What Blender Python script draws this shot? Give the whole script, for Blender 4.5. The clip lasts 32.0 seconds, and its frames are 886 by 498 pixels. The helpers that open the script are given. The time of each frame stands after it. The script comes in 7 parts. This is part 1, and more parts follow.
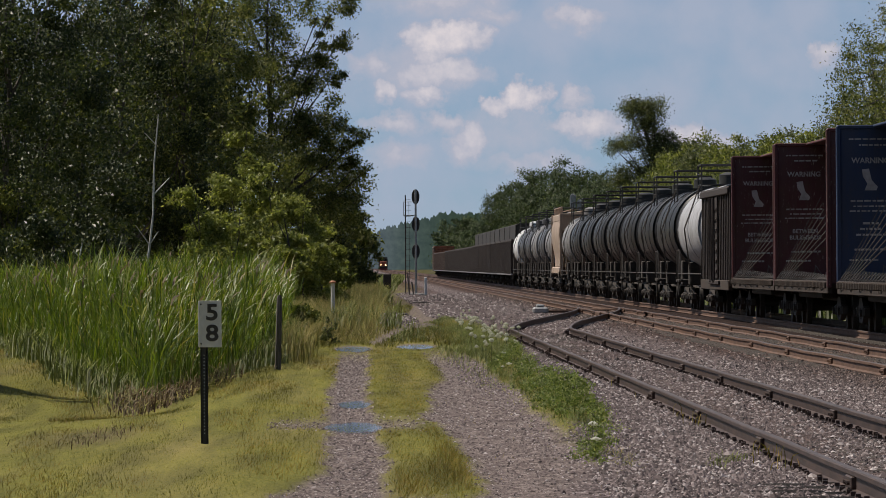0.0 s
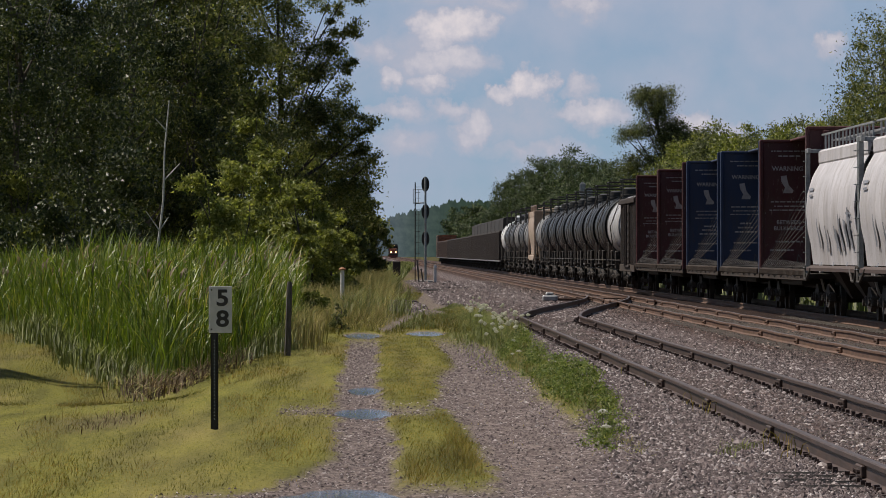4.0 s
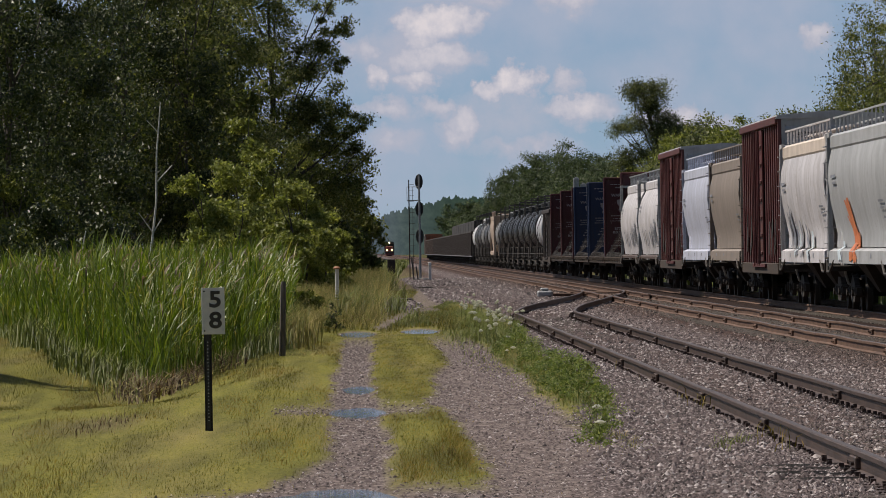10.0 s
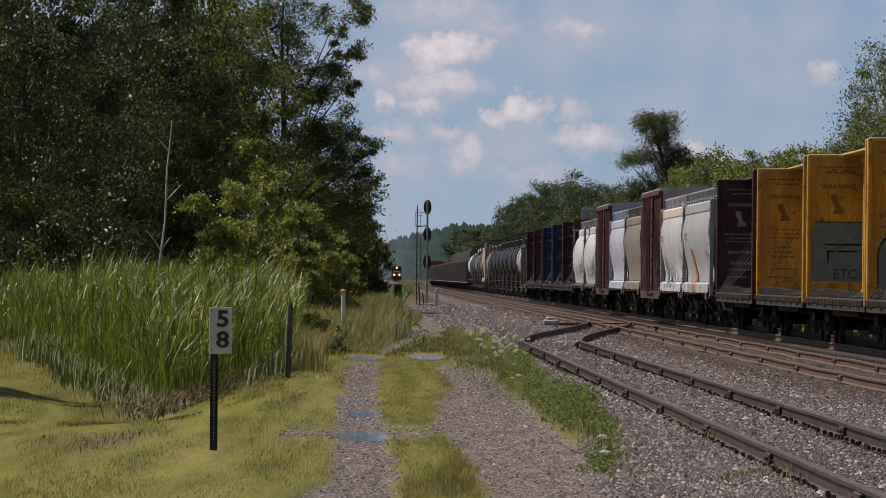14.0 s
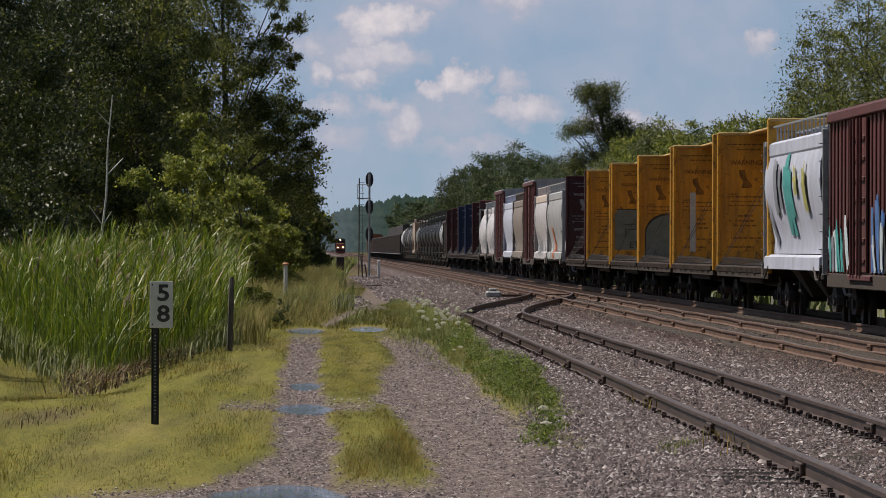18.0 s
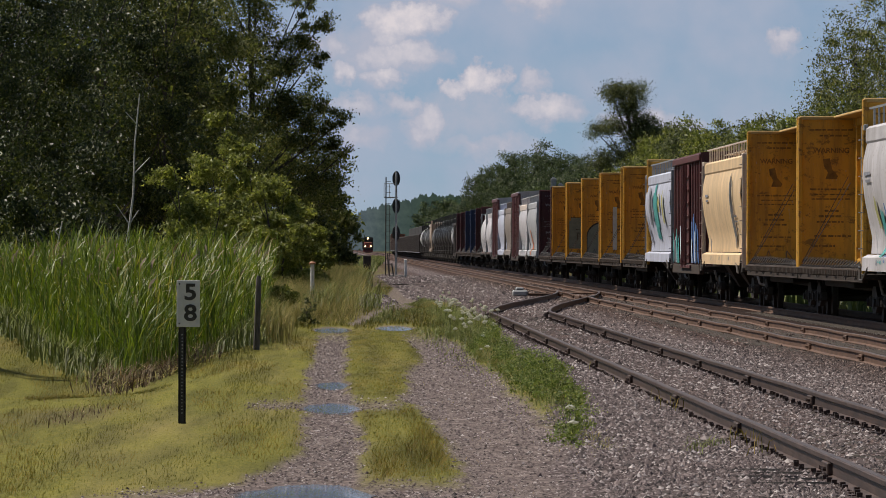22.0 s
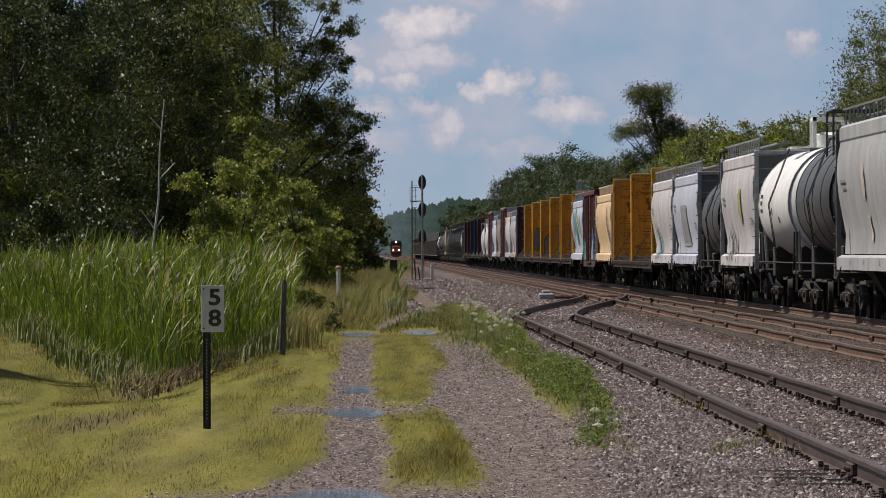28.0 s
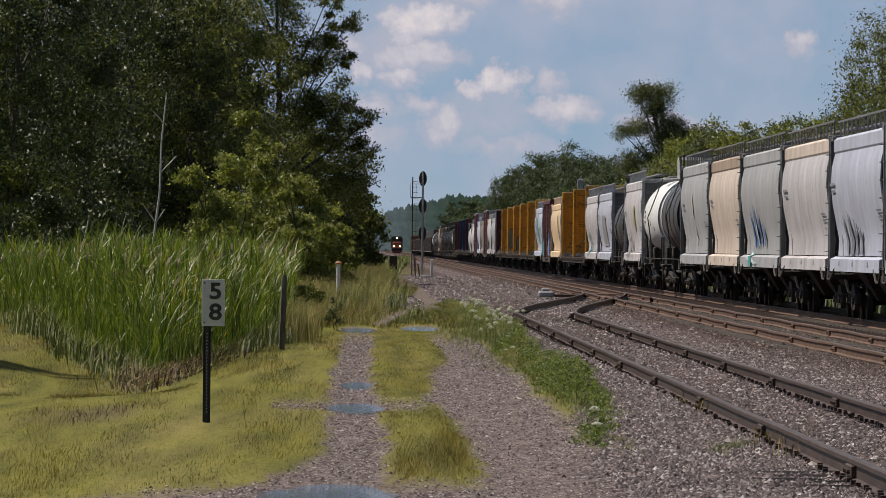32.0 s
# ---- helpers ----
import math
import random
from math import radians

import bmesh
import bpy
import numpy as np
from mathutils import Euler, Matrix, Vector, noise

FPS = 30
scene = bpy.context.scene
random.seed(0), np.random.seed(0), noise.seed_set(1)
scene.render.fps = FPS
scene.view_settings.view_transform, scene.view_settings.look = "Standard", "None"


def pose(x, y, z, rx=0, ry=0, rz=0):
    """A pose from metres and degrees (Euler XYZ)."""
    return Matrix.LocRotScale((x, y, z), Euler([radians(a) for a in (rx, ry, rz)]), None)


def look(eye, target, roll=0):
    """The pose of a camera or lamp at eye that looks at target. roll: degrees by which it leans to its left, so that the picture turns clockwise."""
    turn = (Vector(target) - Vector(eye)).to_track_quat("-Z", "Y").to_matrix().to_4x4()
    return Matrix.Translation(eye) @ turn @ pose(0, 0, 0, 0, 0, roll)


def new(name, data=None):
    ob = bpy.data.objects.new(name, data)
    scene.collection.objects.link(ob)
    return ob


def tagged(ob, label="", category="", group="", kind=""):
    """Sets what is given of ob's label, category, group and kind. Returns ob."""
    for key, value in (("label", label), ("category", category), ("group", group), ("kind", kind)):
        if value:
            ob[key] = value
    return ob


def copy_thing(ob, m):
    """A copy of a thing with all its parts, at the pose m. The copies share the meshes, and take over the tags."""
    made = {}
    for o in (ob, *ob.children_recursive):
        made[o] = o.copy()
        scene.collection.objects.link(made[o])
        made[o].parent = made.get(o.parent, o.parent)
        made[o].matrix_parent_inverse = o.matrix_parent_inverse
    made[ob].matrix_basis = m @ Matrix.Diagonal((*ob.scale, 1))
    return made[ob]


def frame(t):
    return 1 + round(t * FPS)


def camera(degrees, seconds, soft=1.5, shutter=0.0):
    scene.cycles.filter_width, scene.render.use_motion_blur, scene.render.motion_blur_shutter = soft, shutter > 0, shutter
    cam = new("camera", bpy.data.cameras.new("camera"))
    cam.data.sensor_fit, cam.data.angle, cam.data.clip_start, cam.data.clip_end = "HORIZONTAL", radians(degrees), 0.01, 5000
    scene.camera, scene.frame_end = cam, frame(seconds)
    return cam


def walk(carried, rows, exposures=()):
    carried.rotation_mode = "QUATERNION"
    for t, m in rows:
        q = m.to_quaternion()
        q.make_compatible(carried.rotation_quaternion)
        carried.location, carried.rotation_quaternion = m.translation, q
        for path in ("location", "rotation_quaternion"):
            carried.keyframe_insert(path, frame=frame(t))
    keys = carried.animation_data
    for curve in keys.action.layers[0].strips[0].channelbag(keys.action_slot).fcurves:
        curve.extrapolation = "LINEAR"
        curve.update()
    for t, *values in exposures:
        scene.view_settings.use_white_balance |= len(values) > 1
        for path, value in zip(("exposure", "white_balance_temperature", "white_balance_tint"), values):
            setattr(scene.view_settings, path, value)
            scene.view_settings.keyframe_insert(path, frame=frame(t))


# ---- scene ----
# One camera, hand-held with a long lens, turning a little about one spot beside the tracks.
cam = camera(7.324, 32.0, 0.6)
PATH = [
    (0, -0.013, 1.752, -0.706, 0.136, -0.38),
    (0.5, -0.005, 1.744, -0.720, 0.204, -0.32),
    (1, -0.005, 1.747, -0.694, 0.157, -0.56),
    (1.5, -0.010, 1.746, -0.680, 0.082, -0.71),
    (2, -0.004, 1.749, -0.679, 0.021, -0.76),
    (2.5, -0.020, 1.751, -0.692, 0.006, -0.72),
    (4.5, -0.028, 1.743, -0.613, 0.067, 0.02),
    (5, -0.025, 1.749, -0.615, 0.127, -0.17),
    (5.5, -0.012, 1.749, -0.633, 0.158, -0.35),
    (6, -0.009, 1.749, -0.621, 0.151, -0.36),
    (6.5, -0.012, 1.750, -0.592, 0.133, -0.44),
    (7, -0.019, 1.750, -0.561, 0.125, -0.42),
    (7.5, -0.013, 1.750, -0.516, 0.110, -0.39),
    (8, -0.010, 1.748, -0.517, 0.116, -0.48),
    (8.5, -0.006, 1.749, -0.507, 0.083, -0.68),
    (9, -0.001, 1.749, -0.545, 0.058, -0.76),
    (9.5, 0.002, 1.751, -0.579, 0.042, -0.77),
    (10, 0.005, 1.752, -0.669, 0.009, -0.99),
    (10.5, -0.004, 1.751, -0.813, -0.021, -0.47),
    (11, 0.001, 1.749, -0.954, -0.008, -0.37),
    (11.5, -0.001, 1.746, -1.063, -0.025, -0.23),
    (12, -0.006, 1.748, -1.065, 0.009, 0.00),
    (12.5, -0.010, 1.749, -1.017, 0.103, 0.11),
    (13, -0.011, 1.750, -0.934, 0.202, 0.47),
    (13.5, -0.014, 1.748, -0.763, 0.254, 0.44),
    (14, -0.022, 1.746, -0.614, 0.226, 0.57),
    (14.5, -0.024, 1.752, -0.554, 0.133, 0.47),
    (16.5, 0.041, 1.762, -0.757, 0.040, -0.18),
    (17, 0.041, 1.755, -0.834, 0.007, -0.05),
    (17.5, 0.027, 1.757, -0.948, -0.028, 0.04),
    (18, 0.004, 1.748, -1.089, -0.003, 0.14),
    (18.5, 0.001, 1.747, -1.134, -0.019, 0.38),
    (19, -0.005, 1.752, -1.140, -0.049, 0.49),
    (19.5, -0.009, 1.746, -1.122, -0.033, 0.59),
    (20, -0.011, 1.751, -1.043, -0.000, 0.63),
    (20.5, -0.023, 1.745, -0.895, 0.038, 0.79),
    (21, -0.018, 1.746, -0.851, 0.034, 0.69),
    (21.5, -0.011, 1.751, -0.844, 0.003, 0.40),
    (22, 0.001, 1.751, -0.868, -0.012, 0.17),
    (22.5, 0.006, 1.749, -0.903, -0.012, 0.15),
    (23, 0.008, 1.755, -0.923, 0.028, 0.27),
    (23.5, 0.007, 1.749, -0.883, 0.067, 0.32),
    (24, 0.009, 1.751, -0.846, 0.066, 0.45),
    (24.5, 0.002, 1.750, -0.834, 0.077, 0.22),
    (25, 0.009, 1.753, -0.775, 0.092, 0.16),
    (25.5, 0.014, 1.752, -0.718, 0.082, 0.16),
    (27.5, 0.025, 1.749, -0.665, 0.030, -0.19),
    (28, 0.030, 1.752, -0.646, 0.017, -0.21),
    (28.5, 0.024, 1.752, -0.558, -0.020, 0.26),
    (29, 0.019, 1.751, -0.529, -0.045, 0.19),
    (29.5, 0.012, 1.750, -0.554, -0.032, 0.25),
    (30, 0.015, 1.751, -0.595, -0.019, 0.26),
    (30.5, 0.018, 1.750, -0.613, -0.011, 0.26),
    (31, 0.013, 1.753, -0.608, 0.010, 0.52),
    (31.5, 0.016, 1.752, -0.613, 0.017, 0.60),
    (32, 0.012, 1.752, -0.649, -0.010, 0.51)]


def held(x, z, turn, tilt, roll):
    return Matrix.Translation((x, 0, z)) @ pose(0, 0, 0, 90 + tilt, 0, turn) @ pose(0, 0, 0, 0, 0, roll)


walk(cam, [(t, held(x, z, turn, tilt, roll)) for t, x, z, turn, tilt, roll in PATH], exposures=[(0, 0.0), (32, 0.0)])

# ---- daylight: high sun ahead and to the left, clear summer sky ----
SUN_WAY = Vector((-0.80, 0.40, 1.35)).normalized()
sun = new("sun", bpy.data.lights.new("sun", "SUN"))
sun.data.energy, sun.data.angle, sun.data.color = 5.3, radians(0.6), (1.0, 0.91, 0.79)
sun.matrix_world = look((0, 0, 60), Vector((0, 0, 60)) - SUN_WAY)
world = bpy.data.worlds.new("sky")
scene.world = world
world.use_nodes = True
nodes, links = world.node_tree.nodes, world.node_tree.links
sky = nodes.new("ShaderNodeTexSky")
sky.sky_type, sky.sun_disc = "NISHITA", False
sky.sun_elevation = math.asin(SUN_WAY.z)
sky.sun_rotation = math.atan2(SUN_WAY.x, SUN_WAY.y)
links.new(sky.outputs[0], nodes["Background"].inputs[0])
nodes["Background"].inputs[1].default_value = 0.064

RAIL_Z = 0.17                     # top of rail; the path beside the track lies at 0
SIDING_X, NEAR_X, FAR_X = 4.53, 8.85, 12.45
SPEED = 19.91                     # metres a second, away from the camera


# ---- small builders ----
class Build:
    """Collects corners and faces of one mesh."""

    def __init__(self):
        self.v, self.f = [], []

    def box(self, x0, x1, y0, y1, z0, z1, b=0.0):
        n = len(self.v)
        if b <= 0:
            self.v += [(x, y, z) for z in (z0, z1) for y in (y0, y1) for x in (x0, x1)]
            self.f += [[n + i for i in q] for q in ((0, 2, 3, 1), (4, 5, 7, 6), (0, 1, 5, 4), (2, 6, 7, 3), (0, 4, 6, 2), (1, 3, 7, 5))]
            return self
        b = min(b, (x1 - x0) / 3, (y1 - y0) / 3, (z1 - z0) / 3)
        c = {}
        for sx in (0, 1):
            for sy in (0, 1):
                for sz in (0, 1):
                    x, y, z = (x0, x1)[sx], (y0, y1)[sy], (z0, z1)[sz]
                    ix, iy, iz = x + b * (1 - 2 * sx), y + b * (1 - 2 * sy), z + b * (1 - 2 * sz)
                    for a, p in enumerate(((x, iy, iz), (ix, y, iz), (ix, iy, z))):
                        c[sx, sy, sz, a] = len(self.v)
                        self.v.append(p)
        r = (0, 1)
        self.f += [[c[s, 0, 0, 0], c[s, 1, 0, 0], c[s, 1, 1, 0], c[s, 0, 1, 0]] for s in r]
        self.f += [[c[0, s, 0, 1], c[1, s, 0, 1], c[1, s, 1, 1], c[0, s, 1, 1]] for s in r]
        self.f += [[c[0, 0, s, 2], c[1, 0, s, 2], c[1, 1, s, 2], c[0, 1, s, 2]] for s in r]
        for s in r:
            for t in r:
                self.f += [[c[s, t, 0, 0], c[s, t, 1, 0], c[s, t, 1, 1], c[s, t, 0, 1]],
                           [c[s, 0, t, 0], c[s, 1, t, 0], c[s, 1, t, 2], c[s, 0, t, 2]],
                           [c[0, s, t, 1], c[1, s, t, 1], c[1, s, t, 2], c[0, s, t, 2]]]
                self.f += [[c[s, t, u, 0], c[s, t, u, 1], c[s, t, u, 2]] for u in r]
        return self

    def tube(self, p, q, r0, r1=None, n=8, caps=True):
        p, q = Vector(p), Vector(q)
        r1 = r0 if r1 is None else r1
        a = (q - p).normalized()
        u = a.orthogonal().normalized()
        w = a.cross(u)
        k = len(self.v)
        for c, r in ((p, r0), (q, r1)):
            for i in range(n):
                s = 2 * math.pi * i / n
                self.v.append(tuple(c + r * (math.cos(s) * u + math.sin(s) * w)))
        self.f += [[k + i, k + (i + 1) % n, k + n + (i + 1) % n, k + n + i] for i in range(n)]
        if caps:
            self.f += [[k + i for i in range(n)][::-1], [k + n + i for i in range(n)]]
        return self

    def rod(self, points, r, n=6):
        for p, q in zip(points, points[1:]):
            self.tube(p, q, r, r, n)
        return self

    def loft(self, rings, closed=True, caps=False):
        k, m = len(self.v), len(rings[0])
        for ring in rings:
            self.v += [tuple(p) for p in ring]
        for i in range(len(rings) - 1):
            for j in range(m if closed else m - 1):
                a, b = k + i * m + j, k + i * m + (j + 1) % m
                self.f.append([a, b, b + m, a + m])
        if caps:
            self.f += [[k + j for j in range(m)][::-1], [k + (len(rings) - 1) * m + j for j in range(m)]]
        return self

    def face(self, *points):
        k = len(self.v)
        self.v += [tuple(p) for p in points]
        self.f.append(list(range(k, len(self.v))))
        return self

    def mesh(self, name, material, smooth=False):
        me = bpy.data.meshes.new(name)
        me.from_pydata(self.v, [], self.f)
        me.materials.append(material)
        bm = bmesh.new()
        bm.from_mesh(me)
        bmesh.ops.recalc_face_normals(bm, faces=bm.faces)
        bm.to_mesh(me)
        bm.free()
        if smooth:
            me.polygons.foreach_set("use_smooth", [True] * len(me.polygons))
            me.set_sharp_from_angle(angle=radians(40))
        return me


def part(name, shape, material, parent, label="", smooth=False):
    me = shape.mesh(name, material, smooth) if isinstance(shape, Build) else shape
    ob = new(name, me)
    ob.parent = parent
    return tagged(ob, label)


def thing(name, label, category, group="", kind="", at=(0, 0, 0)):
    ob = new(name)
    ob.empty_display_size = 0.2
    ob.location = at
    return tagged(ob, label, category, group, kind)


def soup(name, verts, faces, material, smooth=False):
    """A mesh from arrays: verts n x 3, faces m x 3 or m x 4."""
    me = bpy.data.meshes.new(name)
    verts, faces = np.asarray(verts, np.float32), np.asarray(faces, np.int32)
    me.vertices.add(len(verts))
    me.vertices.foreach_set("co", verts.ravel())
    k = faces.shape[1]
    me.loops.add(faces.size)
    me.loops.foreach_set("vertex_index", faces.ravel())
    me.polygons.add(len(faces))
    me.polygons.foreach_set("loop_start", np.arange(0, faces.size, k, dtype=np.int32))
    me.polygons.foreach_set("use_smooth", np.full(len(faces), smooth))
    me.update(calc_edges=True)
    me.validate()
    me.materials.append(material)
    return me


def softened(me, normals):
    """Keeps a rounded normal for each corner point of a plant's mesh."""
    at = me.attributes.new("soft_normal", "FLOAT_VECTOR", "POINT")
    at.data.foreach_set("vector", np.asarray(normals, np.float32).ravel())
    return me


# ---- materials ----
def ramp(tree, source, stops):
    r = tree.nodes.new("ShaderNodeValToRGB")
    e = r.color_ramp.elements
    while len(e) < len(stops):
        e.new(0.5)
    for el, (p, c) in zip(e, stops):
        el.position, el.color = p, (*c, 1)
    tree.links.new(source, r.inputs[0])
    return r.outputs[0]


def noise_of(tree, scale, detail=4.0, rough=0.55, coords="Object", stretch=None):
    co = tree.nodes.new("ShaderNodeTexCoord").outputs[coords]
    if stretch:
        mp = tree.nodes.new("ShaderNodeMapping")
        mp.inputs["Scale"].default_value = stretch
        tree.links.new(co, mp.inputs[0])
        co = mp.outputs[0]
    n = tree.nodes.new("ShaderNodeTexNoise")
    n.inputs["Scale"].default_value, n.inputs["Detail"].default_value, n.inputs["Roughness"].default_value = scale, detail, rough
    tree.links.new(co, n.inputs["Vector"])
    return n.outputs[0]


def mixed(tree, how, fac, a, b):
    m = tree.nodes.new("ShaderNodeMix")
    m.data_type, m.blend_type, m.clamp_factor = "RGBA", how, True
    for value, socket in ((fac, m.inputs[0]), (a, m.inputs[6]), (b, m.inputs[7])):
        if isinstance(value, bpy.types.NodeSocket):
            tree.links.new(value, socket)
        else:
            socket.default_value = (*value, 1) if isinstance(value, tuple) else value
    return m.outputs[2]


def bumped(tree, bsdf, height, strength, distance):
    b = tree.nodes.new("ShaderNodeBump")
    b.inputs["Strength"].default_value, b.inputs["Distance"].default_value = strength, distance
    tree.links.new(height, b.inputs["Height"])
    tree.links.new(b.outputs[0], bsdf.inputs["Normal"])


def material(name):
    m = bpy.data.materials.new(name)
    m.use_nodes = True
    return m, m.node_tree, m.node_tree.nodes["Principled BSDF"]


def paint(name, colour, rough=0.55, dirt=(0.07, 0.05, 0.035), dirty=0.5, streak=True, metal=0.0, scars=False):
    """Weathered paint: blotches, rain streaks that run down, rust specks."""
    m, t, b = material(name)
    c1 = tuple(min(1, v * 1.12) for v in colour)
    c0 = tuple(v * 0.82 for v in colour)
    base = ramp(t, noise_of(t, 0.9, 5), [(0.3, c0), (0.7, c1)])
    s = noise_of(t, 1.0, 6, 0.65, stretch=(3, 0.9, 0.3) if streak else (3, 3, 3))
    base = mixed(t, "MIX", ramp(t, s, [(0.46, (0, 0, 0)), (0.74, (dirty, dirty, dirty))]), base, dirt)
    r = noise_of(t, 7.0, 6, 0.7)
    base = mixed(t, "MIX", ramp(t, r, [(0.59, (0, 0, 0)), (0.70, (dirty, dirty, dirty))]), base, (0.09, 0.04, 0.02))
    if scars:
        gouge = noise_of(t, 3.2, 7, 0.72, stretch=(1.0, 1.0, 1.5))
        base = mixed(t, "MIX", ramp(t, gouge, [(0.56, (0, 0, 0)), (0.63, (0.6, 0.6, 0.6))]), base, (0.06, 0.028, 0.016))
        chip_ = noise_of(t, 9.0, 5, 0.7, stretch=(2.5, 2.5, 0.7))
        base = mixed(t, "MIX", ramp(t, chip_, [(0.62, (0, 0, 0)), (0.68, (0.6, 0.6, 0.6))]), base, (0.42, 0.36, 0.30))
    t.links.new(base, b.inputs["Base Color"])
    b.inputs["Roughness"].default_value, b.inputs["Metallic"].default_value = rough, metal
    bumped(t, b, noise_of(t, 5.0, 4), 0.15, 0.02)
    return m


def plain(name, lo, hi, scale=3.0, rough=0.8, metal=0.0, bump=0.3, depth=0.02, stretch=None):
    m, t, b = material(name)
    n = noise_of(t, scale, 6, 0.6, stretch=stretch)
    big = noise_of(t, scale * 0.13, 3)
    c = ramp(t, n, [(0.3, lo), (0.7, hi)])
    c = mixed(t, "MULTIPLY", 0.45, c, ramp(t, big, [(0.3, (0.55, 0.55, 0.55)), (0.7, (1.0, 1.0, 1.0))]))
    t.links.new(c, b.inputs["Base Color"])
    b.inputs["Roughness"].default_value, b.inputs["Metallic"].default_value = rough, metal
    bumped(t, b, n, bump, depth)
    return m


def foliage(name, stops, through_colour, shine=0.45, glow=0.35, soft=0.3, patch=0.9, stretch=None):
    """Leaves: each differs a little from its neighbours, and lets some light through."""
    m, t, b = material(name)
    g = t.nodes.new("ShaderNodeNewGeometry")
    c = ramp(t, g.outputs["Random Per Island"], stops)
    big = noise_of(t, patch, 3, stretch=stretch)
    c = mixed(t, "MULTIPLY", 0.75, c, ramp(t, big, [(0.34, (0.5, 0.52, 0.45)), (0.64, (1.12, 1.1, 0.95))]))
    t.links.new(c, b.inputs["Base Color"])
    b.inputs["Roughness"].default_value = shine
    b.inputs["Specular IOR Level"].default_value = 0.22
    tr = t.nodes.new("ShaderNodeBsdfTranslucent")
    # leaves of one clump share its rounded shading
    at = t.nodes.new("ShaderNodeAttribute")
    at.attribute_name = "soft_normal"
    ma = t.nodes.new("ShaderNodeVectorMath")
    ma.operation = "MULTIPLY_ADD"
    ma.inputs[1].default_value = (soft, soft, soft)
    t.links.new(at.outputs["Vector"], ma.inputs[0])
    t.links.new(g.outputs["Normal"], ma.inputs[2])
    no = t.nodes.new("ShaderNodeVectorMath")
    no.operation = "NORMALIZE"
    t.links.new(ma.outputs[0], no.inputs[0])
    t.links.new(no.outputs[0], b.inputs["Normal"])
    t.links.new(no.outputs[0], tr.inputs["Normal"])
    tc = mixed(t, "MULTIPLY", 1.0, c, through_colour)
    t.links.new(tc, tr.inputs[0])
    mx = t.nodes.new("ShaderNodeMixShader")
    mx.inputs[0].default_value = glow
    t.links.new(b.outputs[0], mx.inputs[1])
    t.links.new(tr.outputs[0], mx.inputs[2])
    t.links.new(mx.outputs[0], t.nodes["Material Output"].inputs[0])
    return m


def glowing(name, colour, strength):
    m, t, b = material(name)
    b.inputs["Base Color"].default_value = (*colour, 1)
    b.inputs["Emission Color"].default_value = (*colour, 1)
    b.inputs["Emission Strength"].default_value = strength
    return m


DARK_STEEL = plain("dark_steel", (0.018, 0.015, 0.013), (0.050, 0.038, 0.031), 4, 0.75)
RUSTY_RAIL = plain("rusty_rail", (0.072, 0.038, 0.025), (0.165, 0.09, 0.057), 8, 0.7, 0.2, stretch=(1, 0.2, 1))
DARK_RAIL = plain("dark_rail", (0.035, 0.021, 0.017), (0.09, 0.055, 0.043), 8, 0.6, 0.3, stretch=(1, 0.2, 1))
RAIL_HEAD = plain("rail_head", (0.05, 0.036, 0.032), (0.11, 0.085, 0.078), 6, 0.55, 0.15, 0.1, stretch=(1, 0.1, 1))
TIE_WOOD = plain("tie_wood", (0.03, 0.024, 0.02), (0.10, 0.08, 0.065), 5, 0.9, stretch=(1, 6, 6))
GALVANISED = plain("galvanised_steel", (0.25, 0.26, 0.27), (0.42, 0.43, 0.44), 6, 0.5, 0.5)
BLACK_PAINT = plain("black_paint", (0.008, 0.008, 0.009), (0.03, 0.03, 0.03), 5, 0.55)
WHITE_PAINT = plain("white_paint", (0.62, 0.62, 0.60), (0.82, 0.82, 0.80), 5, 0.6)
SIGN_WHITE = plain("sign_white", (0.55, 0.55, 0.54), (0.68, 0.68, 0.67), 9, 0.4)
POST_WOOD = plain("post_wood", (0.05, 0.045, 0.04), (0.16, 0.14, 0.125), 6, 0.9, stretch=(4, 4, 0.6))
LETTERING = plain("white_lettering", (0.5, 0.5, 0.48), (0.7, 0.7, 0.68), 6, 0.6)
BLACK_LETTERING = plain("dark_lettering", (0.015, 0.014, 0.013), (0.05, 0.045, 0.04), 6, 0.6)


# ---- the ground: one sheet to the horizon, with a two-rut path, puddles, verge and ballast ----
rng = np.random.default_rng(7)


def smooth_step(a, b, x):
    s = np.clip((x - a) / (b - a), 0, 1)
    return s * s * (3 - 2 * s)


def wave(x, y, seed):
    """A cheap smooth wobble between about -1 and 1."""
    r = np.random.default_rng(seed)
    total = np.zeros(np.broadcast(x, y).shape)
    for k in range(5):
        fx, fy, ph = r.normal(0, 1), r.normal(0, 1), r.uniform(0, 6.3)
        total = total + np.sin(fx * x + fy * y + ph)
    return total / 3.0


PUDDLES = [(-0.08, 76.6, 0.27, 2.0), (-0.06, 88.8, 0.17, 2.0), (-0.12, 149.0, 0.30, 4.0), (1.25, 151.0, 0.30, 4.0), (-0.22, 49.3, 0.40, 2.4), (0.08, 46.6, 0.3, 1.5)]


def in_water(x, y, grow=1.3):
    """True where rain water stands."""
    wet = np.zeros(np.broadcast(x, y).shape, bool)
    for px, py, rx, ry in PUDDLES:
        wet |= ((x - px) / (rx * grow)) ** 2 + ((y - py) / (ry * grow)) ** 2 < 1
    return wet


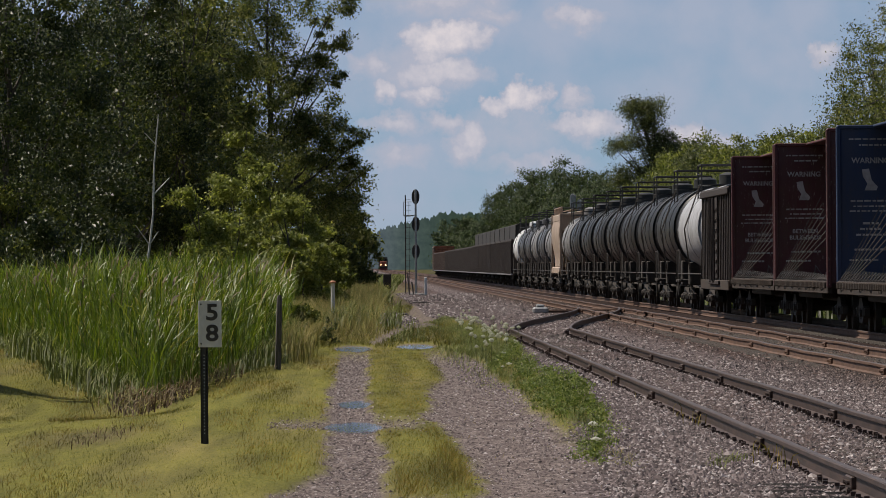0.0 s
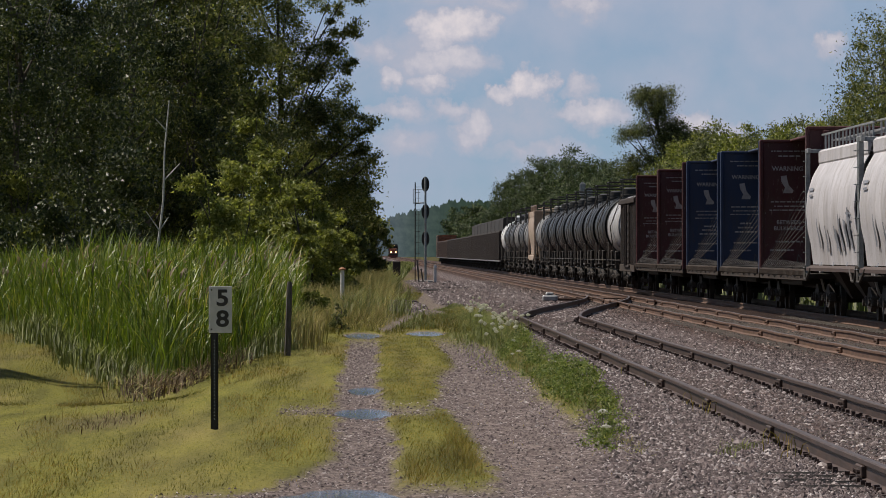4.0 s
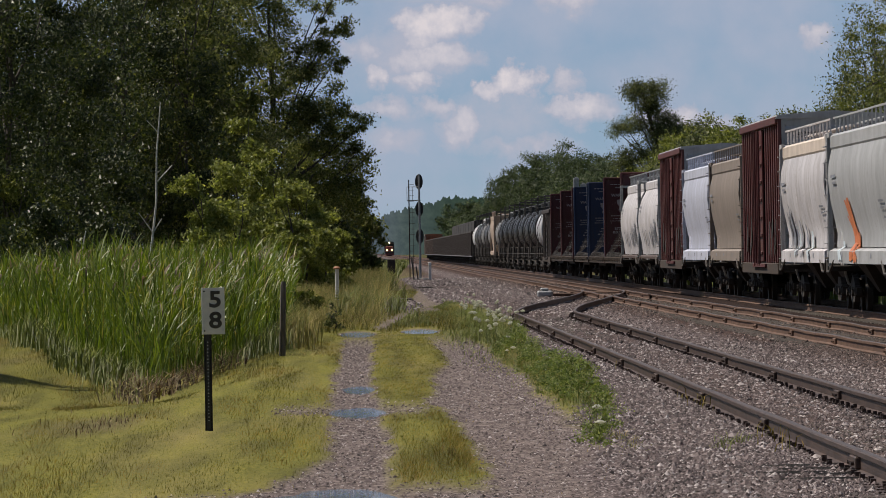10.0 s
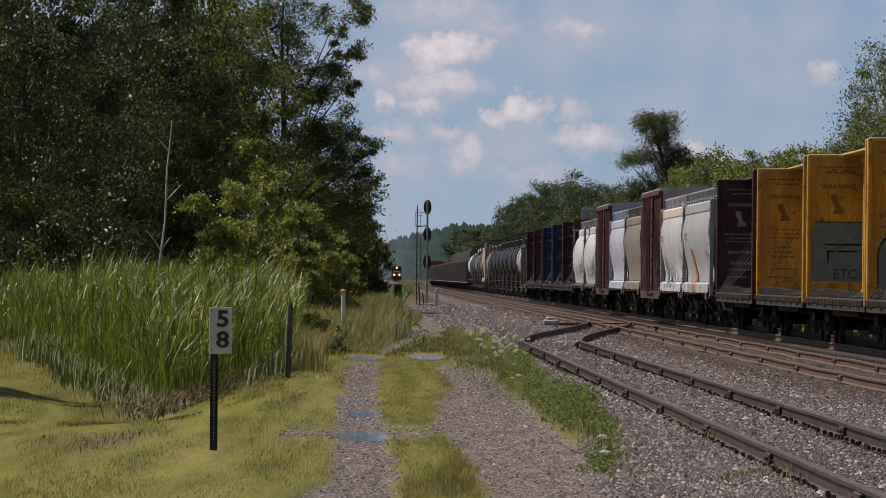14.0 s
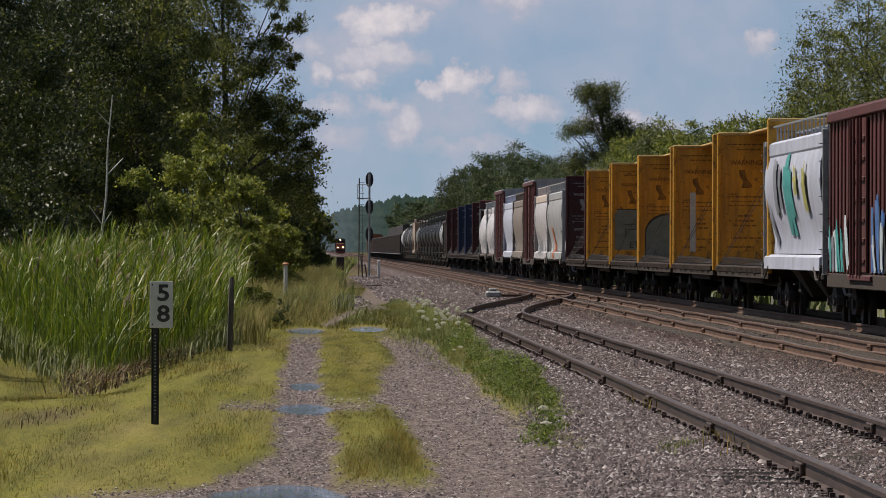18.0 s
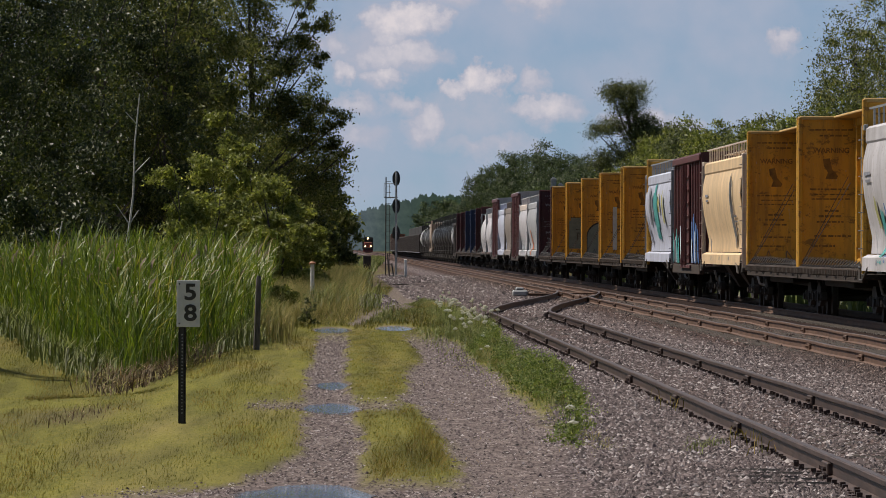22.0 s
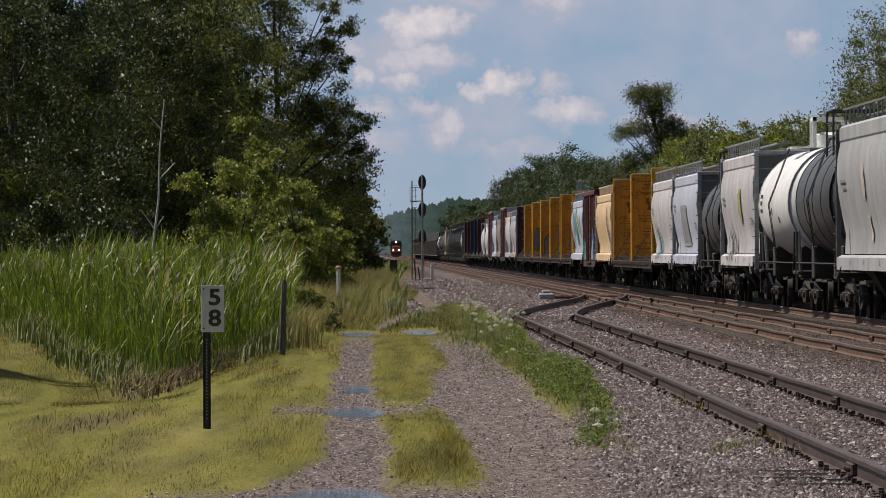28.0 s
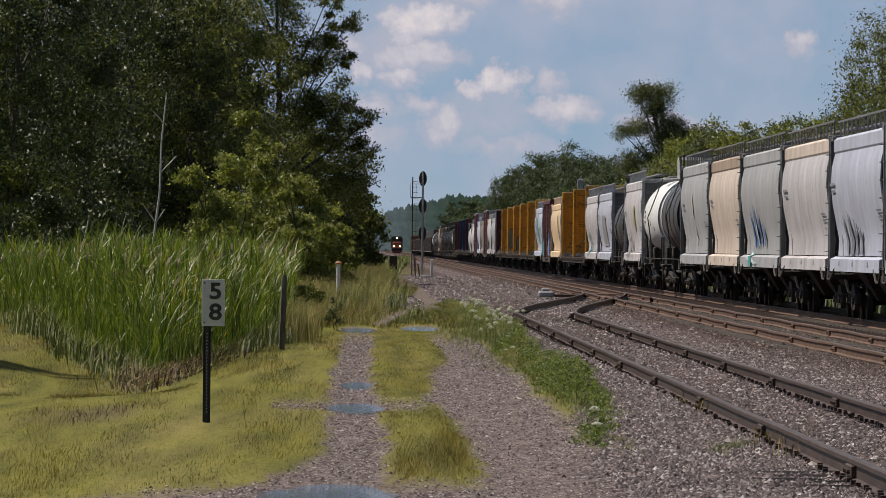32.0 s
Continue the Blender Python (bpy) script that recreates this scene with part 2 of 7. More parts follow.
def zones(x, y):
    """Where the path's gravel, the ballast, dead reed litter and mud lie: 0 to 1 each."""
    wob = 0.05 * wave(x * 1.5, y * 0.16, 3) + 0.06 * wave(x * 4, y * 0.55, 4) + 0.035 * wave(x * 11, y * 1.7, 5)
    u = x + wob
    flare = 0.95 * np.exp(-np.maximum(y - 49.0, -3.0) / 3.4)
    left = smooth_step(-0.45, -0.33, u + flare) * (1 - smooth_step(0.12, 0.24, u))
    inner = 0.94 - 0.10 * (1 - smooth_step(52, 62, y)) + 0.40 * smooth_step(97, 111, y) - 0.22 * np.exp(-((y - 81) / 4.0) ** 2)
    right = smooth_step(inner - 0.08, inner + 0.08, u) * (1 - smooth_step(2.06, 2.26, u))
    fade = 1 - smooth_step(126, 150, y)
    left, right = left * fade, right * (1 - smooth_step(118, 150, y))
    near = 1 - smooth_step(50.5, 53.5, y + 2.5 * wob * 4 + 1.6 * np.abs(x - 0.4))
    mid = 0.8 * np.exp(-((y - 77.0) / 2.4) ** 2) * smooth_step(-1.1, -0.7, u) * (1 - smooth_step(0.5, 0.9, u)) * 0.9
    road = np.maximum.reduce([left, right, near * smooth_step(-2.6, -1.6, x), mid])
    spur = smooth_step(0.9, 1.2, x - 0.012 * (y - 190)) * (1 - smooth_step(1.9, 2.3, x - 0.012 * (y - 190))) * smooth_step(185, 200, y)
    edge = 2.45 + 2.6 * smooth_step(425, 520, y) + 0.5 * smooth_step(66, 95, y) * (1 - smooth_step(185, 215, y)) - 0.6 * (1 - smooth_step(54, 62, y)) - 0.28 * (1 - smooth_step(66, 90, y)) - 0.2 * smooth_step(300, 420, y)
    ballast = smooth_step(edge - 0.15, edge + 0.15, x + wob) * (1 - smooth_step(15.0, 15.6, x + wob))
    road = np.maximum(road, spur * 0.8)
    trail = np.exp(-((x + wob - 0.35 - 0.028 * (y - 160)) / 0.2) ** 2) * smooth_step(154, 160, y) * (1 - smooth_step(206, 214, y))
    road = np.maximum.reduce([road, trail * 0.9, 0.8 * in_water(x, y, 1.45)])
    front = np.where(x < -3.1, 98 + 15 * np.maximum(-(x + 3.1), 0), 98 + 22 * np.maximum(x + 3.1, 0))
    litter = smooth_step(-1.3, -1.6, x + wob) * smooth_step(-5.6, -4.0, x) * smooth_step(front - 2, front + 2, y + 12 * wob) * (1 - smooth_step(170, 185, y))
    litter = np.maximum(litter, (0.62 + 0.3 * smooth_step(240, 330, y)) * smooth_step(152, 175, y) * (1 - smooth_step(2.2, 3.0, x)))
    litter = np.maximum(litter, 0.9 * smooth_step(420, 500, y) * (1 - smooth_step(14, 15, x)))
    # the trampled muddy hollow in the mown grass
    mud = np.exp(-((x + 2.9 + 0.5 * wob) / 0.5) ** 4 - ((y - 72.5 + 9 * wob) / 4.6) ** 4)
    litter = np.maximum(litter, 0.5 * mud)
    return road, ballast, litter


def height(x, y):
    road, ballast, litter = zones(x, y)
    z = 0.02 * wave(x * 0.9, y * 0.035, 11) + 0.006 * wave(x * 5, y * 0.13, 12)
    z = z - 0.03 * road - 0.012 * ballast * smooth_step(2.8, 3.6, x) - 0.35 * smooth_step(14.0, 15.6, x)
    z = z - 0.30 * smooth_step(-1.5, -3.2, x) * smooth_step(82, 97, y) * (1 - smooth_step(200, 240, y))
    z = z - 0.12 * np.exp(-(((x + 4.0) / 1.4) ** 2 + ((y - 84) / 9.0) ** 2))
    z = z + 0.35 * smooth_step(-4.2, -6.5, x) * smooth_step(95, 112, y)
    z = z - 0.5 * smooth_step(15.2, 20, x)
    for px, py, rx, ry in PUDDLES:
        z = z - 0.075 * np.exp(-(((x - px) / rx) ** 2 + ((y - py) / ry) ** 2) ** 2 * 0.8)
    return z


def lines(*spans):
    return np.unique(np.concatenate([np.arange(a, b, s) for a, b, s in spans]))


gx = np.r_[-2600, -1500, -800, -400, -200, -120, -70, -45, -30, -22, -17, -13, -11, lines((-9.5, -3.2, 0.2), (-3.2, 2.6, 0.09), (2.6, 9.0, 0.14), (9.0, 14.0, 0.25), (14, 17, 0.25)), 18, 20, 24, 32, 45, 70, 120, 200, 400, 800, 1500, 2600]
gy = np.r_[-900, -400, -200, -100, -50, -20, 0, 15, 28, 36, lines((40, 100, 0.3), (100, 160, 0.6), (160, 260, 1.2), (260, 460, 4)), np.arange(470, 900, 20), np.arange(900, 2600, 80), 2700, 3000, 3500, 4000, 4500, 4950]
GX, GY = np.meshgrid(gx, gy)
zone_road, zone_ballast, zone_litter = zones(GX, GY)
GZ = height(GX, GY)
fine = (GX > -9.5) & (GX < 14) & (GY > 40) & (GY < 160)
GZ = GZ + fine * ~in_water(GX, GY, 1.4) * rng.normal(0, 1, GX.shape) * (0.004 * zone_ballast + 0.003 * zone_road + 0.003)
nx, ny = len(gx), len(gy)
idx = np.arange(nx * ny).reshape(ny, nx)
quads = np.stack([idx[:-1, :-1], idx[:-1, 1:], idx[1:, 1:], idx[1:, :-1]], -1).reshape(-1, 4)

GROUND, gt, gb = material("grass_and_gravel")
zone = gt.nodes.new("ShaderNodeAttribute")
zone.attribute_name = "zones"
sep = gt.nodes.new("ShaderNodeSeparateColor")
gt.links.new(zone.outputs["Color"], sep.inputs[0])
n_fine, n_mid, n_big = noise_of(gt, 30, 5, stretch=(1, 0.12, 1)), noise_of(gt, 6, 4, stretch=(1, 0.1, 1)), noise_of(gt, 0.9, 3, stretch=(1, 0.06, 1))
grass = ramp(gt, n_fine, [(0.3, (0.10, 0.102, 0.018)), (0.7, (0.185, 0.17, 0.036))])
grass = mixed(gt, "MIX", ramp(gt, n_big, [(0.45, (0, 0, 0)), (0.7, (0.6, 0.6, 0.6))]), grass, (0.22, 0.18, 0.075))
patches = noise_of(gt, 2.6, 5, stretch=(1, 0.05, 1))
grass = mixed(gt, "MULTIPLY", 0.75, grass, ramp(gt, patches, [(0.34, (0.5, 0.52, 0.45)), (0.64, (1.12, 1.1, 0.95))]))
vor = gt.nodes.new("ShaderNodeTexVoronoi")
vor.inputs["Scale"].default_value = 22
gt.links.new(gt.nodes.new("ShaderNodeTexCoord").outputs["Object"], vor.inputs["Vector"])
vsep = gt.nodes.new("ShaderNodeSeparateColor")
gt.links.new(vor.outputs["Color"], vsep.inputs[0])
gravel = ramp(gt, vsep.outputs[0], [(0.0, (0.07, 0.054, 0.051)), (0.6, (0.145, 0.114, 0.107)), (1.0, (0.27, 0.225, 0.21))])
gravel = mixed(gt, "MULTIPLY", 0.5, gravel, ramp(gt, n_mid, [(0.3, (0.6, 0.56, 0.53)), (0.7, (1, 1, 1))]))
stones = ramp(gt, vsep.outputs[1], [(0.0, (0.03, 0.022, 0.022)), (0.6, (0.10, 0.076, 0.075)), (1.0, (0.26, 0.215, 0.21))])
brown = ramp(gt, n_mid, [(0.3, (0.05, 0.036, 0.022)), (0.7, (0.13, 0.10, 0.055))])
soil = mixed(gt, "MIX", sep.outputs[2], grass, brown)
soil = mixed(gt, "MIX", sep.outputs[0], soil, gravel)
soil = mixed(gt, "MIX", sep.outputs[1], soil, stones)
# brown brake dust and rust along the running lines
co = gt.nodes.new("ShaderNodeSeparateXYZ")
gt.links.new(gt.nodes.new("ShaderNodeTexCoord").outputs["Object"], co.inputs[0])
mr = gt.nodes.new("ShaderNodeMapRange")
mr.interpolation_type = "SMOOTHSTEP"
mr.inputs[1].default_value, mr.inputs[2].default_value = 6.3, 7.6
gt.links.new(co.outputs[0], mr.inputs[0])
dust = gt.nodes.new("ShaderNodeMath")
dust.operation = "MULTIPLY"
dust.inputs[1].default_value = 0.92
gt.links.new(mr.outputs[0], dust.inputs[0])
dust2 = gt.nodes.new("ShaderNodeMath")
dust2.operation = "MULTIPLY"
gt.links.new(dust.outputs[0], dust2.inputs[0])
gt.links.new(sep.outputs[1], dust2.inputs[1])
soil = mixed(gt, "MULTIPLY", dust2.outputs[0], soil, (0.36, 0.22, 0.15))
# rust and dirt between the siding's rails
side = gt.nodes.new("ShaderNodeMath")
side.operation = "SUBTRACT"
side.inputs[1].default_value = SIDING_X
gt.links.new(co.outputs[0], side.inputs[0])
away = gt.nodes.new("ShaderNodeMath")
away.operation = "ABSOLUTE"
gt.links.new(side.outputs[0], away.inputs[0])
bed = ramp(gt, away.outputs[0], [(0.6, (0.75, 0.75, 0.75)), (0.95, (0, 0, 0))])
soil = mixed(gt, "MULTIPLY", bed, soil, (0.55, 0.45, 0.40))
# oil and brake dust lie thickest round the through track
oil = gt.nodes.new("ShaderNodeMapRange")
oil.interpolation_type = "SMOOTHSTEP"
oil.inputs[1].default_value, oil.inputs[2].default_value = 9.4, 10.7
gt.links.new(co.outputs[0], oil.inputs[0])
soil = mixed(gt, "MULTIPLY", oil.outputs[0], soil, (0.42, 0.40, 0.40))
gt.links.new(soil, gb.inputs["Base Color"])
gb.inputs["Roughness"].default_value = 0.95
gb.inputs["Specular IOR Level"].default_value = 0.15
bumped(gt, gb, vor.outputs["Distance"], 0.5, 0.02)

ground_mesh = soup("ground", np.stack([GX, GY, GZ], -1).reshape(-1, 3), quads, GROUND, True)
col = ground_mesh.attributes.new("zones", "FLOAT_COLOR", "POINT")
col.data.foreach_set("color", np.stack([zone_road, zone_ballast, zone_litter, np.ones_like(GX)], -1).astype(np.float32).ravel())
ground = tagged(new("ground", ground_mesh), "mown grass with a two-rut gravel path beside railway ballast", "ground", kind="structure")

# standing rain water in the ruts
WATER, wt, wb = material("puddle_water")
wb.inputs["Base Color"].default_value = (0.03, 0.028, 0.024, 1)
wb.inputs["Roughness"].default_value = 0.04
wb.inputs["IOR"].default_value = 1.33
bumped(wt, wb, noise_of(wt, 9.0, 4), 0.35, 0.04)
for px, py, rx, ry in PUDDLES:
    b = Build()
    n = 40
    rim = []
    zw = float(height(np.array(px), np.array(py))) + 0.069
    for i in range(n):
        a = 2 * math.pi * i / n
        k = 1.36 + 0.14 * math.sin(3 * a + px * 9) + 0.10 * math.sin(5 * a + py) + 0.06 * math.sin(11 * a + 2 * py)
        rim.append((px + rx * k * math.cos(a), py + ry * k * math.sin(a), zw))
    b.face(*rim)
    puddle = new("puddle", b.mesh("puddle", WATER))
    tagged(puddle, "shallow rain puddle in the gravel rut", "puddle", "puddles in the path", "structure")


# ---- loose stones on the path and in the ballast ----
def stone_heap(name, count, x0, x1, y0, y1, size, keep, mat, label):
    x = rng.uniform(x0, x1, count * 3)
    y = y0 + (y1 - y0) * rng.random(count * 3) ** 1.35
    w = keep(x, y)
    pick = np.nonzero(rng.random(count * 3) < w)[0][:count]
    x, y = x[pick], y[pick]
    n = len(x)
    s = size * rng.lognormal(0, 0.30, n) * (1 + 0.0025 * (y - y0))
    clear = ~in_water(x, y, 1.25)
    for rx in (SIDING_X - 0.7525, SIDING_X + 0.7525, NEAR_X - 0.7525, NEAR_X + 0.7525):
        clear &= (np.abs(x - rx) > 0.09) | ((y > 170) & (rx < 6))
    x, y, s = x[clear], y[clear], s[clear]
    n = len(x)
    z = height(x, y) + s * 0.28
    base = np.array([(1, 0, 0), (0, 1, 0), (-1, 0, 0), (0, -1, 0), (0, 0, 1), (0, 0, -1)], float)
    v = base[None] * s[:, None, None] * rng.uniform(0.75, 1.1, (n, 6, 1)) * np.array([1, 1, 0.72])
    v = v + rng.normal(0, 0.10, (n, 6, 3)) * s[:, None, None]
    a = rng.uniform(0, 6.3, n)
    c, d = np.cos(a)[:, None], np.sin(a)[:, None]
    v = np.stack([v[..., 0] * c - v[..., 1] * d, v[..., 0] * d + v[..., 1] * c, v[..., 2]], -1)
    v = v + np.stack([x, y, z], -1)[:, None]
    tri = np.array([(0, 1, 4), (1, 2, 4), (2, 3, 4), (3, 0, 4)])
    f = (tri[None] + 6 * np.arange(n)[:, None, None]).reshape(-1, 3)
    return tagged(new(name, soup(name, v.reshape(-1, 3), f, mat)), label, "gravel", kind="stuff")


STONE, stt, stb = material("crushed_stone")
geo = stt.nodes.new("ShaderNodeNewGeometry")
sc = ramp(stt, geo.outputs["Random Per Island"], [(0.0, (0.035, 0.027, 0.028)), (0.45, (0.122, 0.091, 0.091)), (0.8, (0.215, 0.170, 0.168)), (1.0, (0.52, 0.47, 0.465))])
sc = mixed(stt, "MULTIPLY", 0.5, sc, ramp(stt, noise_of(stt, 25, 4), [(0.3, (0.6, 0.58, 0.55)), (0.7, (1, 1, 1))]))
sco = stt.nodes.new("ShaderNodeSeparateXYZ")
stt.links.new(stt.nodes.new("ShaderNodeTexCoord").outputs["Object"], sco.inputs[0])
sdust = stt.nodes.new("ShaderNodeMapRange")
sdust.interpolation_type = "SMOOTHSTEP"
sdust.inputs[1].default_value, sdust.inputs[2].default_value, sdust.inputs[4].default_value = 6.2, 8.2, 0.9
stt.links.new(sco.outputs[0], sdust.inputs[0])
sc = mixed(stt, "MULTIPLY", sdust.outputs[0], sc, (0.42, 0.30, 0.23))
stt.links.new(sc, stb.inputs["Base Color"])
stb.inputs["Roughness"].default_value = 0.85

stone_heap("ballast_stones", 96000, 1.9, 8.1, 44, 125, 0.0172, lambda x, y: zones(x, y)[1] * np.where(np.abs(x - SIDING_X) < 0.65, 0.6, 1.0), STONE, "grey crushed stone ballast between the tracks")
stone_heap("path_stones", 32000, -2.6, 2.3, 43, 152, 0.0105, lambda x, y: zones(x, y)[0] * (0.65 + 0.35 * smooth_step(0.25, 0.5, np.abs(x - 1.4))), STONE, "small loose grey stones on the path")
stone_heap("ballast_stones", 28000, 2.3, 10.5, 120, 430, 0.026, lambda x, y: zones(x, y)[1] * 0.9, STONE, "grey crushed stone ballast near the turnout")
stone_heap("stone_pile", 1500, 0.4, 1.9, 205, 250, 0.06, lambda x, y: np.exp(-((x - 1.1) / 0.5) ** 2 - ((y - 225) / 16) ** 2), STONE, "low heap of grey stones in the grass")


# ---- tracks ----
def rail_shape(points):
    """A flat-bottomed rail along a line of (x, y): foot, web and head."""
    prof = [(-0.07, 0.0), (0.07, 0.0), (0.07, 0.012), (0.012, 0.03), (0.012, 0.12), (0.036, 0.132), (0.036, 0.166), (0.028, 0.172), (-0.028, 0.172), (-0.036, 0.166), (-0.036, 0.132), (-0.012, 0.12), (-0.012, 0.03), (-0.07, 0.012)]
    b = Build()
    b.loft([[(x + u, y, RAIL_Z - 0.172 + w + dz) for u, w in prof] for x, y, dz in points], caps=True)
    return b


def sag(y):
    """Low joints and worn ground let the old rails dip a little."""
    return 0.012 * math.sin(y * 0.55) + 0.008 * math.sin(y * 0.23 + 1.0)


def track(name, label, centre, ys, mat, wave_size, ties, joints):
    ob = thing(name, label, "railway track", kind="structure")
    for side in (-0.7525, 0.7525):
        pts = [(centre(y) + side, y, wave_size * sag(y + 3 * side)) for y in ys]
        part("rail", rail_shape(pts), mat, ob)
        head = Build()
        head.loft([[(x - 0.026, y, RAIL_Z + dz + 0.001), (x + 0.026, y, RAIL_Z + dz + 0.001), (x + 0.024, y, RAIL_Z + dz + 0.004), (x - 0.024, y, RAIL_Z + dz + 0.004)] for x, y, dz in pts], caps=True)
        part("rail_head", head, RAIL_HEAD, ob, "worn running surface")
        for y in joints:
            j = Build().box(centre(y) + side - 0.055, centre(y) + side + 0.055, y - 0.32, y + 0.32, RAIL_Z - 0.14, RAIL_Z - 0.045, 0.01)
            for k in (-0.2, -0.07, 0.07, 0.2):
                j.tube((centre(y) + side - 0.08, y + k, RAIL_Z - 0.095), (centre(y) + side + 0.08, y + k, RAIL_Z - 0.095), 0.018)
            part("joint_bar", j, mat, ob, "bolted steel joint bar")
    tie = Build().box(-1.28, 1.28, -0.115, 0.115, -0.17, 0.0, 0.012).mesh("tie", TIE_WOOD)
    plate = Build()
    for side in (-0.7525, 0.7525):
        plate.box(side - 0.17, side + 0.17, -0.09, 0.09, 0.0, 0.016)
        for u in (-0.1, 0.1):
            plate.box(side + u - 0.02, side + u + 0.02, -0.03, 0.03, 0.015, 0.05)
    plate = plate.mesh("tie_plate", mat)
    for k, y in enumerate(ties):
        t = new("tie", tie)
        t.parent = ob
        t.location = (centre(y) + rng.normal(0, 0.02), y, RAIL_Z - 0.172 - 0.004)
        t.rotation_euler = (0, 0, rng.normal(0, 0.012))
        if mat is DARK_RAIL:
            p = new("tie_plate", plate)
            p.parent = t
    return ob


def siding_line(y):
    s = min(1.0, max(0.0, (y - 172.0) / 84.0))
    return SIDING_X + (NEAR_X - SIDING_X) * (s * s * (3 - 2 * s) * 0.55 + s * 0.45)


near_ys = list(np.arange(-60, 40, 10.0)) + list(np.arange(40, 300, 1.6)) + list(np.arange(300, 2600, 60.0)) + [2700]
track("siding", "siding track with dark worn rails that joins the main line", siding_line, [y for y in near_ys if y < 256], DARK_RAIL, 0.22, np.arange(40, 190, 0.53), np.arange(41, 170, 11.9))
track("main_track", "rusty main line track in brown ballast", lambda y: NEAR_X, near_ys, RUSTY_RAIL, 0.5, np.arange(98, 250, 0.55), np.arange(47, 260, 11.9))
track("through_track", "main line track under the freight cars", lambda y: FAR_X, near_ys, RUSTY_RAIL, 0.3, np.arange(110, 190, 0.6), [])

# turnout: frog, guard rail, switch stand and rods
turnout = thing("turnout", "steel turnout parts where the siding joins", "turnout", at=(0, 0, 0))
fy = 232.0
part("frog", Build().box(NEAR_X - 0.86, NEAR_X - 0.56, fy - 2.2, fy + 1.6, RAIL_Z - 0.15, RAIL_Z + 0.006, 0.03), RUSTY_RAIL, turnout)
part("guard_rail", rail_shape([(NEAR_X + 0.66, fy - 2.5, 0), (NEAR_X + 0.69, fy - 1.5, 0), (NEAR_X + 0.69, fy + 1.5, 0), (NEAR_X + 0.66, fy + 2.5, 0)]), RUSTY_RAIL, turnout)
for k in range(5):
    part("switch_rod", Build().tube((NEAR_X - 1.0, 256 + 1.4 * k, RAIL_Z - 0.1), (NEAR_X + 0.9, 256 + 1.4 * k, RAIL_Z - 0.1), 0.025), RUSTY_RAIL, turnout)
machine = Build().box(6.3, 6.85, 249.4, 250.6, 0.0, 0.22, 0.05).box(6.42, 6.7, 249.6, 250.4, 0.22, 0.32, 0.04)
part("switch_machine", machine, GALVANISED, turnout, "grey point motor casing")
part("rod_cover", Build().box(6.85, 8.1, 249.8, 250.1, 0.02, 0.12, 0.02), RUSTY_RAIL, turnout)


# ---- plants ----
def blades(name, x, y, tall, wide, lean, mat, label, category, kind="stuff", bend=0.45, z=None, drift=0.15, upright=0.0, short=False):
    """Grass-like blades: a tapered strip of two quads each, bent over."""
    n = len(x)
    z = height(x, y) - 0.02 if z is None else z
    a = rng.uniform(0, 6.3, n)
    dx, dy = np.cos(a), np.sin(a)
    la = rng.uniform(0, 6.3, n)
    lx, ly = np.cos(la) * lean * rng.random(n) + drift * lean, np.sin(la) * lean * rng.random(n)
    v = np.zeros((n, 5, 3))
    for k, (h, w, s) in enumerate(((0, 1, 0), (0, -1, 0), (0.55, 0.8, bend * 0.4), (0.55, -0.8, bend * 0.4), (1, 0, 1.0))):
        v[:, k, 0] = x + dx * wide * w * 0.5 + lx * s * tall
        v[:, k, 1] = y + dy * wide * w * 0.5 + ly * s * tall
        v[:, k, 2] = z + tall * h * (1 - 0.15 * (k == 4))
    i = 5 * np.arange(n)
    f = np.concatenate([np.stack([i, i + 1, i + 3], -1), np.stack([i, i + 3, i + 2], -1), np.stack([i + 2, i + 3, i + 4], -1)])
    if short:
        f = np.stack([i, i + 1, i + 4], -1)
    me = soup(name, v.reshape(-1, 3), f, mat)
    up = np.stack([rng.normal(0, 0.22, n), rng.normal(-0.25 * upright, 0.22, n), np.full(n, 1.0 - 0.5 * upright)], -1)
    softened(me, np.repeat(up, 5, 0))
    return tagged(new(name, me), label, category, kind=kind)


def leaf_cloud(centres, radii, per, size, seed, hub=None):
    """Small pointed leaves strewn round clump centres, with the clumps' rounded normals."""
    r = np.random.default_rng(seed)
    n = len(centres) * per
    c = np.repeat(np.asarray(centres, float), per, 0)
    w = np.repeat(np.asarray(radii, float), per)
    d = r.normal(0, 0.48, (n, 3))
    d = d * np.minimum(1.0, 1.45 / (np.linalg.norm(d, axis=1, keepdims=True) + 1e-6))
    p = c + d * w[:, None] * np.array([1, 1, 0.72])
    u = r.normal(0, 1, (n, 3))
    u[:, 2] -= 0.5
    u = u / np.linalg.norm(u, axis=1, keepdims=True)
    q = np.cross(u, r.normal(0, 1, (n, 3)))
    q = q / np.linalg.norm(q, axis=1, keepdims=True)
    s = size * r.uniform(0.6, 1.4, (n, 1))
    v = np.stack([p - u * s, p + q * s * 0.62 + u * s * 0.2, p + u * s * 0.9 - q * s * 0.5], 1)
    out = d / (np.linalg.norm(d, axis=1, keepdims=True) + 1e-6) + np.array([0, 0, 0.8])
    if hub is not None:
        o = p - np.repeat(np.asarray(hub, float), per, 0)
        out = out + 0.5 * o / (np.linalg.norm(o, axis=1, keepdims=True) + 1e-6)
    f = np.arange(3 * n).reshape(-1, 3)
    return v.reshape(-1, 3), f, np.repeat(out, 3, 0)


